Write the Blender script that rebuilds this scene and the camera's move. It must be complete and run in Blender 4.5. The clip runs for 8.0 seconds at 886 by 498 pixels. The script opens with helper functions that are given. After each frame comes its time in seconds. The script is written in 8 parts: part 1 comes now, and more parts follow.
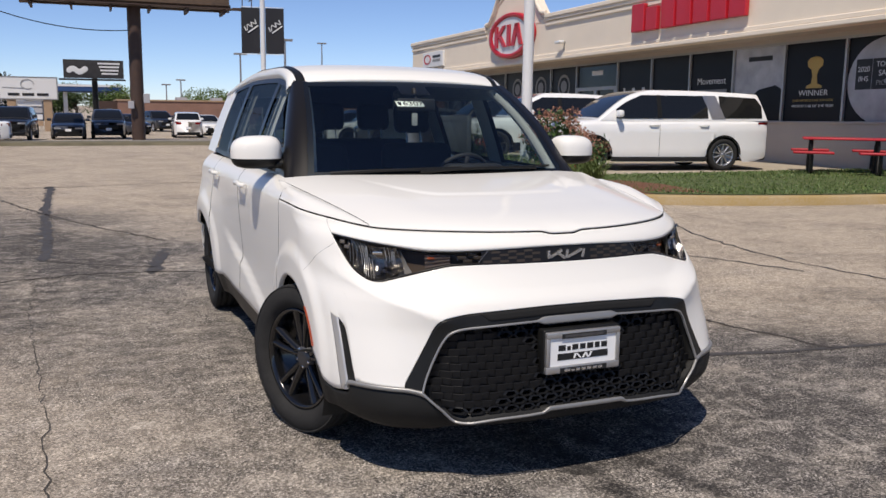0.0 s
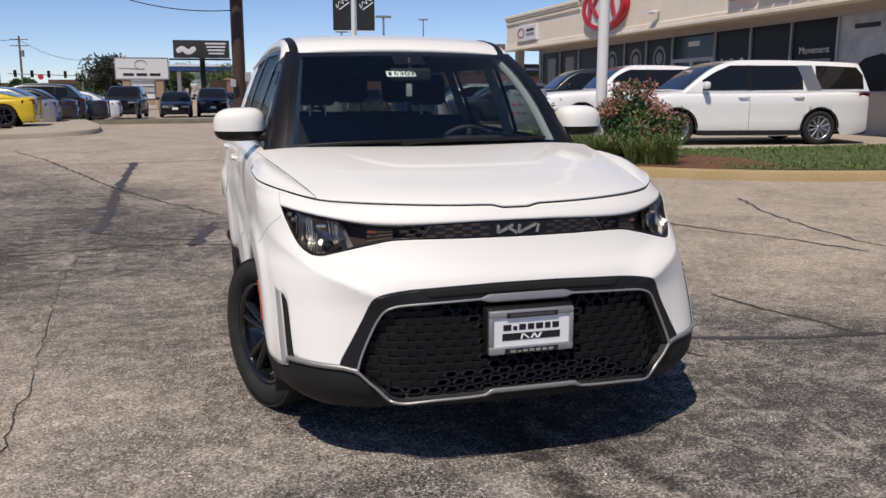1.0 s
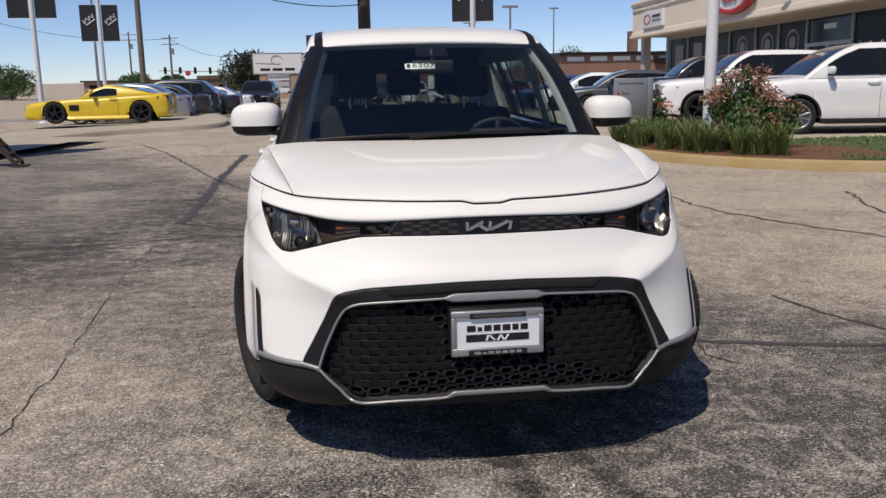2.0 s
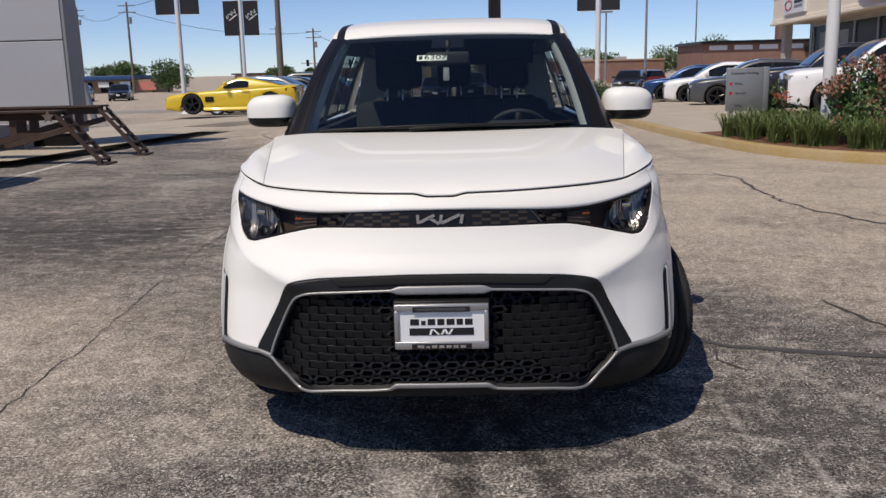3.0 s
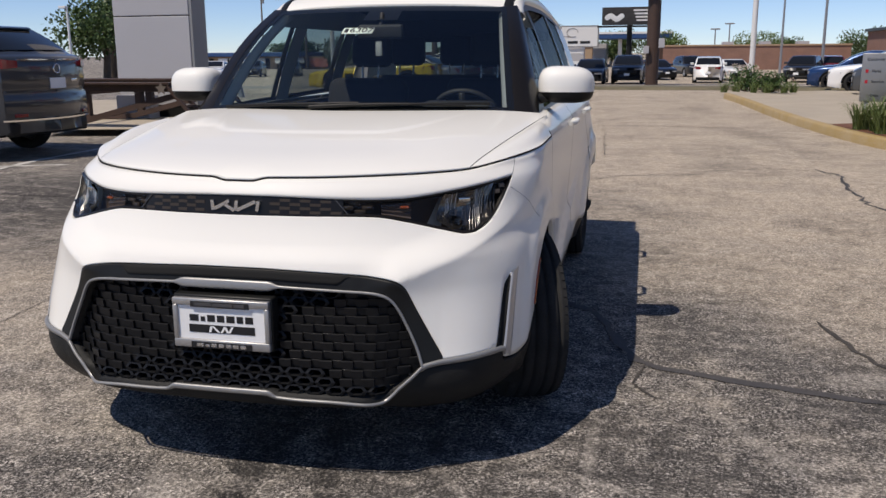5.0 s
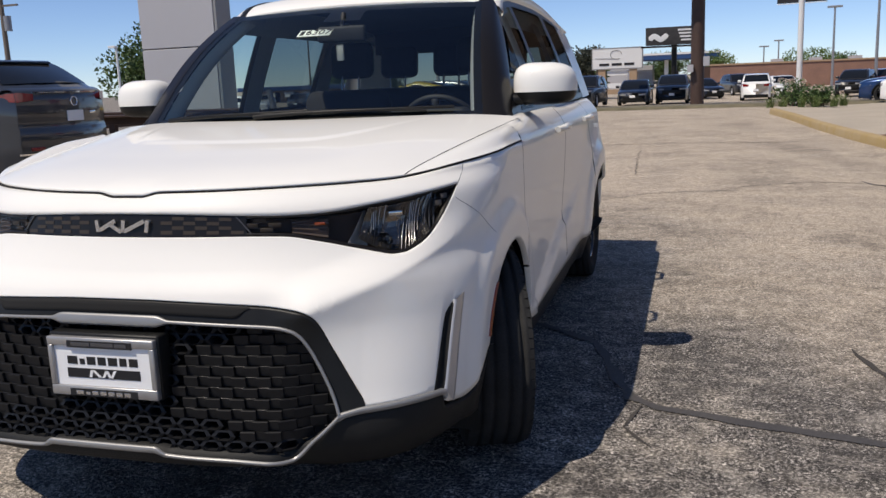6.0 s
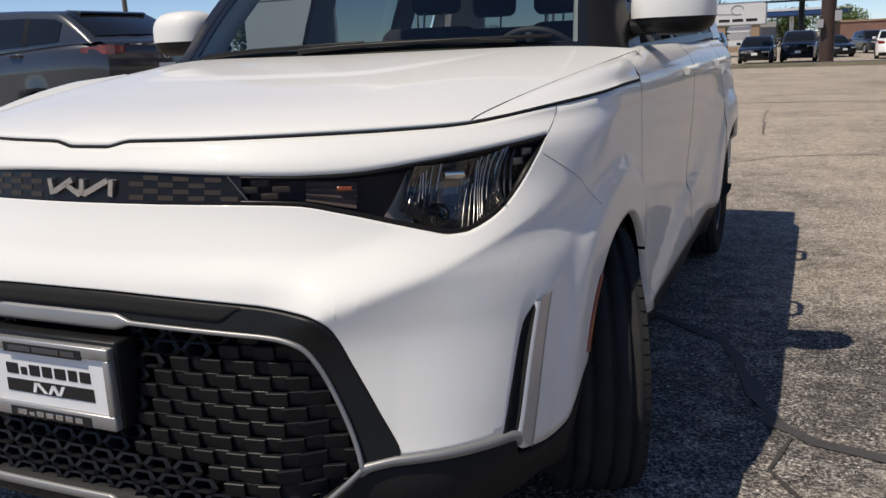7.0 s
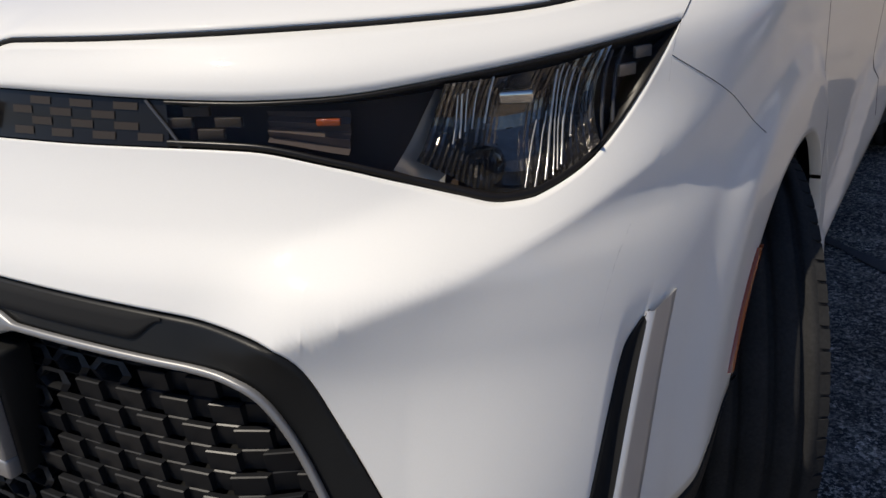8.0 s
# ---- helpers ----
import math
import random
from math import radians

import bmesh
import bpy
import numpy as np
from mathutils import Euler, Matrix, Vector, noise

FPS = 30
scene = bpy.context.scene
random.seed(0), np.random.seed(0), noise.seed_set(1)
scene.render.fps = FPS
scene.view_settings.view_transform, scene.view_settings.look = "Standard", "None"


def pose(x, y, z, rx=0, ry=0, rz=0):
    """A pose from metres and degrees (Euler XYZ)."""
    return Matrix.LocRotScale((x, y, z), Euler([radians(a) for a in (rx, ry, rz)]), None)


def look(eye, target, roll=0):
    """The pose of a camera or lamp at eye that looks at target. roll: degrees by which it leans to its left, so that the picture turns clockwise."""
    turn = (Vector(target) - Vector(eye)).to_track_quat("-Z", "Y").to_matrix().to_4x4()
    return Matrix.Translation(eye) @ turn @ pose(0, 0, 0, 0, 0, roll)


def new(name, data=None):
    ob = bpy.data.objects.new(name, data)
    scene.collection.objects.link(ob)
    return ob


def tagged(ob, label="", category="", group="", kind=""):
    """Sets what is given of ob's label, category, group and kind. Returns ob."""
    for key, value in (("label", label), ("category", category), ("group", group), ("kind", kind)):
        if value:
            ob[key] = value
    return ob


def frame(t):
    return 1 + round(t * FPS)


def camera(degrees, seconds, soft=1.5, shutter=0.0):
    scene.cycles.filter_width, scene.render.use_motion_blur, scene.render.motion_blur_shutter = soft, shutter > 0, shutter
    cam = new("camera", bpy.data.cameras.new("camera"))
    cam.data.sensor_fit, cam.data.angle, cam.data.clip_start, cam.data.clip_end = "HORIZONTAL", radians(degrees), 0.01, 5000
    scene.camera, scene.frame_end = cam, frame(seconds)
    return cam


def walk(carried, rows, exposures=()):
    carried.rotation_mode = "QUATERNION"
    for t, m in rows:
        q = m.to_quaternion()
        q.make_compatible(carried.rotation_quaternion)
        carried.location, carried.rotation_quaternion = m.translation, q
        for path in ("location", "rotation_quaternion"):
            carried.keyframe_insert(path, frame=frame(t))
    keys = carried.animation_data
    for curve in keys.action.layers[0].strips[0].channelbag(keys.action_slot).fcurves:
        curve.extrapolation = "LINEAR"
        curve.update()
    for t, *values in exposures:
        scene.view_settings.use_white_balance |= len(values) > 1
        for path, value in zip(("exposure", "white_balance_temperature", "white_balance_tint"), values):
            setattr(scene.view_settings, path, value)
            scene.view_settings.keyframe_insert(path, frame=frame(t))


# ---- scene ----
cam = camera(54.3, 8.0)
PATH = [
    (0, (-1.725, -2.81, 1.431), (-0.985, -0.979, 1.112), 0.7),
    (0.5, (-1.421, -2.766, 1.423), (-0.769, -0.908, 1.072), 0.4),
    (1, (-1.105, -2.877, 1.403), (-0.597, -0.979, 1.029), 0.0),
    (1.5, (-0.821, -2.923, 1.419), (-0.47, -0.993, 1.029), -0.2),
    (1.7, (-0.698, -2.898, 1.408), (-0.396, -0.959, 1.018), -0.5),
    (2.8, (0.052, -2.91, 1.403), (-0.016, -0.952, 1.003), -1.6),
    (3, (0.172, -2.907, 1.396), (0.064, -0.951, 0.99), -1.4),
    (3.5, (0.505, -2.789, 1.387), (0.287, -0.846, 0.965), -1.4),
    (4, (0.871, -2.748, 1.374), (0.5, -0.835, 0.924), -1.8),
    (4.5, (1.124, -2.6, 1.356), (0.655, -0.714, 0.884), -1.1),
    (5, (1.326, -2.372, 1.348), (0.847, -0.481, 0.907), -0.4),
    (5.2, (1.417, -2.284, 1.333), (0.928, -0.389, 0.922), -0.6),
    (6.3, (1.545, -1.628, 1.186), (0.921, 0.235, 0.812), -2.5),
    (6.5, (1.481, -1.487, 1.166), (0.838, 0.366, 0.775), -2.5),
    (7, (1.369, -1.117, 1.116), (0.552, 0.651, 0.661), -2.4),
    (7.5, (1.218, -0.768, 1.119), (0.288, 0.905, 0.54), -2.2),
    (8, (1.164, -0.462, 1.089), (0.130, 1.077, 0.339), -4.2),
]
walk(cam, [(t, look(eye, target, roll)) for t, eye, target, roll in PATH], [(0.0, 0.24, 6760, 12), (1.5, 0.12, 6760, 12), (4.0, 0.10, 6760, 12), (6.5, 0.28, 6800, 10), (7.2, 0.15, 6850, 9), (8.0, 0.18, 6850, 9)])
# ---- sky, sun ----
SUN_DIR = Vector((-0.365, -0.46, 1.0)).normalized()
world = bpy.data.worlds.new("sky")
scene.world = world
world.use_nodes = True
wn = world.node_tree
sky = wn.nodes.new("ShaderNodeTexSky")
sky.sky_type = "NISHITA"
sky.sun_disc = False
sky.sun_elevation = math.asin(SUN_DIR.z)
sky.sun_rotation = math.atan2(SUN_DIR.x, SUN_DIR.y)
sky.air_density, sky.dust_density, sky.ozone_density = 0.85, 0.05, 5.0
sky.altitude = 2400.0
tint = wn.nodes.new("ShaderNodeMix")
tint.data_type, tint.blend_type = "RGBA", "MULTIPLY"
tint.inputs["Factor"].default_value = 1.0
tint.inputs["B"].default_value = (0.91, 0.91, 0.99, 1)
wn.links.new(sky.outputs[0], tint.inputs["A"])
wn.links.new(tint.outputs["Result"], wn.nodes["Background"].inputs[0])
wn.nodes["Background"].inputs[1].default_value = 0.106
sun_data = bpy.data.lights.new("sun", "SUN")
sun_data.energy, sun_data.angle, sun_data.color = 3.4, radians(0.55), (1.0, 0.93, 0.83)
sun = new("sun", sun_data)
sun.matrix_world = look((0, 0, 60), Vector((0, 0, 60)) - SUN_DIR)
# ---- materials ----
def surf(name, colour, rough=0.5, metal=0.0, vary=0.0, scale=4.0, fine=60.0, bump=0.0, coat=0.0, dirt=None, coord="Object", spec=0.5):
    """A principled surface: two scales of mottling, optional bump, clear coat and a second (dirt) colour."""
    m = bpy.data.materials.new(name)
    m.use_nodes = True
    n, l = m.node_tree.nodes, m.node_tree.links
    b = n["Principled BSDF"]
    b.inputs["Base Color"].default_value = (*colour, 1)
    b.inputs["Roughness"].default_value = rough
    b.inputs["Metallic"].default_value = metal
    b.inputs["Specular IOR Level"].default_value = spec
    b.inputs["Coat Weight"].default_value = coat
    b.inputs["Coat Roughness"].default_value = 0.03
    if vary or bump:
        co = n.new("ShaderNodeTexCoord")
        big, small = n.new("ShaderNodeTexNoise"), n.new("ShaderNodeTexNoise")
        for t, s in ((big, scale), (small, fine)):
            t.inputs["Scale"].default_value = s
            t.inputs["Detail"].default_value = 5
            l.new(co.outputs[coord], t.inputs["Vector"])
        if vary:
            add = n.new("ShaderNodeMath")
            add.operation = "ADD"
            l.new(big.outputs["Fac"], add.inputs[0])
            l.new(small.outputs["Fac"], add.inputs[1])
            ramp = n.new("ShaderNodeMapRange")
            ramp.inputs["From Min"].default_value, ramp.inputs["From Max"].default_value = 0.65, 1.35
            l.new(add.outputs[0], ramp.inputs["Value"])
            mx = n.new("ShaderNodeMix")
            mx.data_type = "RGBA"
            other = dirt or tuple(c * (1 + vary) for c in colour)
            mx.inputs["A"].default_value = (*(c * (1 - vary) for c in colour), 1)
            mx.inputs["B"].default_value = (*other, 1)
            l.new(ramp.outputs[0], mx.inputs["Factor"])
            l.new(mx.outputs["Result"], b.inputs["Base Color"])
            rr = n.new("ShaderNodeMapRange")
            rr.inputs["To Min"].default_value, rr.inputs["To Max"].default_value = rough * 0.85, min(1, rough * 1.15)
            l.new(big.outputs["Fac"], rr.inputs["Value"])
            l.new(rr.outputs[0], b.inputs["Roughness"])
        if bump:
            bp = n.new("ShaderNodeBump")
            bp.inputs["Strength"].default_value = bump
            bp.inputs["Distance"].default_value = 0.01
            l.new(small.outputs["Fac"], bp.inputs["Height"])
            l.new(bp.outputs[0], b.inputs["Normal"])
    return m


def pane(name, tint, rough=0.0, base=0.04, top=0.5):
    """Thin glass: tinted see-through, with reflections that grow at grazing angles, alike from both sides."""
    m = bpy.data.materials.new(name)
    m.use_nodes = True
    n, l = m.node_tree.nodes, m.node_tree.links
    n.remove(n["Principled BSDF"])
    tr, gl, lw, mx = (n.new("ShaderNode" + k) for k in ("BsdfTransparent", "BsdfGlossy", "LayerWeight", "MixShader"))
    tr.inputs[0].default_value = (*tint, 1)
    gl.inputs["Roughness"].default_value = rough
    lw.inputs[0].default_value = 0.5
    pw, sc = n.new("ShaderNodeMath"), n.new("ShaderNodeMapRange")
    pw.operation = "POWER"
    pw.inputs[1].default_value = 5.0
    l.new(lw.outputs["Facing"], pw.inputs[0])
    l.new(pw.outputs[0], sc.inputs["Value"])
    sc.inputs["To Min"].default_value, sc.inputs["To Max"].default_value = base, top
    l.new(sc.outputs[0], mx.inputs[0])
    l.new(tr.outputs[0], mx.inputs[1])
    l.new(gl.outputs[0], mx.inputs[2])
    l.new(mx.outputs[0], n["Material Output"].inputs[0])
    return m


WHITE = surf("pearl_white_paint", (0.82, 0.80, 0.745), 0.50, spec=0.25, coat=0.55, vary=0.012, scale=1.5, fine=400)
PIANO = surf("piano_black", (0.011, 0.0095, 0.0085), 0.30, coat=0.05, spec=0.25)
SATIN_BLACK = surf("satin_black_plastic", (0.013, 0.013, 0.0125), 0.40, spec=0.20, vary=0.15, scale=20, fine=900, bump=0.05)
TEXTURED_BLACK = surf("textured_black_plastic", (0.017, 0.017, 0.0165), 0.55, spec=0.20, vary=0.15, scale=20, fine=900, bump=0.15)
# near-black in place of the shade deep in gaps, slots and openings
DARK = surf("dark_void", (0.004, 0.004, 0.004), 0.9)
SILVER = surf("satin_silver_trim", (0.30, 0.295, 0.285), 0.42, metal=0.5, vary=0.05, scale=8, fine=300)
VANE = surf("pale_satin_vane", (0.50, 0.49, 0.48), 0.34, metal=0.45)
REFLECTOR = surf("faceted_lamp_reflector", (0.23, 0.215, 0.20), 0.14, metal=0.95, vary=0.45, scale=60, fine=300, bump=0.05)
CHROME = surf("chrome", (0.75, 0.75, 0.75), 0.06, metal=1.0)
LETTER = surf("brushed_silver_emblem", (0.62, 0.61, 0.60), 0.25, metal=0.9)
RUBBER = surf("tyre_rubber", (0.030, 0.0295, 0.029), 0.85, spec=0.12, vary=0.25, scale=15, fine=200, bump=0.08)
RIM_BLACK = surf("gloss_black_alloy", (0.010, 0.010, 0.011), 0.15, metal=0.3, coat=0.5)
RIM_SILVER = surf("silver_alloy", (0.45, 0.45, 0.46), 0.3, metal=0.9)
AMBER = surf("amber_lens", (0.30, 0.055, 0.008), 0.15, coat=0.8)
RED_LENS = surf("red_tail_lens", (0.22, 0.006, 0.008), 0.12, coat=0.8)
GREY_BLOCK = surf("smoked_grey_blocks", (0.052, 0.042, 0.034), 0.45, spec=0.18)
LAMP_GREY = surf("lamp_housing_grey", (0.10, 0.10, 0.105), 0.25, metal=0.4)
LAMP_BLACK = surf("lamp_housing_black", (0.050, 0.034, 0.025), 0.55, spec=0.2)
LENS = pane("clear_lamp_lens", (0.86, 0.84, 0.81), base=0.011, top=0.4)
# pale satin instead of mirror chrome: the wing's bright reflection is in the colour
WING_PALE = surf("pale_satin_lamp_wing", (0.80, 0.79, 0.77), 0.22, metal=0.6)
MARKER_GREY = surf("pale_marker_block", (0.22, 0.20, 0.185), 0.3, metal=0.3)
SCREEN_GLASS = pane("windscreen_glass", (0.70, 0.78, 0.76), base=0.085)
SIDE_GLASS = pane("side_glass", (0.76, 0.82, 0.80), base=0.035, top=0.3)
PRIVACY_GLASS = pane("privacy_glass", (0.26, 0.29, 0.29), base=0.03, top=0.25)
CABIN = surf("charcoal_cabin_plastic", (0.016, 0.016, 0.018), 0.65, vary=0.2, scale=10, fine=500, bump=0.1)
CLOTH = surf("black_seat_cloth", (0.014, 0.014, 0.016), 0.9, vary=0.25, scale=12, fine=700, bump=0.2)
TRIM_GREY = surf("light_grey_pillar_trim", (0.42, 0.43, 0.42), 0.7, vary=0.05, scale=6, fine=200)
PLATE_WHITE = surf("white_plate_insert", (0.86, 0.86, 0.85), 0.35, coat=0.3)
INK = surf("black_ink", (0.012, 0.012, 0.013), 0.45)
PALE_GREEN = surf("pale_green_label", (0.72, 0.82, 0.70), 0.5)
# ---- mesh tools ----
def put(name, bm, material, parent=None, smooth=True, label=""):
    me = bpy.data.meshes.new(name)
    bm.to_mesh(me)
    bm.free()
    if smooth:
        me.polygons.foreach_set("use_smooth", [True] * len(me.polygons))
    for m in material if isinstance(material, (list, tuple)) else [material]:
        me.materials.append(m)
    ob = new(name, me)
    if parent is not None:
        ob.parent = parent
    if label:
        ob["label"] = label
    return ob


def part(name, bm, material, parent, label="", smooth=True):
    """ONE mesh object under a thing or under a part."""
    return put(name, bm, material, parent, smooth, label)


def thing(name, label, category, group="", kind="", at=None):
    """An empty at a thing's base that carries its parts."""
    ob = new(name)
    ob.empty_display_size = 0.1
    if at is not None:
        ob.matrix_world = at
    return tagged(ob, label, category, group, kind)


def sheet(bm, rows, flip=False, closed=False, mat=0):
    """Quads between rows of points."""
    vs = [[bm.verts.new(p) for p in r] for r in rows]
    for a, b in zip(vs, vs[1:]):
        n = len(a)
        for i in range(n if closed else n - 1):
            j = (i + 1) % n
            q = (a[i], a[j], b[j], b[i])
            f = bm.faces.new(q[::-1] if flip else q)
            f.material_index = mat
    return vs


def box(bm, x0, x1, y0, y1, z0, z1, bevel=0.0, m=None, seg=2):
    r = bmesh.ops.create_cube(bm, size=1.0)
    t = Matrix.Translation(((x0 + x1) / 2, (y0 + y1) / 2, (z0 + z1) / 2)) @ Matrix.Diagonal((x1 - x0, y1 - y0, z1 - z0, 1))
    bmesh.ops.transform(bm, matrix=(m or Matrix()) @ t, verts=r["verts"])
    if bevel:
        es = {e for v in r["verts"] for e in v.link_edges}
        bmesh.ops.bevel(bm, geom=list(es), offset=bevel, segments=seg, affect="EDGES", profile=0.5)
    return bm


def boxes(*dims, bevel=0.0):
    bm = bmesh.new()
    for d in dims:
        box(bm, *d, bevel=bevel)
    return bm


def tube(bm, pts, r, sides=8, caps=True):
    """A round bar along points; r is a number or a function of 0..1."""
    pts = [Vector(p) for p in pts]
    rows = []
    up = Vector((0, 0, 1))
    for i, p in enumerate(pts):
        d = (pts[min(i + 1, len(pts) - 1)] - pts[max(i - 1, 0)]).normalized()
        if abs(d.dot(up)) > 0.95:
            up = Vector((1, 0, 0)) if abs(d.x) < 0.9 else Vector((0, 1, 0))
        u = d.cross(up).normalized()
        v = u.cross(d)
        rr = r(i / max(1, len(pts) - 1)) if callable(r) else r
        rows.append([p + (u * math.cos(k * math.tau / sides) + v * math.sin(k * math.tau / sides)) * rr for k in range(sides)])
    vs = sheet(bm, rows, closed=True)
    if caps:
        for ring in (vs[0][::-1], vs[-1]):
            bm.faces.new([bm.verts.new(v.co) for v in ring])
    return bm


def lathe(bm, profile, steps=48, axis="x", m=None):
    """Turns (across, radius) points round an axis."""
    rows = []
    for k in range(steps):
        a = k * math.tau / steps
        c, s = math.cos(a), math.sin(a)
        row = []
        for h, r in profile:
            p = Vector((h, r * c, r * s)) if axis == "x" else Vector((r * c, r * s, h)) if axis == "z" else Vector((r * c, h, r * s))
            row.append(m @ p if m else p)
        rows.append(row)
    rows.append(rows[0])
    vs = sheet(bm, rows)
    bmesh.ops.remove_doubles(bm, verts=bm.verts, dist=1e-6)
    return bm


def slab(bm, outline, depth, m=None):
    """A flat outline (x, z) pushed back by depth along y."""
    m = m or Matrix()
    f = [bm.verts.new(m @ Vector((x, 0, z))) for x, z in outline]
    b = [bm.verts.new(m @ Vector((x, depth, z))) for x, z in outline]
    bm.faces.new(f)
    bm.faces.new(b[::-1])
    n = len(f)
    for i in range(n):
        j = (i + 1) % n
        bm.faces.new((f[j], f[i], b[i], b[j]))
    return bm


def lettering(name, text, size, m, material, parent=None, align="CENTER", depth=0.002):
    """Raised writing in the built-in font, as a mesh; it reads along x, up along z."""
    cu = bpy.data.curves.new(name, "FONT")
    cu.body, cu.size, cu.extrude, cu.align_x, cu.align_y = text, size, depth / 2, align, "CENTER"
    tmp = new("tmp", cu)
    me = bpy.data.meshes.new_from_object(tmp.evaluated_get(bpy.context.evaluated_depsgraph_get()))
    bpy.data.objects.remove(tmp)
    bpy.data.curves.remove(cu)
    me.transform(m @ Matrix.Rotation(radians(90), 4, "X"))
    me.materials.clear()
    me.materials.append(material)
    me.name = name
    ob = new(name, me)
    if parent is not None:
        ob.parent = parent
    return ob


def spread(a, b, n):
    return [a + (b - a) * i / n for i in range(n + 1)]
# ---- the hatchback's shape: x to its left side, y from nose to tail, z up ----
def mix(a, b, t):
    return a + (b - a) * t


def ease(a, b, v):
    t = min(1.0, max(0.0, (v - a) / (b - a)))
    return t * t * (3 - 2 * t)


def curve(knots, v):
    """A smooth curve through a few (place, value) knots."""
    if v <= knots[0][0]:
        return knots[0][1]
    for (a, p), (b, q) in zip(knots, knots[1:]):
        if v <= b:
            i = knots.index((a, p))
            lo = knots[max(i - 1, 0)]
            hi = knots[min(i + 2, len(knots) - 1)]
            m0 = (q - lo[1]) / (b - lo[0])
            m1 = (hi[1] - p) / (hi[0] - a)
            s = (q - p) / (b - a)
            if s == 0:
                m0 = m1 = 0
            else:
                m0 = max(min(m0 / s, 3), 0) * s
                m1 = max(min(m1 / s, 3), 0) * s
            t, h = (v - a) / (b - a), b - a
            return (2 * t**3 - 3 * t**2 + 1) * p + (t**3 - 2 * t**2 + t) * h * m0 + (3 * t**2 - 2 * t**3) * q + (t**3 - t**2) * h * m1
    return knots[-1][1]


NOSE = [(0.16, 0.10), (0.22, 0.02), (0.31, -0.035), (0.45, 0.0), (0.60, 0.035), (0.70, 0.062), (0.76, 0.098), (0.84, 0.135), (0.91, 0.150), (0.955, 0.178), (1.05, 0.20), (1.15, 0.22)]
CORNER = [(0.16, 0.52), (0.40, 0.50), (0.63, 0.535), (0.70, 0.57), (0.775, 0.64), (0.93, 0.70), (0.97, 0.78), (1.05, 0.80)]
ROUND = [(0.16, 2.6), (0.40, 2.78), (0.63, 2.4), (0.775, 2.2), (0.93, 2.1), (0.97, 2.0)]
WIDE = [(0.16, 0.84), (0.25, 0.87), (0.38, 0.903), (0.60, 0.908), (0.80, 0.910), (0.95, 0.912), (1.02, 0.905), (1.07, 0.870), (1.12, 0.815), (1.2, 0.77)]
FRONT_AXLE, REAR_AXLE, HUB, TYRE = 0.915, 3.52, 0.332, 0.332
TAIL = 4.16


# the soft ridge that runs from the grille's upper corner to the lamp's tip
RIDGE = [(0.33, 0.642), (0.40, 0.668), (0.465, 0.693), (0.55, 0.720), (0.623, 0.747), (0.71, 0.780), (0.85, 0.83), (0.95, 0.86)]


def cheek(s, z):
    """How far the corner stands out: most at the ridge, then falling back below it."""
    below = curve(RIDGE, s) - z
    if below < 0:
        k = 0.026 * ease(-0.10, 0.0, below) * ease(1.0, 0.58, s)
    else:
        k = 0.026 * ease(1.0, 0.58, s) - 0.074 * (1 - math.exp(-below / 0.13))
    return k * ease(0.27, 0.38, s) * max(0.0, min(1.0, (1.0 - s) / 0.5))


def shell(s, z):
    """The lower body's skin: s 0 to 1 round the front corner, 1 to 2 along the side, 2 to 3 round the rear corner; z is the height."""
    w, d, n, nose = curve(WIDE, z), curve(CORNER, z), curve(ROUND, z), curve(NOSE, z)
    tail = TAIL - 0.10 * ease(0.7, 1.1, z) - 0.05 * ease(0.45, 0.2, z)
    if s <= 1:
        a = s * math.pi / 2
        out = cheek(s, z)
        y = nose + d * (1 - max(0, math.cos(a)) ** (2 / n)) - out * math.cos(a)
        flare = 0.012 * math.exp(-(((y - FRONT_AXLE) / 0.33) ** 2)) * ease(0.98, 0.75, z) * ease(0.45, 1.0, s)
        return (w * max(0, math.sin(a)) ** (2 / n) + out * math.sin(a) + flare, y, z)
    if s <= 2:
        y = mix(nose + d, tail - 0.35, s - 1)
        flare = 0.012 * math.exp(-(((y - FRONT_AXLE) / 0.33) ** 2)) + 0.045 * math.exp(-(((y - REAR_AXLE) / 0.45) ** 2))
        waist = -0.020 * math.exp(-(((y - 2.2) / 0.6) ** 2)) * math.exp(-(((z - 0.55) / 0.22) ** 2))
        # the sill stands out below a crease that climbs towards the rear wheel
        climb = 0.37 + 0.20 * (y - 1.35) - z
        sill = 0.020 * ease(0.0, 0.035, climb) * ease(1.28, 1.40, y) * ease(3.0, 2.4, y)
        return (w + flare * ease(0.98, 0.75, z) + waist + sill, y, z)
    a = max(0, 3 - s) * math.pi / 2
    return (w * max(0, math.sin(a)) ** 0.75, tail - 0.35 * (1 - max(0, math.cos(a)) ** 0.75), z)
# ---- ground ----
def ground_z(x, y):
    return -0.60 * ease(22, 62, math.hypot(x, y))


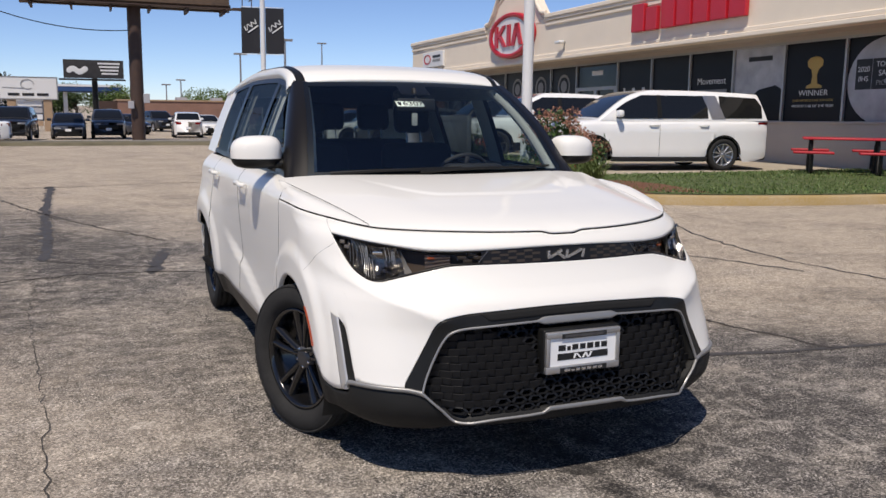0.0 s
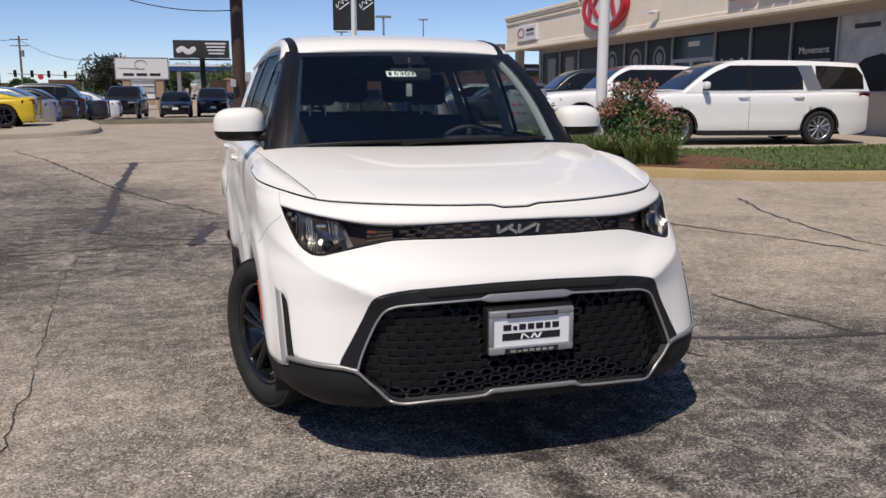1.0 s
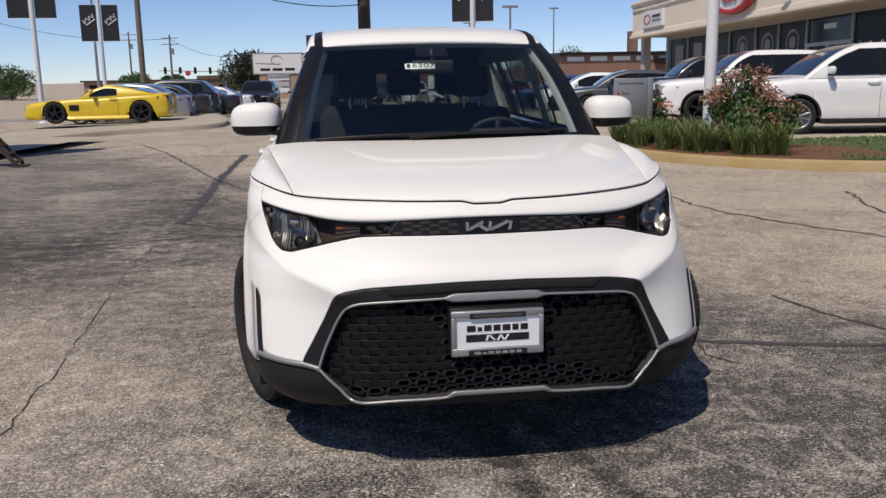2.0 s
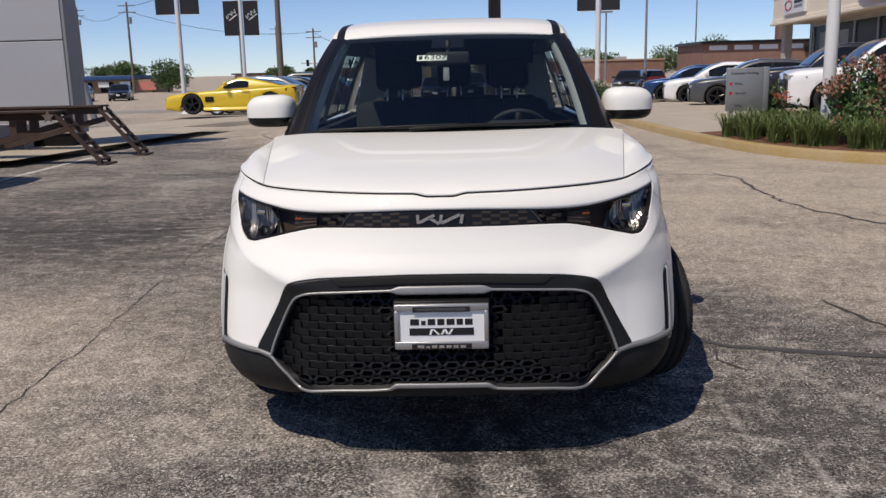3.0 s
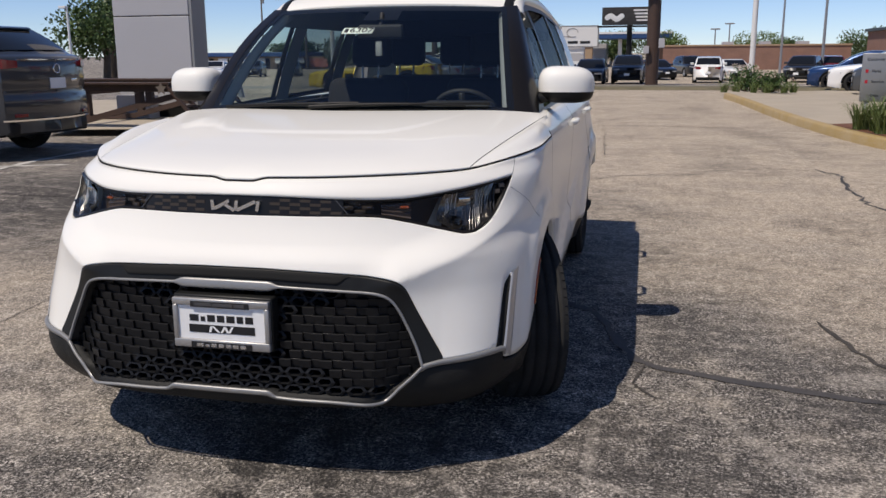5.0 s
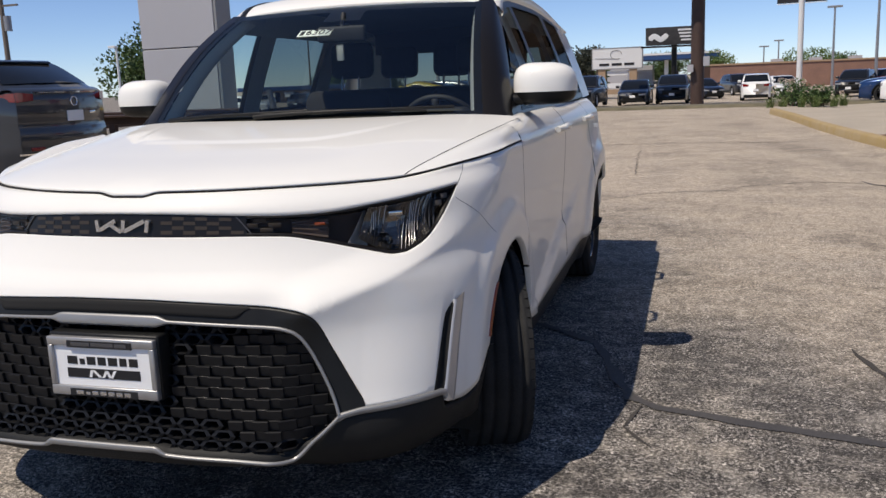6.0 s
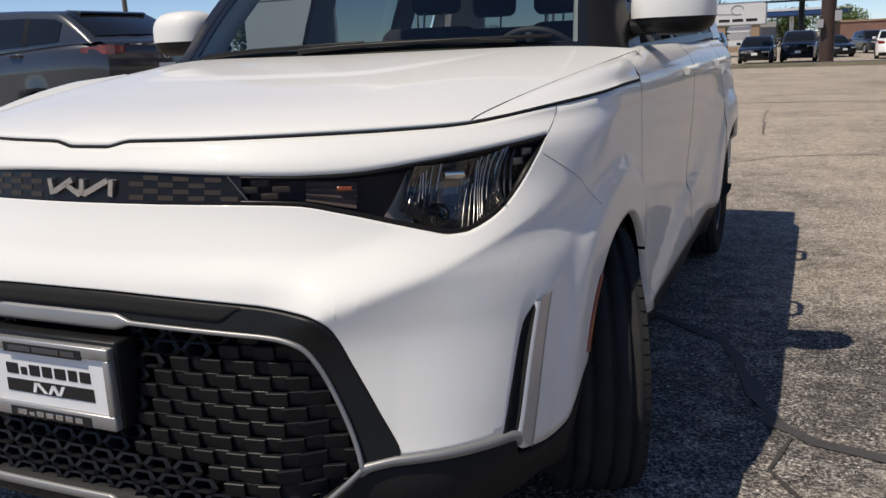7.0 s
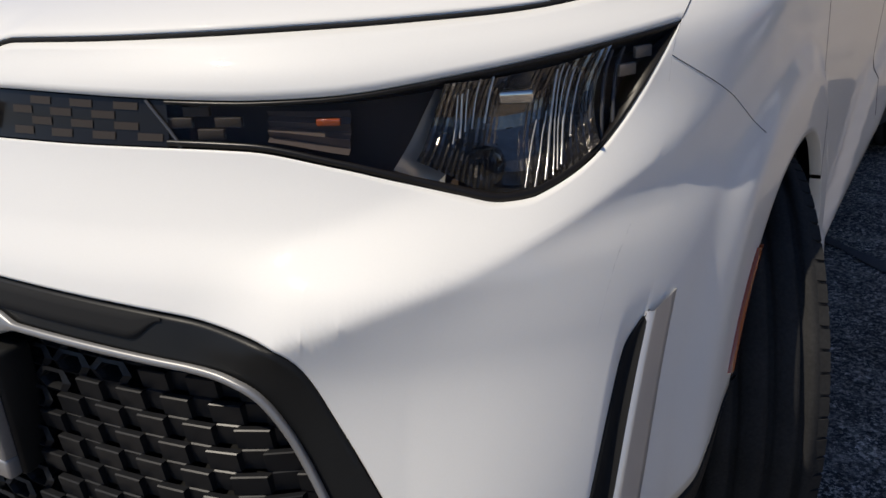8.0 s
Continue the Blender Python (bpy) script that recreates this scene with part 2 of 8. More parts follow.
def asphalt():
    """Worn asphalt: pale stones in a dark binder, tan dust over part of the lot, oily patches."""
    m = bpy.data.materials.new("worn_asphalt")
    m.use_nodes = True
    n, l = m.node_tree.nodes, m.node_tree.links
    b = n["Principled BSDF"]
    co = n.new("ShaderNodeTexCoord")

    def tex(kind, scale, **kw):
        t = n.new("ShaderNodeTex" + kind)
        t.inputs["Scale"].default_value = scale
        for k, v in kw.items():
            t.inputs[k].default_value = v
        l.new(co.outputs["Object"], t.inputs["Vector"])
        return t

    def remap(src, a, b0, c=0.0, d=1.0):
        r = n.new("ShaderNodeMapRange")
        for k, v in zip(("From Min", "From Max", "To Min", "To Max"), (a, b0, c, d)):
            r.inputs[k].default_value = v
        l.new(src, r.inputs["Value"])
        return r.outputs[0]

    def blend(fac, a, b0):
        x = n.new("ShaderNodeMix")
        x.data_type = "RGBA"
        if hasattr(fac, "links"):
            l.new(fac, x.inputs["Factor"])
        else:
            x.inputs["Factor"].default_value = fac
        for k, v in (("A", a), ("B", b0)):
            if isinstance(v, tuple):
                x.inputs[k].default_value = (*v, 1)
            else:
                l.new(v, x.inputs[k])
        return x.outputs["Result"]

    def both(a, b0, op="MULTIPLY"):
        x = n.new("ShaderNodeMath")
        x.operation = op
        x.use_clamp = True
        for i, v in enumerate((a, b0)):
            if isinstance(v, float):
                x.inputs[i].default_value = v
            else:
                l.new(v, x.inputs[i])
        return x.outputs[0]

    large = tex("Noise", 0.35, Detail=6.0, Roughness=0.6)
    mid = tex("Noise", 1.7, Detail=8.0, Roughness=0.72)
    small = tex("Noise", 11.0, Detail=6.0, Roughness=0.75)
    stones = tex("Voronoi", 100.0)
    grit = tex("Noise", 82.0, Detail=3.0, Roughness=0.7)
    # binder and stones of varied tone, worn bare in places
    tone = n.new("ShaderNodeSeparateColor")
    l.new(stones.outputs["Color"], tone.inputs[0])
    bare = both(remap(grit.outputs["Fac"], 0.500, 0.530), remap(small.outputs["Fac"], 0.38, 0.60, 0.35, 1.0))
    pale = blend(remap(tone.outputs[0], 0.0, 1.0), (0.25, 0.225, 0.20), (0.80, 0.73, 0.66))
    dark = blend(remap(mid.outputs["Fac"], 0.40, 0.60), (0.020, 0.019, 0.019), (0.082, 0.074, 0.067))
    colour = blend(bare, dark, pale)
    # small bright chips
    chips = tex("Voronoi", 190.0)
    hue = n.new("ShaderNodeSeparateColor")
    l.new(chips.outputs["Color"], hue.inputs[0])
    colour = blend(both(remap(hue.outputs[1], 0.80, 0.84, 0.0, 0.85), remap(chips.outputs["Distance"], 0.50, 0.38)), colour, (0.62, 0.57, 0.52))
    colour = blend(both(remap(hue.outputs[2], 0.74, 0.78, 0.0, 0.80), remap(chips.outputs["Distance"], 0.55, 0.45)), colour, (0.020, 0.019, 0.018))
    # long streaks of wear
    stretch = n.new("ShaderNodeMapping")
    stretch.inputs["Scale"].default_value = (0.9, 1.7, 1.0)
    stretch.inputs["Rotation"].default_value = (0, 0, 0.12)
    l.new(co.outputs["Object"], stretch.inputs["Vector"])
    streak = n.new("ShaderNodeTexNoise")
    streak.inputs["Scale"].default_value, streak.inputs["Detail"].default_value, streak.inputs["Roughness"].default_value = 1.3, 7.0, 0.7
    l.new(stretch.outputs[0], streak.inputs["Vector"])
    colour = blend(remap(streak.outputs["Fac"], 0.48, 0.34, 0.0, 0.45), colour, (0.062, 0.054, 0.047))
    colour = blend(both(remap(streak.outputs["Fac"], 0.54, 0.66), remap(grit.outputs["Fac"], 0.42, 0.56, 0.1, 0.75)), colour, (0.60, 0.53, 0.44))
    # dusty tan stretch beyond the shaded wheel lines
    xyz = n.new("ShaderNodeSeparateXYZ")
    l.new(co.outputs["Object"], xyz.inputs[0])
    slope = n.new("ShaderNodeMath")
    slope.operation = "MULTIPLY_ADD"
    l.new(xyz.outputs["X"], slope.inputs[0])
    slope.inputs[1].default_value = 1.6
    l.new(xyz.outputs["Y"], slope.inputs[2])
    wob = n.new("ShaderNodeMath")
    wob.operation = "MULTIPLY_ADD"
    l.new(large.outputs["Fac"], wob.inputs[0])
    wob.inputs[1].default_value = 9.0
    l.new(slope.outputs[0], wob.inputs[2])
    tan = remap(wob.outputs[0], 8.8, 12.8)
    tan = both(tan, remap(mid.outputs["Fac"], 0.38, 0.58, 0.50, 0.90))
    left = both(both(remap(xyz.outputs["X"], -0.7, -2.4, 0.0, 0.55), remap(xyz.outputs["Y"], 4.2, 1.8, 0.1, 1.0)), remap(mid.outputs["Fac"], 0.40, 0.58, 0.35, 1.0))
    tan = both(tan, left, "MAXIMUM")
    dust = blend(both(remap(small.outputs["Fac"], 0.3, 0.7), remap(grit.outputs["Fac"], 0.40, 0.60, 0.2, 1.0)), (0.45, 0.375, 0.29), (0.62, 0.52, 0.405))
    colour = blend(tan, colour, dust)
    # bleached and oily patches
    colour = blend(both(remap(large.outputs["Fac"], 0.56, 0.70), remap(small.outputs["Fac"], 0.35, 0.6, 0.2, 0.75)), colour, (0.38, 0.32, 0.25))
    colour = blend(both(remap(large.outputs["Fac"], 0.44, 0.34), remap(small.outputs["Fac"], 0.60, 0.40, 0.0, 0.55)), colour, (0.075, 0.067, 0.060))
    # worn and scuffed mottling all over
    mott = tex("Noise", 24.0, Detail=5.0, Roughness=0.8)
    colour = blend(both(remap(mott.outputs["Fac"], 0.47, 0.38, 0.0, 0.50), remap(mid.outputs["Fac"], 0.35, 0.60, 1.0, 0.45)), colour, (0.060, 0.053, 0.046))
    colour = blend(both(remap(mott.outputs["Fac"], 0.54, 0.62, 0.0, 0.50), remap(mid.outputs["Fac"], 0.40, 0.62, 0.5, 1.0)), colour, (0.60, 0.53, 0.45))
    # oily dark stains where cars stand, drips before the nose, pale dusty seams
    def stain(x, y, wx, wy, turn, strength, tint, colour):
        spot = n.new("ShaderNodeMapping")
        spot.vector_type = "TEXTURE"
        spot.inputs["Location"].default_value = (x, y, 0.0)
        spot.inputs["Rotation"].default_value = (0.0, 0.0, turn)
        spot.inputs["Scale"].default_value = (wx, wy, 1e3)
        l.new(co.outputs["Object"], spot.inputs["Vector"])
        away = n.new("ShaderNodeVectorMath")
        away.operation = "LENGTH"
        l.new(spot.outputs[0], away.inputs[0])
        rag = n.new("ShaderNodeMath")
        rag.operation = "MULTIPLY_ADD"
        l.new(small.outputs["Fac"], rag.inputs[0])
        rag.inputs[1].default_value = 1.5
        l.new(away.outputs["Value"], rag.inputs[2])
        return blend(both(remap(rag.outputs[0], 1.75, 1.0), remap(grit.outputs["Fac"], 0.44, 0.60, strength, strength * 0.45)), colour, tint)

    OIL, CHALK = (0.034, 0.031, 0.029), (0.62, 0.56, 0.49)
    for x, y, wx, wy, turn, strength, tint in (
        (1.25, -0.45, 1.3, 0.75, 0.15, 0.50, OIL), (0.08, -0.20, 0.11, 1.05, 0.10, 1.4, OIL), (0.36, -0.10, 0.075, 0.95, 0.30, 1.3, OIL), (0.14, -0.55, 0.20, 0.30, 0.2, 0.9, OIL),
        (2.3, 0.7, 1.5, 1.0, 0.3, 0.55, OIL), (3.4, 2.0, 1.5, 0.9, 0.4, 0.45, OIL), (-3.3, 4.4, 2.5, 2.3, 0.3, 1.0, OIL), (-5.6, 4.8, 2.8, 1.8, 0.0, 0.9, OIL), (-2.2, 6.9, 1.4, 2.8, 0.1, 0.8, OIL), (-4.6, 6.8, 1.2, 2.6, 0.3, 0.65, OIL), (-3.2, 9.5, 0.9, 2.0, 0.2, 0.55, OIL),
        (2.75, 12.8, 0.40, 1.9, 0.22, 0.85, OIL), (3.2, 10.6, 0.35, 1.2, 0.3, 0.7, OIL), (2.2, 19.0, 0.5, 2.2, 0.1, 0.6, OIL), (-2.6, 4.2, 0.7, 1.1, 0.5, 0.5, OIL), (-2.3, 8.6, 0.28, 2.6, -0.03, 0.6, OIL),
        (-0.13, -0.26, 0.12, 0.40, 0.30, 0.50, CHALK),
        (1.14, 0.44, 0.030, 0.30, 0.0, 0.55, CHALK), (0.87, -0.09, 0.022, 0.50, 0.66, 0.40, CHALK), (1.22, 0.19, 0.12, 0.028, -0.4, 0.5, CHALK), (1.31, -0.12, 0.026, 0.34, -0.02, 0.5, CHALK), (1.75, 0.55, 0.05, 0.60, 0.5, 0.3, CHALK), (2.2, 1.35, 0.22, 0.14, 0.4, 0.5, CHALK)):
        colour = stain(x, y, wx, wy, turn, strength, tint, colour)

    # broad worn and grimy areas, dabbed at arm's length and at car's length
    area = tex("Noise", 0.75, Detail=3.0, Roughness=0.55, Distortion=0.6)
    dab = tex("Noise", 4.5, Detail=6.0, Roughness=0.7)
    colour = blend(both(remap(area.outputs["Fac"], 0.50, 0.36, 0.0, 0.55), remap(dab.outputs["Fac"], 0.60, 0.42, 0.15, 1.0)), colour, (0.085, 0.078, 0.073))
    colour = blend(both(remap(area.outputs["Fac"], 0.50, 0.64, 0.0, 0.55), remap(dab.outputs["Fac"], 0.42, 0.60, 0.10, 1.0)), colour, (0.46, 0.40, 0.33))

    # hand-sized dark blots and pale worn spots
    blot = tex("Noise", 9.0, Detail=7.0, Roughness=0.8)
    colour = blend(both(remap(blot.outputs["Fac"], 0.49, 0.40, 0.0, 0.62), remap(area.outputs["Fac"], 0.62, 0.42, 0.25, 1.0)), colour, (0.055, 0.050, 0.046))
    colour = blend(both(remap(blot.outputs["Fac"], 0.53, 0.62, 0.0, 0.60), remap(area.outputs["Fac"], 0.40, 0.60, 0.45, 1.0)), colour, (0.50, 0.445, 0.38))
    # pale scuffs worn through the grime
    drag = n.new("ShaderNodeMapping")
    drag.inputs["Scale"].default_value = (2.2, 6.5, 1.0)
    drag.inputs["Rotation"].default_value = (0, 0, 0.25)
    l.new(co.outputs["Object"], drag.inputs["Vector"])
    scuff = n.new("ShaderNodeTexNoise")
    scuff.inputs["Scale"].default_value, scuff.inputs["Detail"].default_value, scuff.inputs["Roughness"].default_value = 1.0, 6.0, 0.65
    l.new(drag.outputs[0], scuff.inputs["Vector"])
    colour = blend(both(remap(scuff.outputs["Fac"], 0.53, 0.66), remap(grit.outputs["Fac"], 0.44, 0.56, 0.15, 0.60)), colour, (0.47, 0.42, 0.37))

    colour = blend(both(tan, 0.55), colour, dust)

    # each stone's own tone over it all
    def gain(colour, src, lo, hi):
        x = n.new("ShaderNodeMix")
        x.data_type, x.blend_type = "RGBA", "MULTIPLY"
        x.inputs["Factor"].default_value = 1.0
        l.new(colour, x.inputs["A"])
        l.new(remap(src, 0.0, 1.0, lo, hi), x.inputs["B"])
        return x.outputs["Result"]

    colour = gain(colour, tone.outputs[1], 0.52, 1.38)
    colour = gain(colour, hue.outputs[0], 0.68, 1.28)
    l.new(colour, b.inputs["Base Color"])
    b.inputs["Roughness"].default_value = 0.88
    b.inputs["Specular IOR Level"].default_value = 0.25
    bump = n.new("ShaderNodeBump")
    bump.inputs["Strength"].default_value = 0.8
    bump.inputs["Distance"].default_value = 0.006
    h = both(remap(stones.outputs["Distance"], 0.0, 0.6, 1.0, 0.4), remap(grit.outputs["Fac"], 0.35, 0.65, 0.0, 1.0))
    l.new(h, bump.inputs["Height"])
    l.new(bump.outputs[0], b.inputs["Normal"])
    return m


ASPHALT = asphalt()
bm = bmesh.new()
rings = [0.0, 2, 4, 6, 8, 11, 14, 18, 22, 26, 30, 35, 40, 46, 52, 58, 66, 80, 120, 200, 400, 900, 2500]
sheet(bm, [[(r * math.cos(a), r * math.sin(a), ground_z(r, 0)) for a in spread(0, math.tau, 64)] for r in rings])
bmesh.ops.remove_doubles(bm, verts=bm.verts, dist=1e-4)
tagged(put("ground", bm, ASPHALT), "worn grey asphalt car park with cracks", "asphalt", kind="structure")

TAR = surf("crack_sealer", (0.060, 0.055, 0.052), 0.7, vary=0.3, scale=6, fine=80, bump=0.2)
CRACK = surf("open_crack", (0.055, 0.048, 0.042), 0.95, vary=0.3, scale=10, fine=90)


def wander(points, jitter, step=0.12, seed=1):
    """A ragged line through a few places."""
    rnd = random.Random(seed)
    out = []
    for (x0, y0), (x1, y1) in zip(points, points[1:]):
        k = max(2, int(math.hypot(x1 - x0, y1 - y0) / step))
        for i in range(k):
            out.append((mix(x0, x1, i / k) + rnd.uniform(-jitter, jitter), mix(y0, y1, i / k) + rnd.uniform(-jitter, jitter)))
    return out + [points[-1]]


def ground_line(name, points, width, material, jitter, seed, label):
    rnd = random.Random(seed + 50)
    pts = wander(points, jitter, max(0.08, jitter * 3), seed)
    rows = []
    for i, (x, y) in enumerate(pts):
        a, b = pts[max(i - 1, 0)], pts[min(i + 1, len(pts) - 1)]
        d = Vector((b[0] - a[0], b[1] - a[1]))
        d = d.normalized() if d.length else Vector((1, 0))
        w = width * rnd.uniform(0.45, 1.25) / 2 * (0.35 if i in (0, len(pts) - 1) else 1)
        z = ground_z(x, y) + 0.004
        rows.append([(x - d.y * w, y + d.x * w, z), (x + d.y * w, y - d.x * w, z)])
    bm = bmesh.new()
    sheet(bm, rows)
    return tagged(put(name, bm, material), label, "crack", kind="structure")


CRACKS = [
    ([(0.55, 2.42), (0.74, 2.34), (1.03, 2.09), (1.20, 1.55), (1.25, 1.40), (1.36, 1.32), (1.52, 1.27), (1.74, 1.21), (2.08, 1.13), (2.9, 1.05), (3.8, 1.1)], 0.052, TAR, 0.008),
    ([(-9.0, 5.1), (-5.6, 4.9), (-3.0, 4.8), (-1.9, 5.05), (-1.25, 5.0), (-0.3, 4.6)], 0.035, CRACK, 0.03),
    ([(-1.12, 6.2), (-1.20, 5.7), (-1.29, 5.15), (-1.31, 4.90)], 0.13, TAR, 0.04),
    ([(-2.46, 13.9), (-2.40, 10.7), (-2.30, 8.46), (-2.20, 6.64), (-2.20, 5.85)], 0.14, TAR, 0.035),
    ([(-2.20, 5.85), (-1.67, 5.45), (-1.24, 5.22)], 0.03, CRACK, 0.02),
    ([(-5.2, 17.4), (-4.1, 14.8), (-2.45, 9.8), (-1.6, 7.9), (-1.05, 6.8)], 0.04, CRACK, 0.03),
    ([(-9.5, 9.6), (-4.6, 9.4), (-2.4, 9.1)], 0.03, CRACK, 0.03),
    ([(-14.0, 13.9), (-7.0, 13.8), (-2.4, 13.7), (-0.4, 14.2), (1.4, 14.3), (3.0, 14.1)], 0.05, CRACK, 0.05),
    ([(3.1, 8.4), (3.27, 7.79), (3.18, 6.97), (3.15, 5.97), (3.30, 5.3), (3.55, 4.7), (4.0, 3.9), (4.3, 3.2)], 0.04, TAR, 0.04),
    ([(5.3, 6.6), (4.90, 5.6), (4.67, 4.58), (4.57, 3.66), (4.65, 3.04), (4.75, 2.3)], 0.035, TAR, 0.03),
    ([(1.3, 1.33), (1.25, 1.1), (1.36, 0.95)], 0.016, CRACK, 0.01),
    ([(1.7, 7.9), (2.6, 8.4), (3.1, 8.2)], 0.02, CRACK, 0.03),
    ([(0.40, 12.83), (0.46, 11.2), (0.64, 9.12)], 0.014, CRACK, 0.03),
    ([(0.40, 6.85), (0.91, 7.41), (1.23, 7.54), (1.8, 7.7)], 0.018, CRACK, 0.02),
    ([(-1.90, 0.10), (-1.96, 0.75), (-1.99, 1.40), (-2.05, 2.10), (-2.12, 2.80), (-2.19, 3.59), (-2.22, 4.8)], 0.007, CRACK, 0.018),
    ([(2.12, 2.2), (2.18, 1.9), (2.38, 1.36), (2.46, 1.08)], 0.03, CRACK, 0.02),
]
for i, (pts, w, mt, jit) in enumerate(CRACKS):
    ground_line("crack", pts, w, mt, jit, i, "dark sealed crack in the asphalt" if mt is TAR else "open crack in the asphalt")
PAINT = surf("worn_white_line", (0.55, 0.53, 0.49), 0.8, vary=0.3, scale=3, fine=40)
for pts in ([(-6.3, 4.8), (-6.72, 7.5), (-6.9, 11.0), (-6.97, 13.4)], [(-9.6, 5.5), (-6.0, 7.1)]):
    tagged(ground_line("bay_line", pts, 0.11, PAINT, 0.004, 31, "worn white painted bay line"), category="line")

# ---- raised kerbed area in front of the showroom ----
CONCRETE = surf("pale_concrete", (0.40, 0.345, 0.27), 0.9, vary=0.16, scale=0.9, fine=45, bump=0.15)
KERB_YELLOW = surf("worn_yellow_kerb", (0.46, 0.31, 0.09), 0.85, vary=0.28, scale=2.2, fine=40, dirt=(0.40, 0.31, 0.19), bump=0.2)
MULCH = surf("bark_mulch", (0.15, 0.065, 0.035), 0.95, vary=0.4, scale=9, fine=70, bump=0.5)
TURF = surf("turf_soil", (0.075, 0.10, 0.030), 0.95, vary=0.3, scale=2, fine=60, bump=0.4)
KERB = [(3.05, 25.0), (3.30, 21.5), (3.52, 17.5), (3.80, 14.2), (4.15, 11.6), (4.60, 10.15), (5.35, 9.15), (6.50, 8.35), (8.2, 7.75), (10.6, 7.40), (16.0, 7.0), (30.0, 6.4)]
TOP = 0.15


def along(points, n):
    """Even steps on a smooth line through knots."""
    out = []
    for i in range(len(points) - 1):
        p0, p1, p2, p3 = (Vector(points[min(max(i + k, 0), len(points) - 1)]) for k in (-1, 0, 1, 2))
        for j in range(n):
            t = j / n
            out.append(0.5 * (2 * p1 + (p2 - p0) * t + (2 * p0 - 5 * p1 + 4 * p2 - p3) * t * t + (3 * p1 - p0 - 3 * p2 + p3) * t**3))
    return out + [Vector(points[-1])]


line = along(KERB, 10)
rows = []
for i, p in enumerate(line):
    d = (line[min(i + 1, len(line) - 1)] - line[max(i - 1, 0)]).normalized()
    inw = Vector((-d.y, d.x))
    q = lambda k, z: (p.x + inw.x * k, p.y + inw.y * k, z)
    rows.append([q(0, -0.05), q(0.012, TOP - 0.03), q(0.03, TOP - 0.006), q(0.055, TOP), q(0.16, TOP + 0.001)])
bm = bmesh.new()
sheet(bm, rows)
tagged(put("kerb", bm, KERB_YELLOW), "worn yellow-painted concrete kerb", "kerb", kind="structure")
inner = [Vector(r[-1][:2]) for r in rows]
bm = bmesh.new()
edge = [bm.verts.new((p.x, p.y, TOP)) for p in inner]
back = [bm.verts.new((30, 6.4, TOP)), bm.verts.new((30, 14, TOP)), bm.verts.new((34, 60, TOP - 0.4)), bm.verts.new((6, 30, TOP - 0.15)), bm.verts.new((3.2, 26.0, TOP))]
f = bm.faces.new(edge + back[1:])
bmesh.ops.triangulate(bm, faces=[f])
tagged(put("pavement", bm, CONCRETE, smooth=False), "pale tan concrete apron beside the showroom", "concrete", kind="structure")
# lawn strip and planting bed, a hand above the concrete
bm = bmesh.new()
near = [p for p in inner if p.x > 6.4]
rows = [[(p.x, p.y, TOP + 0.012), (p.x, mix(p.y, 12.3, 0.5), TOP + 0.03), (p.x, 12.3 + 0.02 * (p.x - 8), TOP + 0.012)] for p in near]
sheet(bm, rows)
lawn = tagged(put("lawn", bm, TURF), "short green lawn strip behind the kerb", "lawn", kind="structure")
rnd = random.Random(5)
bm = bmesh.new()
for _ in range(26000):
    x = rnd.uniform(6.5, 24)
    ylo = curve([(p.x, p.y) for p in near], x) + 0.03
    y = rnd.uniform(ylo, 12.3 + 0.02 * (x - 8))
    h, a = rnd.uniform(0.015, 0.048), rnd.uniform(0, 6.28)
    w = 0.012
    v = [bm.verts.new((x + math.cos(a) * w, y + math.sin(a) * w, TOP + 0.015)), bm.verts.new((x - math.cos(a) * w, y - math.sin(a) * w, TOP + 0.015)), bm.verts.new((x + rnd.uniform(-0.04, 0.04), y + rnd.uniform(-0.04, 0.04), TOP + 0.02 + h))]
    bm.faces.new(v)


def leaf_green(name, a, b, rough=0.55):
    m = surf(name, a, rough)
    n, l = m.node_tree.nodes, m.node_tree.links
    g = n.new("ShaderNodeNewGeometry")
    mx = n.new("ShaderNodeMix")
    mx.data_type = "RGBA"
    mx.inputs["A"].default_value, mx.inputs["B"].default_value = (*a, 1), (*b, 1)
    l.new(g.outputs["Random Per Island"], mx.inputs["Factor"])
    l.new(mx.outputs["Result"], n["Principled BSDF"].inputs["Base Color"])
    return m


GRASS = leaf_green("lawn_blades", (0.055, 0.115, 0.022), (0.13, 0.17, 0.045))
tagged(put("grass", bm, GRASS, smooth=False), "short green grass blades on the lawn", "grass", kind="stuff")
bm = bmesh.new()
bed = [p for p in inner if p.x < 7.6 and p.y < 13.6]
sheet(bm, [[(p.x, p.y, TOP + 0.006), (mix(p.x, 7.2, 0.30), mix(p.y, 13.4, 0.30), TOP + 0.05), (mix(p.x, 7.2, 0.66), mix(p.y, 13.4, 0.66), TOP + 0.008)] for p in bed])
tagged(put("planting_bed", bm, MULCH), "reddish bark mulch bed inside the kerb", "mulch", kind="structure")

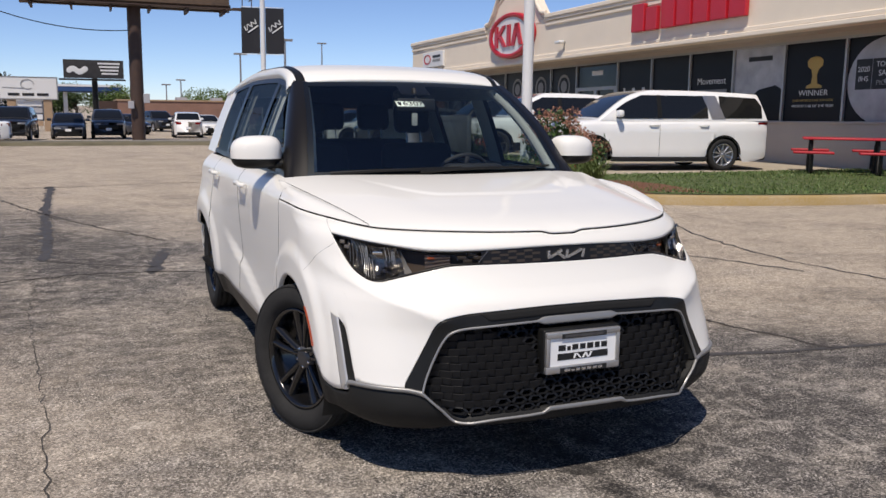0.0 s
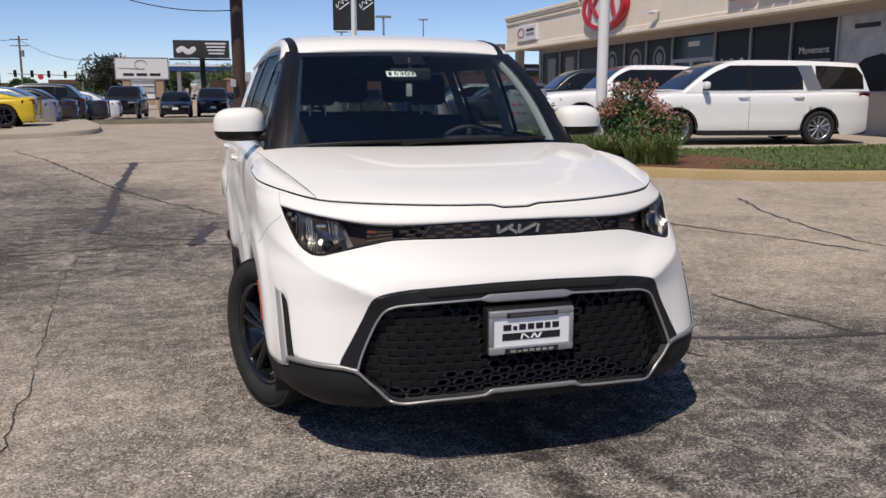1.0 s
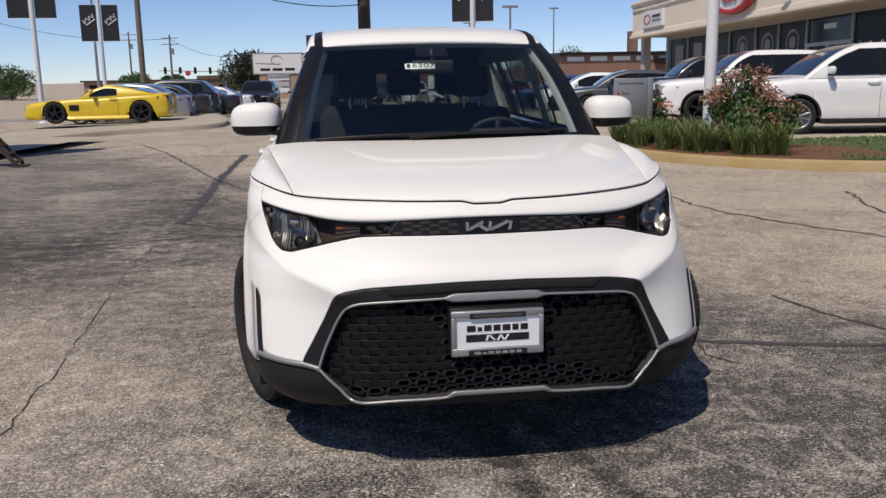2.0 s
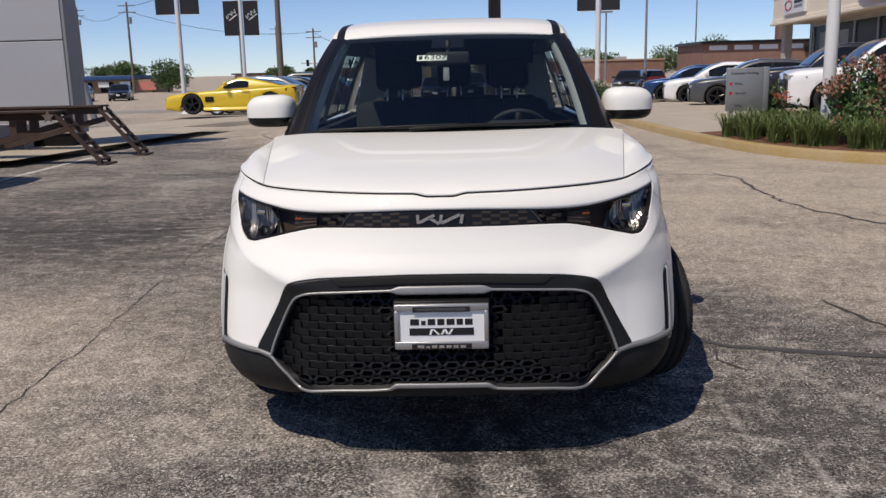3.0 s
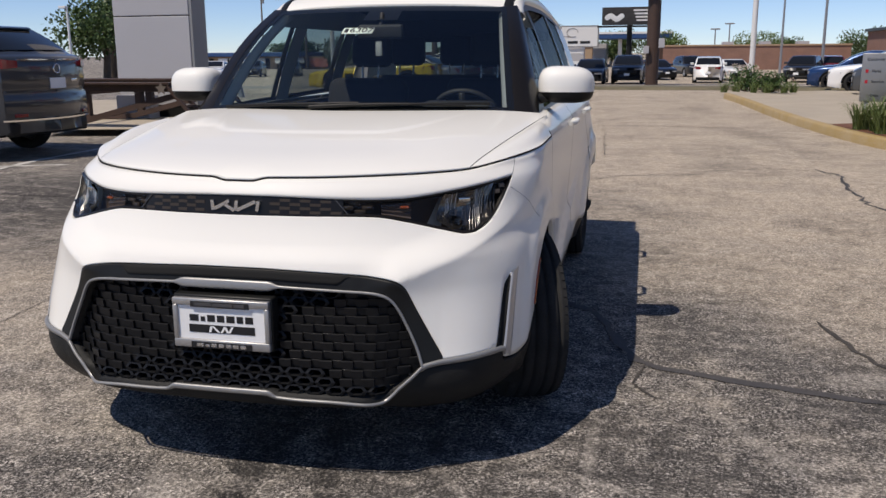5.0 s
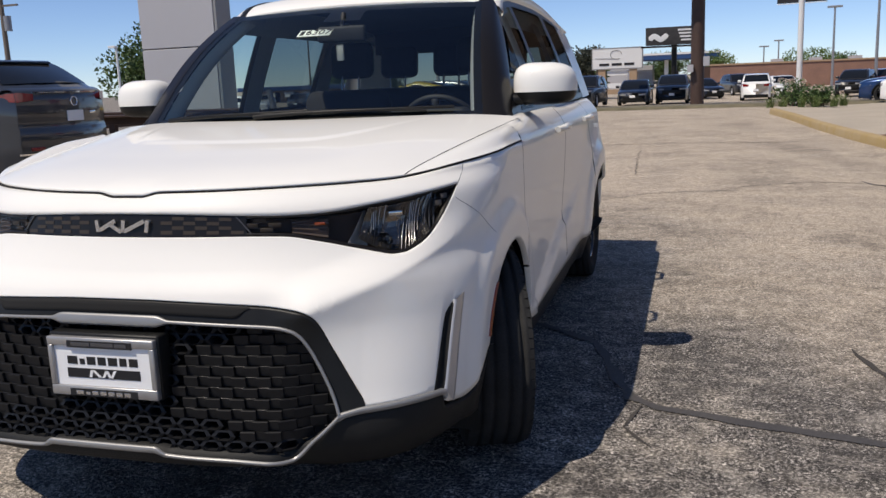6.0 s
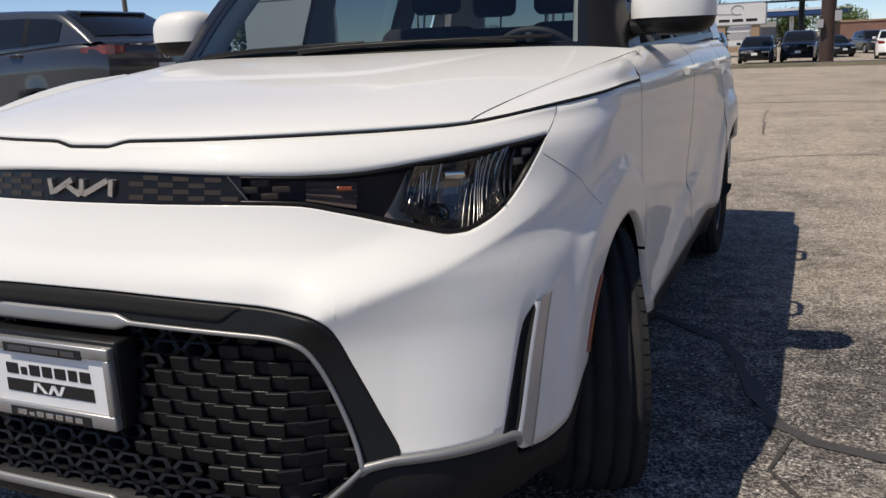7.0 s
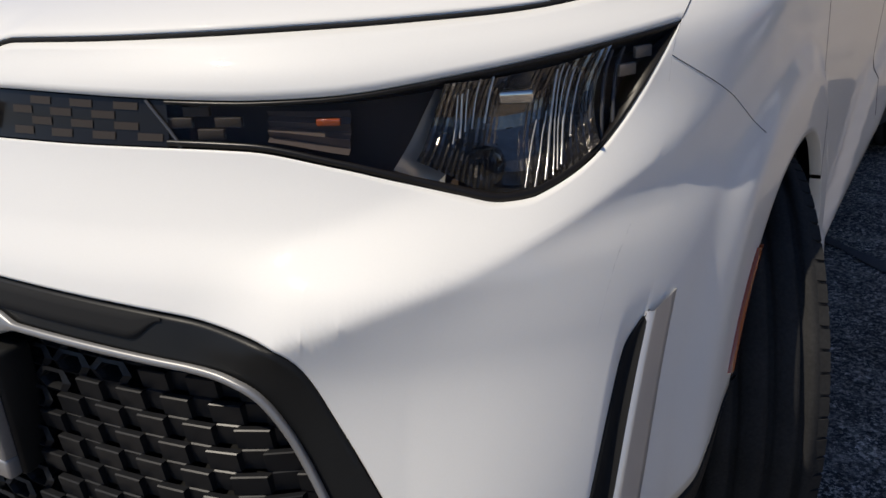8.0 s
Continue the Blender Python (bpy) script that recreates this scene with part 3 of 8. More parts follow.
# grass verge and road beyond the lot
bm = bmesh.new()
sheet(bm, [[(x, y, ground_z(x, y) + h) for y, h in ((33.5, 0.0), (33.7, 0.10), (37.5, 0.12), (37.7, 0.0))] for x in spread(-7, 70, 60)])
tagged(put("verge", bm, surf("dry_verge_turf", (0.115, 0.105, 0.055), 0.95, vary=0.35, scale=1.5, fine=30, dirt=(0.20, 0.17, 0.11), bump=0.4)), "dry grass verge between car park and road", "verge", kind="structure")
ROAD = surf("road_surface", (0.26, 0.24, 0.215), 0.9, vary=0.15, scale=0.5, fine=30)
bm = bmesh.new()
sheet(bm, [[(x, y, ground_z(x, y) + 0.008) for y in spread(38.2, 47, 4)] for x in spread(-150, 150, 80)])
tagged(put("road", bm, ROAD), "pale grey road beyond the verge", "road", kind="structure")
# low kerbed island under the yellow car and along the left
ISLAND = [(-60, 16.0), (-13, 13.6), (-9.7, 12.85), (-8.1, 12.9), (-7.45, 14.0), (-7.8, 18.5), (-6.6, 21.6), (-4.6, 23.5), (-4.4, 26.5), (-5.5, 32)]
line = along(ISLAND, 8)
rows = []
for i, p in enumerate(line):
    d = (line[min(i + 1, len(line) - 1)] - line[max(i - 1, 0)]).normalized()
    inw = Vector((-d.y, d.x))
    rows.append([(p.x + inw.x * k, p.y + inw.y * k, z) for k, z in ((0, -0.2), (0.02, 0.11), (0.05, 0.13), (0.18, 0.13), (6.0 if i < 12 else 2.5, 0.12))])
bm = bmesh.new()
sheet(bm, rows)
tagged(put("island", bm, CONCRETE), "weathered concrete island kerb", "kerb", kind="structure")
# ---- showroom: a glazed front under an overhanging cream fascia ----
ORIGIN, ALONG, OUT = Vector((15.096, 12.002, 0)), Vector((-0.022, 0.9998, 0)).normalized(), Vector((-0.9998, -0.022, 0)).normalized()
FACE = Matrix((ALONG * -1, OUT * -1, Vector((0, 0, 1)))).transposed().to_4x4()
FACE.translation = ORIGIN
# the site falls gently towards the far end
FACE[2][0] = 0.015
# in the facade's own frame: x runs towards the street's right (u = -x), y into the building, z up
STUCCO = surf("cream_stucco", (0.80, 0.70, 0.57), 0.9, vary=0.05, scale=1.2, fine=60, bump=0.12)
# darker grey-beige for plinth, wall head, soffit, pier, floor and roof deck
STUCCO_BASE = surf("grey_beige_stucco", (0.50, 0.44, 0.38), 0.9, vary=0.06, scale=1.5, fine=60, bump=0.1)
MULLION = surf("grey_aluminium_frame", (0.42, 0.42, 0.42), 0.4, metal=0.4)
SHOP_GLASS = surf("dark_showroom_glass", (0.012, 0.013, 0.016), 0.08, spec=0.35)
DARK_FILM = surf("dark_window_graphic", (0.012, 0.012, 0.014), 0.3, spec=0.2)
GREY_FILM = surf("grey_window_graphic", (0.42, 0.42, 0.44), 0.25, vary=0.25, scale=0.5, fine=3)
RED_SIGN = surf("red_sign_face", (0.48, 0.012, 0.022), 0.35, coat=0.3)
GOLD = surf("gold_print", (0.50, 0.33, 0.09), 0.5)
SIGN_WHITE = surf("white_print", (0.72, 0.72, 0.71), 0.5)
SIGN_GREY = surf("grey_print", (0.25, 0.25, 0.25), 0.5)
WALL_U0, WALL_U1 = -14.0, 26.1
SILL, HEAD, SOFFIT, PARAPET, DEEP = 1.22, 3.30, 3.36, 4.84, 1.45


def fbox(u0, u1, out0, out1, z0, z1, bevel=0.0, bm=None):
    bm = bm or bmesh.new()
    return box(bm, -u1, -u0, -out1, -out0, z0, z1, bevel, FACE)


tagged(put("wall_plinth", fbox(WALL_U0, 25.2, -0.30, 0.0, -0.3, SILL), STUCCO_BASE, smooth=False), "grey-beige plinth wall under the shop windows", "wall", kind="structure")
tagged(put("plinth_cap", fbox(WALL_U0, 25.2, -0.1, 0.06, SILL, SILL + 0.05, 0.01), STUCCO_BASE, smooth=False), "thin stone cap along the plinth", "trim", kind="structure")
tagged(put("wall_fascia", fbox(WALL_U0, WALL_U1, DEEP - 0.30, DEEP, SOFFIT + 0.24, PARAPET), STUCCO, smooth=False), "cream stucco fascia wall", "wall", kind="structure")
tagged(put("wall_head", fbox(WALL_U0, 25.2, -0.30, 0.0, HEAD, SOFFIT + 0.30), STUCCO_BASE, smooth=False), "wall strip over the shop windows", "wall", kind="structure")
tagged(put("ledge", fbox(WALL_U0, WALL_U1 + 0.08, DEEP - 0.34, DEEP + 0.10, SOFFIT, SOFFIT + 0.12, 0.02), STUCCO, smooth=False), "projecting cream stucco ledge", "trim", kind="structure")
tagged(put("ledge", fbox(WALL_U0, WALL_U1 + 0.04, DEEP - 0.32, DEEP + 0.05, SOFFIT + 0.122, SOFFIT + 0.242, 0.02), STUCCO, smooth=False), "stepped cream stucco ledge", "trim", kind="structure")
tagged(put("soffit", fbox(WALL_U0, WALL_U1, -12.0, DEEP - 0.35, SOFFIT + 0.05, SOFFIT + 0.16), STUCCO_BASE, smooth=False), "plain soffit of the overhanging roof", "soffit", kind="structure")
tagged(put("wall_side", fbox(25.2, 25.5, -12, 0.0, -0.3, SOFFIT + 0.05), surf("dark_side_glazing", (0.02, 0.02, 0.022), 0.15), smooth=False), "dark glazed side wall under the overhang", "wall", kind="structure")
tagged(put("wall_end", fbox(WALL_U1 - 0.30, WALL_U1 - 0.002, -12, DEEP - 0.302, SOFFIT + 0.17, PARAPET), STUCCO, smooth=False), "cream stucco end wall", "wall", kind="structure")
tagged(put("wall_back", fbox(WALL_U0, WALL_U1, -12.3, -12, -0.3, PARAPET), STUCCO, smooth=False), "plain back wall of the showroom", "wall", kind="structure")
tagged(put("roof_deck", fbox(WALL_U0, WALL_U1 - 0.31, -12, DEEP - 0.31, 4.3, 4.45), STUCCO_BASE, smooth=False), "flat roof behind the parapet", "roof", kind="structure")
tagged(put("shop_floor", fbox(WALL_U0, 25.2, -12, -0.31, 0.02, 0.14), STUCCO_BASE, smooth=False), "showroom floor behind the windows", "floor", kind="structure")
tagged(put("pier", fbox(25.5, 25.9, DEEP - 0.7, DEEP - 0.36, -0.3, SOFFIT + 0.05, 0.01), STUCCO_BASE, smooth=False), "square pier under the roof's far corner", "pier", kind="structure")
for a, b in ((WALL_U0, 13.0), (17.8, WALL_U1)):
    tagged(put("parapet_cap", fbox(a, b, DEEP - 0.34, DEEP + 0.13, PARAPET, PARAPET + 0.15, 0.03), STUCCO, smooth=False), "moulded cream parapet cap", "trim", kind="structure")
    tagged(put("parapet_band", fbox(a, b, DEEP, DEEP + 0.06, PARAPET - 0.26, PARAPET - 0.16, 0.015), STUCCO, smooth=False), "thin moulded band under the parapet", "trim", kind="structure")
    tagged(put("parapet_band", fbox(a, b, DEEP, DEEP + 0.09, PARAPET - 0.10, PARAPET - 0.002, 0.015), STUCCO, smooth=False), "thin moulded band under the parapet", "trim", kind="structure")
# raised shaped gable round the oval sign
bm = bmesh.new()
half_out = [(2.4, PARAPET - 0.1), (2.4, 5.04), (2.05, 5.10), (1.72, 5.45), (1.35, 5.98), (0.75, 6.25), (0.0, 6.32)]
out = [(15.4 - a, z) for a, z in half_out] + [(15.4 + a, z) for a, z in half_out[-2::-1]]
slab(bm, [(-u, z) for u, z in out][::-1], 0.32, FACE @ Matrix.Translation((0, -DEEP - 0.012, 0)))
tagged(put("gable", bm, STUCCO, smooth=False), "shaped cream gable behind the oval sign", "gable", kind="structure")
for r, drop, o in ((0.085, 0.0, 0.06), (0.04, 0.22, 0.02)):
    bm = bmesh.new()
    tube(bm, [FACE @ Vector((-u, -DEEP - o, z - drop)) for u, z in out[1:-1]], r, 8)
    tagged(put("gable_cap", bm, STUCCO), "moulded cap along the gable", "trim", kind="structure")

# shop windows: frames, panes with films
edges = [-8.6, -6.6, -4.6, -2.9, -1.25, 1.18, 3.14, 5.03, 6.90, 8.77, 10.65, 13.25, 15.10, 16.80, 18.93, 20.97, 23.01, 25.06]
for i, (a, b) in enumerate(zip(edges, edges[1:])):
    w = thing("window_%d" % (i + 1), "showroom window with dark film in grey frame", "window", "showroom windows", "structure")
    fr = bmesh.new()
    for d in ((a - 0.03, a + 0.03, -0.10, 0.02, SILL, HEAD), (b - 0.028, b - 0.002 + 0.02, -0.10, 0.012, SILL, HEAD), (a + 0.03, b - 0.03, -0.10, 0.018, SILL, SILL + 0.06), (a + 0.03, b - 0.03, -0.10, 0.018, HEAD - 0.06, HEAD)):
        fbox(*d, bm=fr)
    part("window_frame", fr, MULLION, w, smooth=False)
    film = SHOP_GLASS if i in (0, 1, 2) or a == 10.65 else GREY_FILM if a == 3.14 else DARK_FILM
    part("pane", fbox(a + 0.03, b - 0.03, -0.07, -0.05, SILL + 0.06, HEAD - 0.06), film, w, smooth=False)
    if a == 10.65:
        # entrance: transom bar and door leaves
        part("transom", fbox(a + 0.03, b - 0.03, -0.05, 0.03, 2.34, 2.46), MULLION, w, smooth=False)
        part("door_stile", fbox(11.87, 12.03, -0.05, 0.03, SILL, 2.34), MULLION, w, smooth=False)
        part("door_stile", fbox(10.70, 10.80, -0.05, 0.028, SILL, 2.34), MULLION, w, smooth=False)
        part("door_stile", fbox(13.10, 13.20, -0.05, 0.028, SILL, 2.34), MULLION, w, smooth=False)
        part("number_bar", fbox(11.6, 12.3, -0.048, -0.040, 2.86, 3.02), SIGN_WHITE, w, smooth=False)


def ftext(text, u, z, size, material, out=-0.040, stretch=1.0, parent=None, name="window_text"):
    m = FACE @ Matrix.Translation((-u, -out, z)) @ Matrix.Diagonal((stretch, 1, 1, 1))
    return lettering(name, text, size, m, material, parent)


g = thing("award_graphic", "gold trophy and award wording on dark film", "sign")
bm = bmesh.new()
lathe(bm, [(-0.40, 0.26), (-0.33, 0.24), (-0.28, 0.10), (-0.05, 0.075), (0.10, 0.12), (0.20, 0.24), (0.33, 0.25), (0.42, 0.16), (0.45, 0.0)], 20, "z")
bmesh.ops.transform(bm, matrix=FACE @ Matrix.Translation((-2.15, 0.045, 2.47)) @ Matrix.Diagonal((1.0, 0.02, 0.92, 1)), verts=bm.verts)
part("trophy", bm, GOLD, g)
ftext("WINNER", 2.16, 1.98, 0.20, SIGN_WHITE, parent=g, stretch=1.2)
ftext("2020 WORLD CAR AWARDS", 2.16, 1.80, 0.085, GOLD, parent=g, stretch=1.2)
ftext("WORLD CAR OF THE YEAR", 2.16, 1.66, 0.095, SIGN_WHITE, parent=g, stretch=1.15)
g = thing("safety_graphic", "pale globe and safety award wording on dark film", "sign")
bm = bmesh.new()
lathe(bm, [(0.0, 1.10), (0.03, 0.8), (0.045, 0.0)], 40, "y", FACE @ Matrix.Translation((-0.02, 0.042, 2.2)) @ Matrix.Rotation(math.pi, 4, "Z") @ Matrix.Diagonal((1.0, 1, 0.92, 1)))
part("globe", bm, GREY_FILM, g)
for a, b in ((0.42, 0.86), (-0.75, 0.40)):
    part("badge", fbox(a, b, -0.006, 0.002, 2.02, 2.72), INK, g, smooth=False)
ftext("2020", 0.64, 2.48, 0.17, SIGN_WHITE, out=0.006, parent=g)
ftext("IIHS", 0.64, 2.26, 0.17, SIGN_WHITE, out=0.006, parent=g)
ftext("TOP", 0.14, 2.58, 0.17, SIGN_WHITE, out=0.006, parent=g)
ftext("SAFETY", -0.08, 2.38, 0.19, SIGN_WHITE, out=0.006, parent=g)
ftext("PICK", 0.10, 2.16, 0.17, SIGN_GREY, out=0.006, parent=g)
g = thing("slogan_graphic", "pale slogan lettering on dark film", "sign")
ftext("Movement", 5.97, 2.42, 0.27, SIGN_WHITE, parent=g, stretch=1.05)
part("text_bar", fbox(5.3, 6.6, -0.045, -0.036, 2.06, 2.18), SIGN_GREY, g, smooth=False)
g = thing("model_graphic", "grey film with a dark car shape and a name bar", "sign")
part("name_bar", fbox(3.62, 4.48, -0.045, -0.036, 2.88, 3.00), INK, g, smooth=False)
bm = bmesh.new()
slab(bm, [(-4.98, 1.30), (-3.20, 1.30), (-3.20, 2.10), (-3.45, 2.22), (-4.05, 2.12), (-4.45, 1.85), (-4.98, 1.72)][::-1], 0.006, FACE @ Matrix.Translation((0, 0.038, 0)))
part("car_shape", bm, DARK_FILM, g, smooth=False)
for u in (14.2, 15.95, 17.9):
    bm = bmesh.new()
    lathe(bm, [(0.0, 0.44), (0.004, 0.44), (0.006, 0.34), (0.0, 0.34)], 28, "y", FACE @ Matrix.Translation((-u, 0.040, 2.55)))
    lathe(bm, [(0.0, 0.22), (0.005, 0.18), (0.005, 0.0)], 20, "y", FACE @ Matrix.Translation((-u, 0.040, 2.55)) @ Matrix.Rotation(math.pi, 4, "Z"))
    tagged(put("window_emblem", bm, SIGN_GREY), "round grey emblem on dark window film", "sign", "window emblems")
for u in (22.0, 24.0):
    bm = bmesh.new()
    slab(bm, [(-u - 0.45, 1.75), (-u + 0.45, 1.75), (-u + 0.45, 2.95), (-u - 0.45, 2.95)], 0.006, FACE @ Matrix.Translation((0, 0.038, 0)))
    tagged(put("window_poster", bm, SIGN_GREY, smooth=False), "pale grey poster on dark window film", "poster", "window posters")
g = thing("window_mark", "pale slanted strokes on dark film", "sign")
for k in range(5):
    u = 10.25 - 0.27 * k
    lean = 0.16 if k % 2 else -0.08
    bm = bmesh.new()
    slab(bm, [(-u, 1.95), (-u + 0.09, 1.95), (-u + 0.09 + lean, 2.36), (-u + lean, 2.36)], 0.006, FACE @ Matrix.Translation((0, 0.038, 0)))
    part("stroke", bm, SIGN_WHITE, g, smooth=False)

# red raised block shapes on the fascia, standing on a rail
for k in range(7):
    u0 = 7.66 - k * 0.695
    s = thing("sign_block", "plain red raised block on cream fascia", "sign", "fascia blocks")
    top = 4.52 if k == 1 else 4.66
    low, o0, o1 = 3.86, DEEP + 0.05, DEEP + 0.20
    bm = fbox(u0 - (0.60 if k != 1 else 0.52), u0, o0, o1, low, top, 0.03)
    part("face", bm, RED_SIGN, s, smooth=False)
    part("stud", fbox(u0 - 0.36, u0 - 0.30, DEEP, o0 + 0.03, 4.22, 4.28), SIGN_GREY, s, smooth=False)
# oval sign: red ring, white field, plain red strokes
sg = thing("oval_sign", "red oval wall sign with white field and red strokes", "sign")
oc = FACE @ Matrix.Translation((-15.45, -DEEP - 0.02, 4.45)) @ Matrix.Rotation(math.pi, 4, "Z")
bm = bmesh.new()
lathe(bm, [(0.0, 0.84), (0.22, 0.84), (0.25, 0.80), (0.25, 0.70), (0.20, 0.67)], 56, "y", oc @ Matrix.Diagonal((2.06, 1, 1, 1)))
part("ring", bm, RED_SIGN, sg)
bm = bmesh.new()
lathe(bm, [(0.205, 0.69), (0.205, 0.0)], 56, "y", oc @ Matrix.Diagonal((2.06, 1, 1, 1)))
part("field", bm, SIGN_WHITE, sg)
for k, (a, b) in enumerate(((-1.00, -1.00), (-0.86, -0.36), (-0.30, -0.72), (0.02, 0.02), (0.36, 0.66), (1.0, 0.68))):
    bm = bmesh.new()
    z0, z1 = (-0.40, 0.40) if k not in (1, 2) else (0.0, 0.40) if k == 1 else (-0.40, 0.03)
    slab(bm, [(a - 0.13, z0), (a + 0.13, z0), (b + 0.13, z1), (b - 0.13, z1)], 0.05, FACE @ Matrix.Translation((-15.45, -DEEP - 0.285, 4.45)))
    part("stroke", bm, RED_SIGN, sg, smooth=False)
pl = thing("wall_plaque", "white plaque with red oval and grey bars", "sign")
part("board", fbox(22.1, 24.5, DEEP + 0.003, DEEP + 0.12, 3.71, 4.40, 0.02), SIGN_WHITE, pl, smooth=False)
bm = bmesh.new()
lathe(bm, [(0.0, 0.22), (0.01, 0.22), (0.01, 0.17), (0.0, 0.17)], 28, "y", FACE @ Matrix.Translation((-23.9, -DEEP - 0.135, 4.08)) @ Matrix.Diagonal((1.9, 1, 1, 1)))
part("ring", bm, RED_SIGN, pl)
for z0 in (4.12, 3.94):
    part("text_bar", fbox(22.35, 23.25, DEEP + 0.125, DEEP + 0.132, z0, z0 + 0.11), INK if z0 > 4.0 else SIGN_GREY, pl, smooth=False)
cm = thing("security_camera", "small white wall camera with a cable", "camera")
part("housing", fbox(11.62, 11.98, DEEP + 0.10, DEEP + 0.28, 3.88, 3.97, 0.02), SIGN_WHITE, cm)
part("bracket", fbox(11.70, 11.76, DEEP, DEEP + 0.12, 3.90, 3.94), SIGN_GREY, cm, smooth=False)
bm = bmesh.new()
tube(bm, [FACE @ Vector((-11.75, -DEEP - 0.015, z)) for z in (3.90, 3.75, 3.58)], 0.012, 6)
part("cable", bm, SIGN_GREY, cm)

# picnic table with benches: red tops on dark bent tube legs
RED_TOP = surf("red_coated_mesh", (0.42, 0.02, 0.03), 0.45, vary=0.15, scale=5, fine=160, bump=0.2)
tb = thing("picnic_table", "red-topped metal picnic table with benches on dark legs", "table", at=Matrix.Translation((13.45, 11.45, TOP)) @ Matrix.Rotation(radians(-42), 4, "Z"))
for nm, x0, x1, y0, y1, z in (("tabletop", -0.88, 0.88, -0.38, 0.38, 0.78), ("bench", -1.08, -0.28, -0.95, -0.60, 0.50), ("bench", 0.20, 1.08, -0.95, -0.60, 0.50), ("bench", -1.08, -0.28, 0.60, 0.95, 0.50), ("bench", 0.20, 1.08, 0.60, 0.95, 0.50)):
    part(nm, boxes((x0, x1, y0, y1, z - 0.05, z), bevel=0.015), RED_TOP, tb)
for x in (-0.70, 0.62):
    for sgn in (-1, 1):
        bm = bmesh.new()
        tube(bm, [(x, sgn * 0.1, 0.74), (x, sgn * 0.22, 0.74), (x, sgn * 0.30, 0.6), (x, sgn * 0.33, 0.03), (x, sgn * 0.80, 0.03), (x, sgn * 0.86, 0.10), (x, sgn * 0.82, 0.44)], 0.030, 8)
        part("leg", bm, SATIN_BLACK, tb)
    bm = bmesh.new()
    tube(bm, [(x, 0, 0.0), (x, 0, 0.74)], 0.05, 8)
    part("post", bm, SATIN_BLACK, tb)
# ---- the white hatchback ----
SHUT = [(0, 0.950), (0.030, 0.950), (0.066, 0.960), (0.17, 0.961), (0.33, 0.963), (0.45, 0.964), (0.565, 0.967), (0.735, 0.989), (0.90, 1.003), (1.0, 1.009), (1.2, 1.012)]
STRIP_TOP = [(0, 0.907), (0.09, 0.905), (0.31, 0.893), (0.40, 0.895), (0.51, 0.909), (0.60, 0.920), (0.737, 0.936)]
STRIP_LOW = [(0, 0.843), (0.09, 0.843), (0.31, 0.837), (0.396, 0.817), (0.458, 0.799), (0.52, 0.782), (0.555, 0.774), (0.59, 0.776), (0.65, 0.806), (0.70, 0.860), (0.728, 0.906), (0.737, 0.932)]
LIP = [(0, 0.690), (0.07, 0.689), (0.25, 0.676), (0.335, 0.664), (0.364, 0.653), (0.388, 0.628), (0.424, 0.556), (0.47, 0.475), (0.515, 0.412)]
HEX_TOP = [(0, 0.636), (0.09, 0.634), (0.28, 0.620), (0.32, 0.614), (0.345, 0.597), (0.37, 0.552), (0.40, 0.482), (0.440, 0.386)]
HEX_LOW = [(0, 0.312), (0.060, 0.312), (0.078, 0.300), (0.2, 0.292), (0.31, 0.281), (0.34, 0.287), (0.39, 0.333), (0.440, 0.384)]
TRIM_TOP = [(0.440, 0.392), (0.515, 0.402), (0.785, 0.408), (0.818, 0.402), (0.830, 0.372), (0.872, 0.362), (0.950, 0.353), (0.985, 0.372), (0.998, 0.40), (1.02, 0.45), (1.3, 0.45)]
SILL_TOP = [(0.9, 0.43), (1.0, 0.44), (1.03, 0.44), (1.2, 0.33), (2.0, 0.33), (3.0, 0.40)]


def vane_s(z):
    return mix(0.814, 0.821, min(1.1, max(-0.1, (z - 0.413) / 0.227)))


def dent(s, z):
    """The scoop beside the upright vane in the bumper's corner, and the soft recess under the lip."""
    k = s - vane_s(z)
    d = 0.0
    if -0.05 < k < 0.0:
        d += 0.010 * ease(-0.05, -0.01, k) * ease(0.645, 0.58, z) * ease(0.395, 0.425, z)
    if s > 0.60:
        # crisp round flares over both wheels
        y = shell(s, z)[1]
        for yw in (FRONT_AXLE, REAR_AXLE):
            r = math.hypot(y - yw, z - HUB)
            d -= 0.014 * ease(0.528, 0.452, r) * ease(0.80, 1.02, s)
    return d


def skin(s, z, d=0.0, side=1):
    p = Vector(shell(s, z))
    e = 1e-3
    a = Vector(shell(s + e, z)) - Vector(shell(max(s - e, 0), z))
    b = Vector(shell(s, z + e)) - Vector(shell(s, z - e))
    n = a.cross(b)
    n = n.normalized() if n.length > 1e-12 else Vector((0, -1, 0))
    p += n * (d - dent(s, z))
    if s < 1e-6:
        p.x = 0
    return (p.x * side, p.y, p.z)


def arch(s, least, radius=0.372):
    """The height at which the skin begins over a wheel."""
    z = least
    for yw in (FRONT_AXLE, REAR_AXLE):
        zz = HUB + radius
        for _ in range(12):
            k = radius**2 - (shell(s, zz)[1] - yw) ** 2
            zz = HUB + math.sqrt(k) if k > 0 else least
        z = max(z, zz)
    return z


def columns(a, b, n, extra=()):
    return sorted(set([round(v, 5) for v in spread(a, b, n)] + [e for e in extra if a < e < b]))


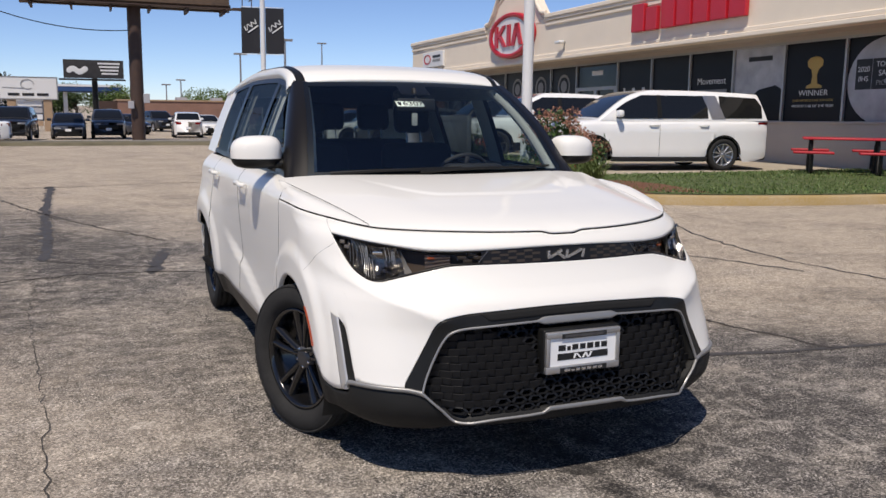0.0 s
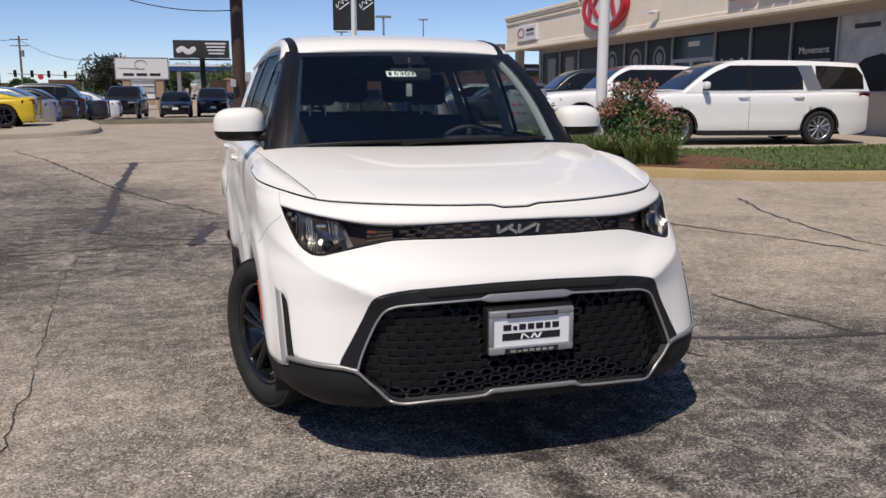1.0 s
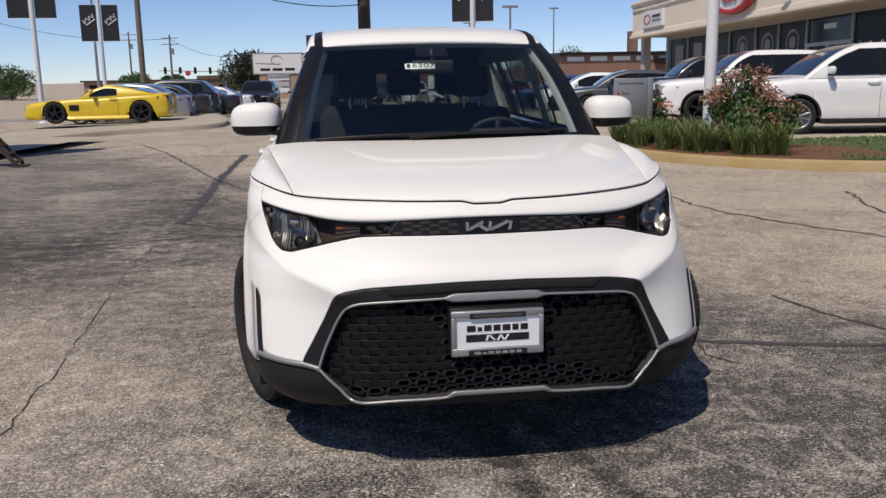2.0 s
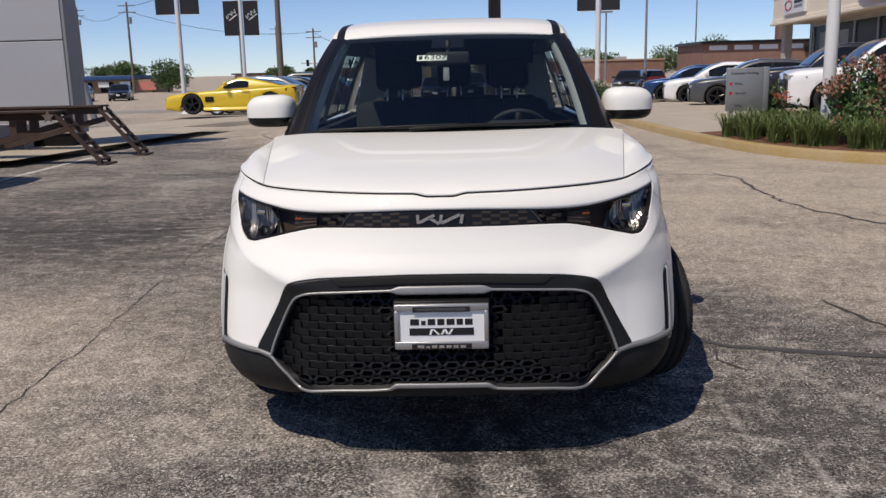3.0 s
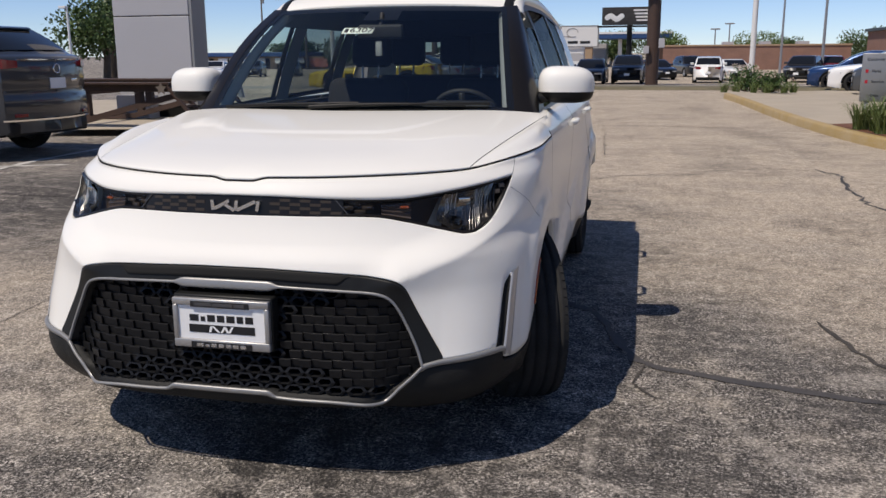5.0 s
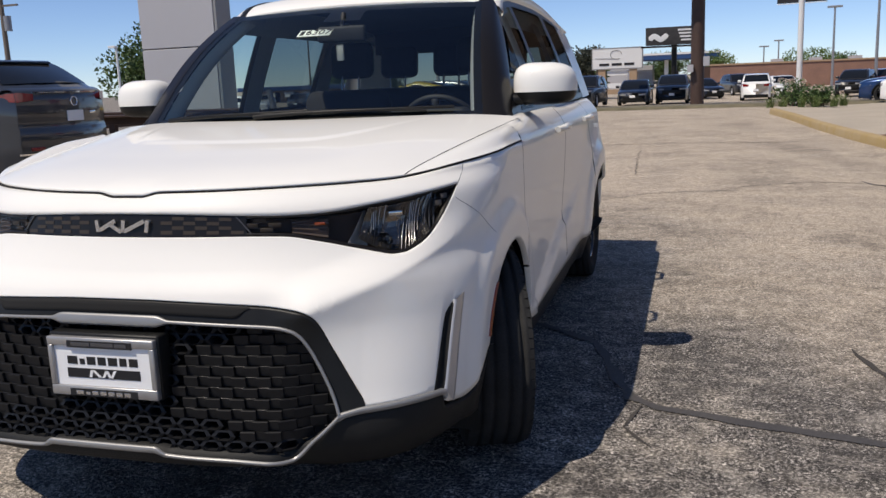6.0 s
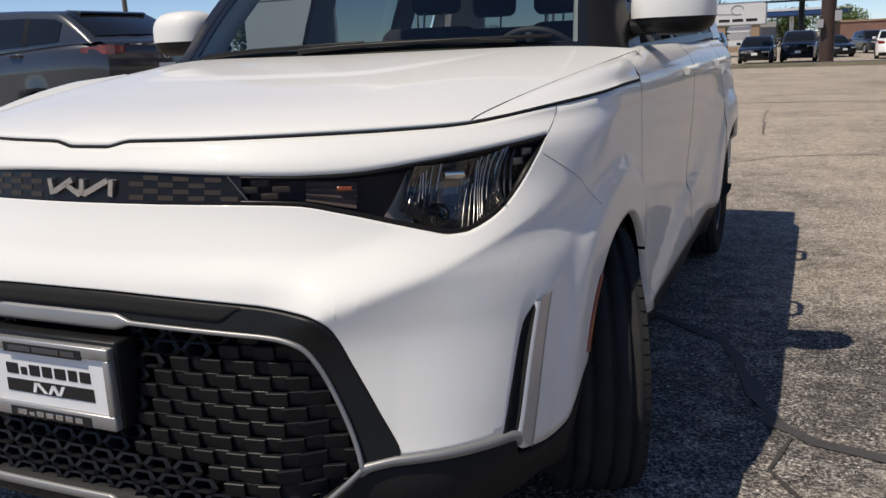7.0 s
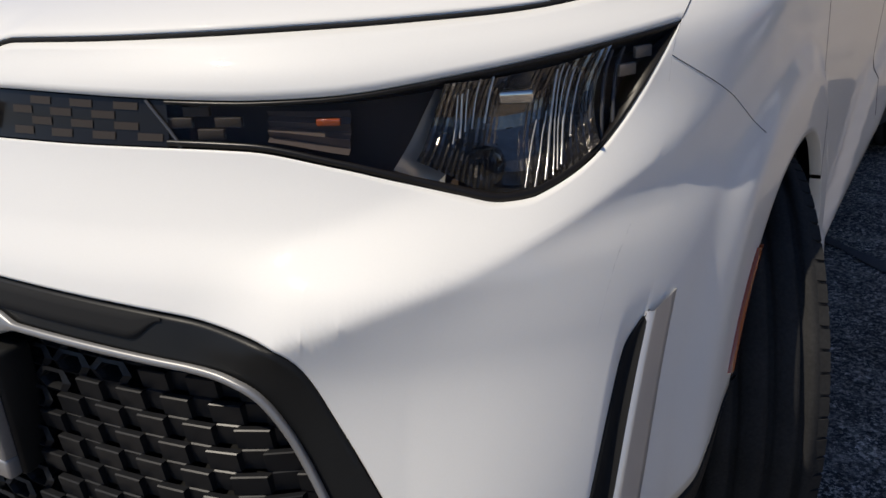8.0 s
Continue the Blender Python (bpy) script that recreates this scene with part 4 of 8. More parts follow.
def panel(bm, ss, lo, hi, n, d=0.0, sides=(1, -1), lip_lo=0.0, lip_hi=0.0):
    """A piece of skin between two height curves, with edges that turn inwards."""
    for side in sides:
        rows = []
        for s in ss:
            a, b = lo(s), hi(s)
            row = [skin(s, mix(a, b, i / n), d, side) for i in range(n + 1)]
            if lip_lo:
                row.insert(0, skin(s, a, d - lip_lo, side))
            if lip_hi:
                row.append(skin(s, b, d - lip_hi, side))
            rows.append(row)
        sheet(bm, rows, flip=side > 0)
    bmesh.ops.remove_doubles(bm, verts=bm.verts, dist=1e-5)
    return bm


def K(knots, add=0.0):
    return lambda s: curve(knots, s) + add


def s_at(y, z, low=0.6, high=2.2):
    for _ in range(40):
        m = (low + high) / 2
        if shell(m, z)[1] < y:
            low = m
        else:
            high = m
    return low


hatch = thing("hatchback", "white boxy hatchback with black grille, parked with its front wheels turned", "car", at=Matrix.Rotation(radians(1.2), 4, "Z"))
GAP = 0.0036
fine = [0.030, 0.066, 0.09, 0.31, 0.335, 0.364, 0.388, 0.424, 0.515]

# bonnet surround above the lamps, bumper cover, wings
ss = columns(0, 0.737, 90, fine)
part("front_panel", panel(bmesh.new(), ss, K(STRIP_TOP), K(SHUT, -GAP), 6, lip_lo=0.012, lip_hi=0.015), WHITE, hatch)
ss = columns(0, 0.737, 110, fine)
part("bumper_cover", panel(bmesh.new(), ss, lambda s: curve(LIP, s) if s < 0.515 else curve(TRIM_TOP, s), K(STRIP_LOW), 54, lip_lo=0.012, lip_hi=0.012), WHITE, hatch)
DOOR_F, DOOR_M, DOOR_R = 1.215, 2.30, 3.22
HEIGHTS = spread(0.16, 1.16, 50)
SEAM = {y: [(z, s_at(y, z, 0.5, 2.3)) for z in HEIGHTS] for y in (DOOR_F, DOOR_M, DOOR_R)}


def seam(y, z):
    k = min(49.0, max(0.0, (z - 0.16) / 0.02))
    i = min(48, int(k))
    return mix(SEAM[y][i][1], SEAM[y][i + 1][1], k - i)


sf, sm, sr = (seam(y, 0.75) for y in (DOOR_F, DOOR_M, DOOR_R))


def side_panel(s0, s1, cols, low, high, n, side, lip=0.02):
    """Skin between two upright seams, cut out over the wheels."""
    bm = bmesh.new()
    rows = []
    for k in cols:
        at_z = lambda z: mix(s0(z), s1(z), k)
        z_lo = low(at_z(0.40))
        for yw in (FRONT_AXLE, REAR_AXLE):
            zz = HUB + 0.372
            for _ in range(14):
                q = 0.372**2 - (shell(at_z(zz), zz)[1] - yw) ** 2
                zz = HUB + math.sqrt(q) if q > 0 else z_lo
            z_lo = max(z_lo, zz)
        z_hi = high(at_z(1.0))
        row = [skin(at_z(z), z, 0.0, side) for z in spread(z_lo, z_hi, n)]
        row.insert(0, skin(at_z(z_lo), z_lo, -lip, side))
        row.append(skin(at_z(z_hi), z_hi, -0.012, side))
        rows.append(row)
    sheet(bm, rows, flip=side > 0)
    return bm


def door_top(s):
    """The belt crease, falling towards the bonnet."""
    return mix(1.060, 1.095, ease(1.08, 1.23, s))


for side in (1, -1):
    g = 0.0016
    part("front_wing", side_panel(lambda z: 0.737, lambda z: seam(DOOR_F, z) - 0.0006, spread(0, 1, 170), lambda s: curve(TRIM_TOP, s) if s < 1.02 else curve(SILL_TOP, s), lambda s: curve(SHUT, s) - GAP, 34, side), WHITE, hatch)
    for nm, a, b in (("front_door", DOOR_F, DOOR_M), ("rear_door", DOOR_M, DOOR_R), ("rear_quarter", DOOR_R, None)):
        d = part(nm, side_panel(lambda z: seam(a, z) + g, (lambda z: seam(b, z) - g) if b else (lambda z: 3.0), spread(0, 1, 80 if b else 150), K(SILL_TOP), door_top, 28, side), WHITE, hatch)
        if "door" in nm:
            # pull handle
            y = mix(a, b, 0.83)
            bm = bmesh.new()
            hx = shell(s_at(y, 1.0), 1.0)[0]
            tube(bm, [(side * (hx + (0.036 if 0.1 < k < 0.9 else 0.012)), y - 0.11 + 0.22 * k, 1.0 + 0.012 * math.sin(k * 3.14)) for k in spread(0, 1, 12)], 0.013, 8)
            part("handle", bm, WHITE, d)
    # lower cladding
    cl = columns(1.03, 3.0, 150)
    part("sill_cladding", panel(bmesh.new(), cl, lambda s: arch(s, 0.20, 0.372) if arch(s, 0.20) < curve(SILL_TOP, s) else curve(SILL_TOP, s) - 0.001, K(SILL_TOP), 5, d=-0.004, sides=(side,), lip_lo=0.05), SATIN_BLACK, hatch)

# near-black liner as painted shade behind every gap, and wheel housings
bm = bmesh.new()
panel(bm, columns(0, 0.92, 60), lambda s: curve(LIP, s) + 0.005 if s < 0.515 else 0.30, lambda s: curve(SHUT, s) - 0.006, 12, d=-0.060)
panel(bm, columns(0, seam(DOOR_F, 1.02), 80), lambda s: curve(SHUT, s) - 0.030, lambda s: curve(SHUT, s) + 0.006, 3, d=-0.014)
panel(bm, columns(sf - 0.010, 3.0, 120), lambda s: arch(s, 0.40, 0.47), lambda s: door_top(s) - 0.012, 12, d=-0.026)
part("inner_structure", bm, DARK, hatch)
for side in (1, -1):
    for yw in (FRONT_AXLE, REAR_AXLE):
        bm = bmesh.new()
        rows = []
        for k in range(25):
            a = mix(-0.45, math.pi + 0.45, k / 24)
            rows.append([(side * x, yw + 0.377 * math.cos(a), max(0.15, HUB + 0.377 * math.sin(a))) for x in (0.885, 0.55)])
        vs = sheet(bm, rows)
        bm.faces.new([r[1] for r in vs])
        part("wheel_housing", bm, TEXTURED_BLACK, hatch)

# thin near-black tube added along the bonnet's shut line as the gap's shade
for side in (1, -1):
    bm = bmesh.new()
    tube(bm, [skin(s, curve(SHUT, s), -0.0026, side) for s in columns(0, seam(DOOR_F, 1.02) - 0.004, 120, [0.030, 0.066])], 0.0036, 6)
    part("bonnet_seal", bm, DARK, hatch)

# fine seams between wing, front panel and bumper
for side in (1, -1):
    bm = bmesh.new()
    tube(bm, [skin(0.737, mix(0.936, curve(SHUT, 0.737) - 0.004, v), 0.0001, side) for v in spread(0, 1, 6)], 0.0007, 5)
    part("panel_seam", bm, LAMP_GREY, hatch)
    bm = bmesh.new()
    zs, ze = 0.898, 0.768
    se = s_at(FRONT_AXLE - 0.215, ze, 0.6, 1.5)
    tube(bm, [skin(mix(0.737, se, v), mix(zs, ze, v), 0.0001, side) for v in spread(0, 1, 16)], 0.0006, 5)
    part("panel_seam", bm, LAMP_GREY, hatch)

# dark band across the nose: patterned blind grille between the lamps
LAMP_IN = 0.236
band = part("upper_grille", panel(bmesh.new(), columns(0, LAMP_IN, 60), K(STRIP_LOW, 0.002), K(STRIP_TOP, -0.002), 6, d=-0.005), PIANO, hatch, "gloss black blind grille band")
for row in range(4):
    for k in range(-9, 10):
        c = (k + (row % 2) * 0.5) * 0.066
        if abs(c) > 0.60 or abs(c) < 0.10:
            continue
        bm = bmesh.new()
        rows = []
        for i in range(4):
            x = abs(c) + mix(-0.017, 0.017, i / 3)
            col = []
            for j in (0.13, 0.87):
                v = mix(0.10, 0.92, (row + j) / 4)
                s = 0.0
                for _ in range(6):
                    z = mix(curve(STRIP_LOW, s), curve(STRIP_TOP, s), v)
                    s = math.asin(min(1, (x / curve(WIDE, z)) ** (curve(ROUND, z) / 2))) / (math.pi / 2)
                col.append(skin(s, z, -0.0038, 1 if c > 0 else -1))
            rows.append(col)
        if s > LAMP_IN - 0.005:
            bm.free()
            continue
        sheet(bm, rows, flip=c > 0)
        part("block", bm, GREY_BLOCK, band)
# slanted strokes of the emblem, set proud of the band
strokes = [((-0.080, 0.02), (-0.082, 1)), ((-0.074, 0.18), (-0.022, 0.97)), ((-0.040, 0.66), (-0.006, 0.0)), ((-0.001, 0.0), (0.004, 1)), ((0.003, 0.06), (0.070, 0.96)), ((0.073, 0.0), (0.080, 1))]
bm = bmesh.new()
for (x0, v0), (x1, v1) in strokes:
    p, q = Vector((x0, 0, mix(0.856, 0.889, v0))), Vector((x1, 0, mix(0.856, 0.889, v1)))
    n = Vector(((q - p).z, 0, -(q - p).x)).normalized() * 0.0056
    yy = 0.1395
    slab(bm, [((p - n).x, p.z - n.z), ((p + n).x, p.z + n.z), ((q + n).x, q.z + n.z), ((q - n).x, q.z - n.z)], 0.012, Matrix.Translation((0, yy, 0)))
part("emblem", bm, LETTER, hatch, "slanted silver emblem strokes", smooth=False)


# headlamps: housing, reflector bowls, ribs, marker, lens
def lamp_lo(s):
    return curve(STRIP_LOW, s) + 0.003


def lamp_hi(s):
    return max(curve(STRIP_TOP, s) - 0.002, lamp_lo(s) + 0.0005)


for side in (1, -1):
    cols = columns(LAMP_IN, 0.735, 60)
    lamp = part("headlamp", panel(bmesh.new(), cols, lamp_lo, lamp_hi, 8, d=-0.050, sides=(side,)), LAMP_BLACK, hatch, "clear headlamp with smoked inner part")
    bm = bmesh.new()
    for a, b in ((lamp_lo, lambda s: lamp_lo(s) + 0.006), (lambda s: lamp_hi(s) - 0.004, lamp_hi)):
        panel(bm, cols, a, b, 1, d=-0.001, sides=(side,), lip_lo=0.05, lip_hi=0.05)
    part("bezel", bm, PIANO, lamp)
    part("lens", panel(bmesh.new(), cols, lamp_lo, lamp_hi, 8, d=-0.004, sides=(side,)), LENS, lamp).visible_shadow = False
    # main reflector: a scooped bowl of upright facets
    bm = bmesh.new()
    rows = []
    for i in range(61):
        q = i / 30 - 1
        row = []
        for j in range(11):
            s = mix(0.470 + 0.020 * (j / 10), 0.652, i / 60)
            lo, hi = lamp_lo(s) + 0.006 + 0.014 * (1 - i / 60) ** 2, lamp_hi(s) - 0.007
            facet = (0.0, 0.0030, 0.0008, 0.0038)[i % 4] * ease(0.05, 0.5, abs(q))
            row.append(skin(s, mix(lo, hi, j / 10), -0.050 + 0.026 * ((j / 5 - 1) ** 2) + 0.032 * abs(q) ** 2.2 - facet, side))
        rows.append(row)
    sheet(bm, rows, flip=side > 0)
    part("reflector", bm, REFLECTOR, lamp, smooth=False)
    # curved wing at the reflector's inner end, its bright reflection painted as pale satin
    bm = bmesh.new()
    rows = []
    for i in range(9):
        k = i / 8
        row = []
        for j in range(9):
            v = mix(0.10, 0.93, j / 8)
            s = mix(0.448 + 0.035 * j / 8, 0.500, k)
            row.append(skin(s, mix(lamp_lo(s), lamp_hi(s), v), -0.014 - 0.030 * math.sin(k * 1.57), side))
        rows.append(row)
    sheet(bm, rows, flip=side > 0)
    part("reflector_wing", bm, WING_PALE, lamp, "lamp wing in pale satin for its bright reflection")
    bm = bmesh.new()
    for a, b, v in ((0.470, 0.556, 0.50), (0.574, 0.655, 0.62)):
        rows = []
        for s in spread(a, b, 8):
            z = mix(lamp_lo(s), lamp_hi(s), v)
            rows.append([skin(s, z, d, side) for d in (-0.026, -0.030)])
        sheet(bm, rows)
    part("divider", bm, WING_PALE, lamp)
    bm = bmesh.new()
    z = mix(lamp_lo(0.565), lamp_hi(0.565), 0.74)
    c = Vector(skin(0.565, z, -0.022, side))
    box(bm, -0.020, 0.020, -0.006, 0.006, -0.008, 0.008, 0.003, Matrix.Translation(c) @ Matrix.Rotation(side * 0.5, 4, "Z"))
    part("projector", bm, CHROME, lamp)
    # thin bright flutes either side of the projector
    for k, (s0, v0, v1, lean) in enumerate(((0.497, 0.40, 0.95, 0.008), (0.504, 0.45, 0.95, 0.008), (0.512, 0.50, 0.96, 0.007), (0.521, 0.52, 0.96, 0.006), (0.533, 0.56, 0.96, 0.004),
                                            (0.582, 0.10, 0.52, 0.012), (0.590, 0.08, 0.56, 0.012), (0.598, 0.10, 0.90, 0.010), (0.606, 0.10, 0.94, 0.009), (0.613, 0.12, 0.95, 0.008), (0.620, 0.14, 0.95, 0.006), (0.628, 0.30, 0.95, 0.004))):
        bm = bmesh.new()
        pts = []
        for v in spread(v0, v1, 9):
            s = s0 + lean * v + 0.003 * math.sin(3.1 * v + k)
            pts.append(skin(s, mix(lamp_lo(s), lamp_hi(s), v), -0.019 - 0.004 * math.sin(math.pi * v), side))
        tube(bm, pts, 0.0009 + 0.0005 * (k % 3 == 1), 5)
        part("flute", bm, WING_PALE, lamp)
    # round bulb bowl at the bottom
    bm = bmesh.new()
    z = mix(lamp_lo(0.545), lamp_hi(0.545), 0.28)
    c = Vector(skin(0.545, z, -0.030, side))
    lathe(bm, [(-0.010, 0.024), (0.0, 0.021), (0.010, 0.014), (0.014, 0.006), (0.004, 0.006)], 20, "y", Matrix.Translation(c))
    part("bulb_bowl", bm, REFLECTOR, lamp)
    # upright ribs towards the tip
    for k in range(3):
        bm = bmesh.new()
        s = 0.650 + 0.014 * k
        tube(bm, [skin(s, mix(lamp_lo(s) + 0.004, lamp_hi(s) - 0.004, j / 4), -0.022, side) for j in range(5)], 0.003, 6)
        part("rib", bm, LAMP_GREY, lamp)
    for k in range(2):
        bm = bmesh.new()
        s0 = 0.688 + 0.016 * k
        z0 = mix(lamp_lo(s0), lamp_hi(s0), 0.55 + 0.15 * k)
        c = Vector(skin(s0, z0, -0.016, side))
        box(bm, -0.012, 0.012, -0.003, 0.003, -0.007, 0.007, 0.001, Matrix.Translation(c) @ Matrix.Rotation(side * 1.0, 4, "Z"))
        part("block", bm, MARKER_GREY, lamp)
    # inner blocks and turn signal
    for k, (s0, v) in enumerate(((0.262, 0.78), (0.275, 0.28), (0.292, 0.55), (0.245, 0.5))):
        c = Vector(skin(s0, mix(lamp_lo(s0), lamp_hi(s0), v), -0.012, side))
        bm = bmesh.new()
        box(bm, -0.017, 0.017, -0.003, 0.003, -0.006, 0.006, 0.001, Matrix.Translation(c) @ Matrix.Rotation(side * 0.30, 4, "Z"))
        part("block", bm, GREY_BLOCK, lamp)
    bm = bmesh.new()
    rows = []
    for s in spread(0.327, 0.404, 10):
        rows.append([skin(s, mix(lamp_lo(s), lamp_hi(s), v), -0.014 - 0.008 * (j % 2), side) for j, v in enumerate(spread(0.18, 0.80, 6))])
    sheet(bm, rows)
    part("turn_signal", bm, surf("turn_signal_reflector", (0.16, 0.13, 0.12), 0.25, metal=0.5) if side > 0 else bpy.data.materials["turn_signal_reflector"], lamp, "smoked grey reflector", smooth=False)
    bm = bmesh.new()
    c = Vector(skin(0.385, mix(lamp_lo(0.385), lamp_hi(0.385), 0.62), -0.008, side))
    box(bm, -0.014, 0.014, -0.003, 0.003, -0.004, 0.004, 0.001, Matrix.Translation(c) @ Matrix.Rotation(side * 0.35, 4, "Z"))
    part("bulb", bm, AMBER, lamp, "amber bulb")
    # edge between blind grille and lamp
    bm = bmesh.new()
    tube(bm, [skin(mix(0.250, 0.216, v), mix(curve(STRIP_LOW, 0.235), curve(STRIP_TOP, 0.235), v), -0.003, side) for v in spread(0.03, 0.97, 6)], 0.0022, 6)
    part("lamp_edge", bm, LAMP_GREY, lamp)

# lower grille: black surround, silver outline, mesh, plate
ss = columns(0, 0.44, 90, fine)
surround = part("grille_surround", panel(bmesh.new(), ss, lambda s: curve(HEX_TOP, s), lambda s: max(curve(LIP, s) - 0.003, curve(HEX_TOP, s)), 8, d=0.002, lip_lo=0.05, lip_hi=0.012), SATIN_BLACK, hatch, "satin black grille surround")
for side in (1, -1):
    part("surround_foot", panel(bmesh.new(), columns(0.44, 0.514, 20), lambda s: curve(TRIM_TOP, s) - 0.002, lambda s: max(curve(LIP, s) - 0.003, curve(TRIM_TOP, s) - 0.001), 4, d=0.002, sides=(side,)), SATIN_BLACK, hatch)
bm = bmesh.new()
panel(bm, columns(0, 0.250, 50), lambda s: curve(LIP, s) - 0.036 + 0.026 * ease(0.215, 0.250, s), lambda s: curve(LIP, s) - 0.006, 3, d=0.0042, lip_lo=0.004, lip_hi=0.004)
part("intake_slot", bm, DARK, hatch, "gloss black intake slot")


def outline_bar(knots, ss, half, d, side):
    rows = []
    for s in ss:
        z = curve(knots, s)
        e = 1e-3
        dz = (curve(knots, s + e) - curve(knots, max(s - e, 0))) / (e if s < e else 2 * e)
        p0, p1 = Vector(skin(s, z)), Vector(skin(s + e, z + dz * e))
        t = (p1 - p0).normalized()
        n = (Vector(skin(s, z, 0.01)) - p0).normalized()
        u = t.cross(n).normalized()
        h = half(s) if callable(half) else half
        ring = [(-1, -0.6), (-1, 0.5), (-0.6, 1), (0.6, 1), (1, 0.5), (1, -0.6)]
        c = Vector(skin(s, z, d))
        rows.append([tuple(((c + u * a * h + n * b * 0.005).x * side, (c + u * a * h + n * b * 0.005).y, (c + u * a * h + n * b * 0.005).z)) for a, b in ring])
    return rows


bm = bmesh.new()
for side in (1, -1):
    wide_top = lambda s: 0.0046 + 0.011 * ease(0.095, 0.07, s)
    sheet(bm, outline_bar(HEX_TOP, columns(0, 0.439, 90, fine), wide_top, 0.008, side))
    wide_low = lambda s: 0.0046 + 0.004 * ease(0.08, 0.06, s)
    sheet(bm, outline_bar(HEX_LOW, columns(0, 0.439, 90, [0.060, 0.078]), wide_low, 0.008, side))
part("grille_outline", bm, SILVER, hatch, "silver grille outline")

# honeycomb set back inside the opening
def grille_y(x, z=0.45):
    lo, hi = 0.0, 0.7
    for _ in range(22):
        m = (lo + hi) / 2
        if shell(m, z)[0] < abs(x):
            lo = m
        else:
            hi = m
    return shell(lo, z)[1] + 0.026


# near-black sheet behind the mesh, painted as the unlit depth of its holes
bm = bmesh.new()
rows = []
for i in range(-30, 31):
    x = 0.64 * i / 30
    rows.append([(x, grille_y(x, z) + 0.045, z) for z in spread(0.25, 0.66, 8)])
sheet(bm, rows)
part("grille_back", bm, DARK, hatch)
bm, bricks = bmesh.new(), bmesh.new()
PX, PZ = 0.067, 0.0268
for r in range(-1, 14):
    zc = 0.288 + r * PZ
    for k in range(-11, 12):
        xc = (k + 0.5 * (r % 2)) * PX
        s = math.asin(min(1, (abs(xc) / curve(WIDE, 0.45)) ** (curve(ROUND, 0.45) / 2))) / (math.pi / 2)
        if s > 0.44 or zc > curve(HEX_TOP, s) + 0.010 or zc < curve(HEX_LOW, s) - 0.010:
            continue
        # blind outside, open under the plate, along the foot and beside the plate's top
        closed = abs(xc) > 0.20 + 0.05 * (r > 9) and (r > 3 or (r > 1 and abs(xc) > 0.34))
        if closed and r >= 11 and abs(xc) < 0.34:
            closed = False
        y = lambda a, z=zc: grille_y(xc + a * PX, z)
        if closed:
            # a brick proud of the sunk pieces beside it; its top edge hangs over as a bright shelf
            w, top, low = 0.29, 0.50, -0.48
            for (a0, a1, d_top, d_low) in ((-w, w, 0.000, 0.003), (w, 1 - w, 0.009, 0.010)):
                f = [bricks.verts.new((xc + a * PX, y(a) + d, zc + b * PZ)) for a, b, d in ((a0, top - 0.05, d_top), (a1, top - 0.05, d_top), (a1, low, d_low), (a0, low, d_low))]
                g = [bricks.verts.new((xc + a * PX, y(a) + d, zc + b * PZ)) for a, b, d in ((a0, top, d_top + 0.002), (a1, top, d_top + 0.002), (a1, top, d_top + 0.010), (a0, top, d_top + 0.010))]
                bricks.faces.new(f)
                bricks.faces.new((f[1], f[0], g[0], g[1]))
                bricks.faces.new((g[1], g[0], g[3], g[2]))
                if a0 < 0:
                    for i, j, gi in ((0, 3, 0), (1, 2, 1)):
                        q = [bricks.verts.new(f[n].co + Vector((0, 0.018, 0))) for n in (i, j)]
                        bricks.faces.new((f[i], f[j], q[1], q[0]))
                    fl = [bricks.verts.new(f[n].co) for n in (2, 3)] + [bricks.verts.new(f[n].co + Vector((0, 0.014, 0))) for n in (3, 2)]
                    bricks.faces.new(fl)
            continue
        hexa = [(-0.5, 0.0), (-0.30, 0.56), (0.30, 0.56), (0.5, 0.0), (0.30, -0.56), (-0.30, -0.56)]
        rings = []
        for grow, tall, deep in ((1.02, 1.0, 0.002), (0.66, 0.70, 0.0), (0.58, 0.62, 0.006), (0.52, 0.55, 0.042)):
            rings.append([bm.verts.new((xc + a * PX * grow, y(a * grow) + deep + (0.004 if b > 0.1 else 0.0), zc + b * PZ * tall * 1.04)) for a, b in hexa])
        for r0, r1 in zip(rings, rings[1:]):
            for q in range(6):
                w = (q + 1) % 6
                bm.faces.new((r0[q], r0[w], r1[w], r1[q]))
tagged(part("grille_brickwork", bricks, surf("grille_satin_black", (0.0115, 0.0118, 0.0130), 0.34, spec=0.22), hatch, "blind black grille bricks", smooth=False), kind="stuff")
part("grille_mesh", bm, surf("grille_gloss_black", (0.0115, 0.0118, 0.0130), 0.40, spec=0.18), hatch, "gloss black honeycomb mesh", smooth=False)
# plate holder, frame, insert and its printed bars
holder = part("plate_holder", boxes((-0.170, 0.170, 0.006, 0.060, 0.43, 0.606), bevel=0.006), SATIN_BLACK, hatch)
bm = bmesh.new()
for x0, x1, z0, z1 in ((-0.165, 0.165, 0.574, 0.598), (-0.165, 0.165, 0.434, 0.463), (-0.165, -0.149, 0.462, 0.575), (0.149, 0.165, 0.462, 0.575)):
    box(bm, x0, x1, -0.012, 0.008, z0, z1, 0.0035)
plate = part("plate_frame", bm, surf("bright_plate_frame", (0.40, 0.39, 0.38), 0.36, metal=0.6, vary=0.08, scale=30, fine=300), holder, "silver dealer plate frame")
part("plate", boxes((-0.152, 0.152, -0.004, 0.006, 0.446, 0.592)), PLATE_WHITE, plate, "white dealer plate with dark bars", smooth=False)
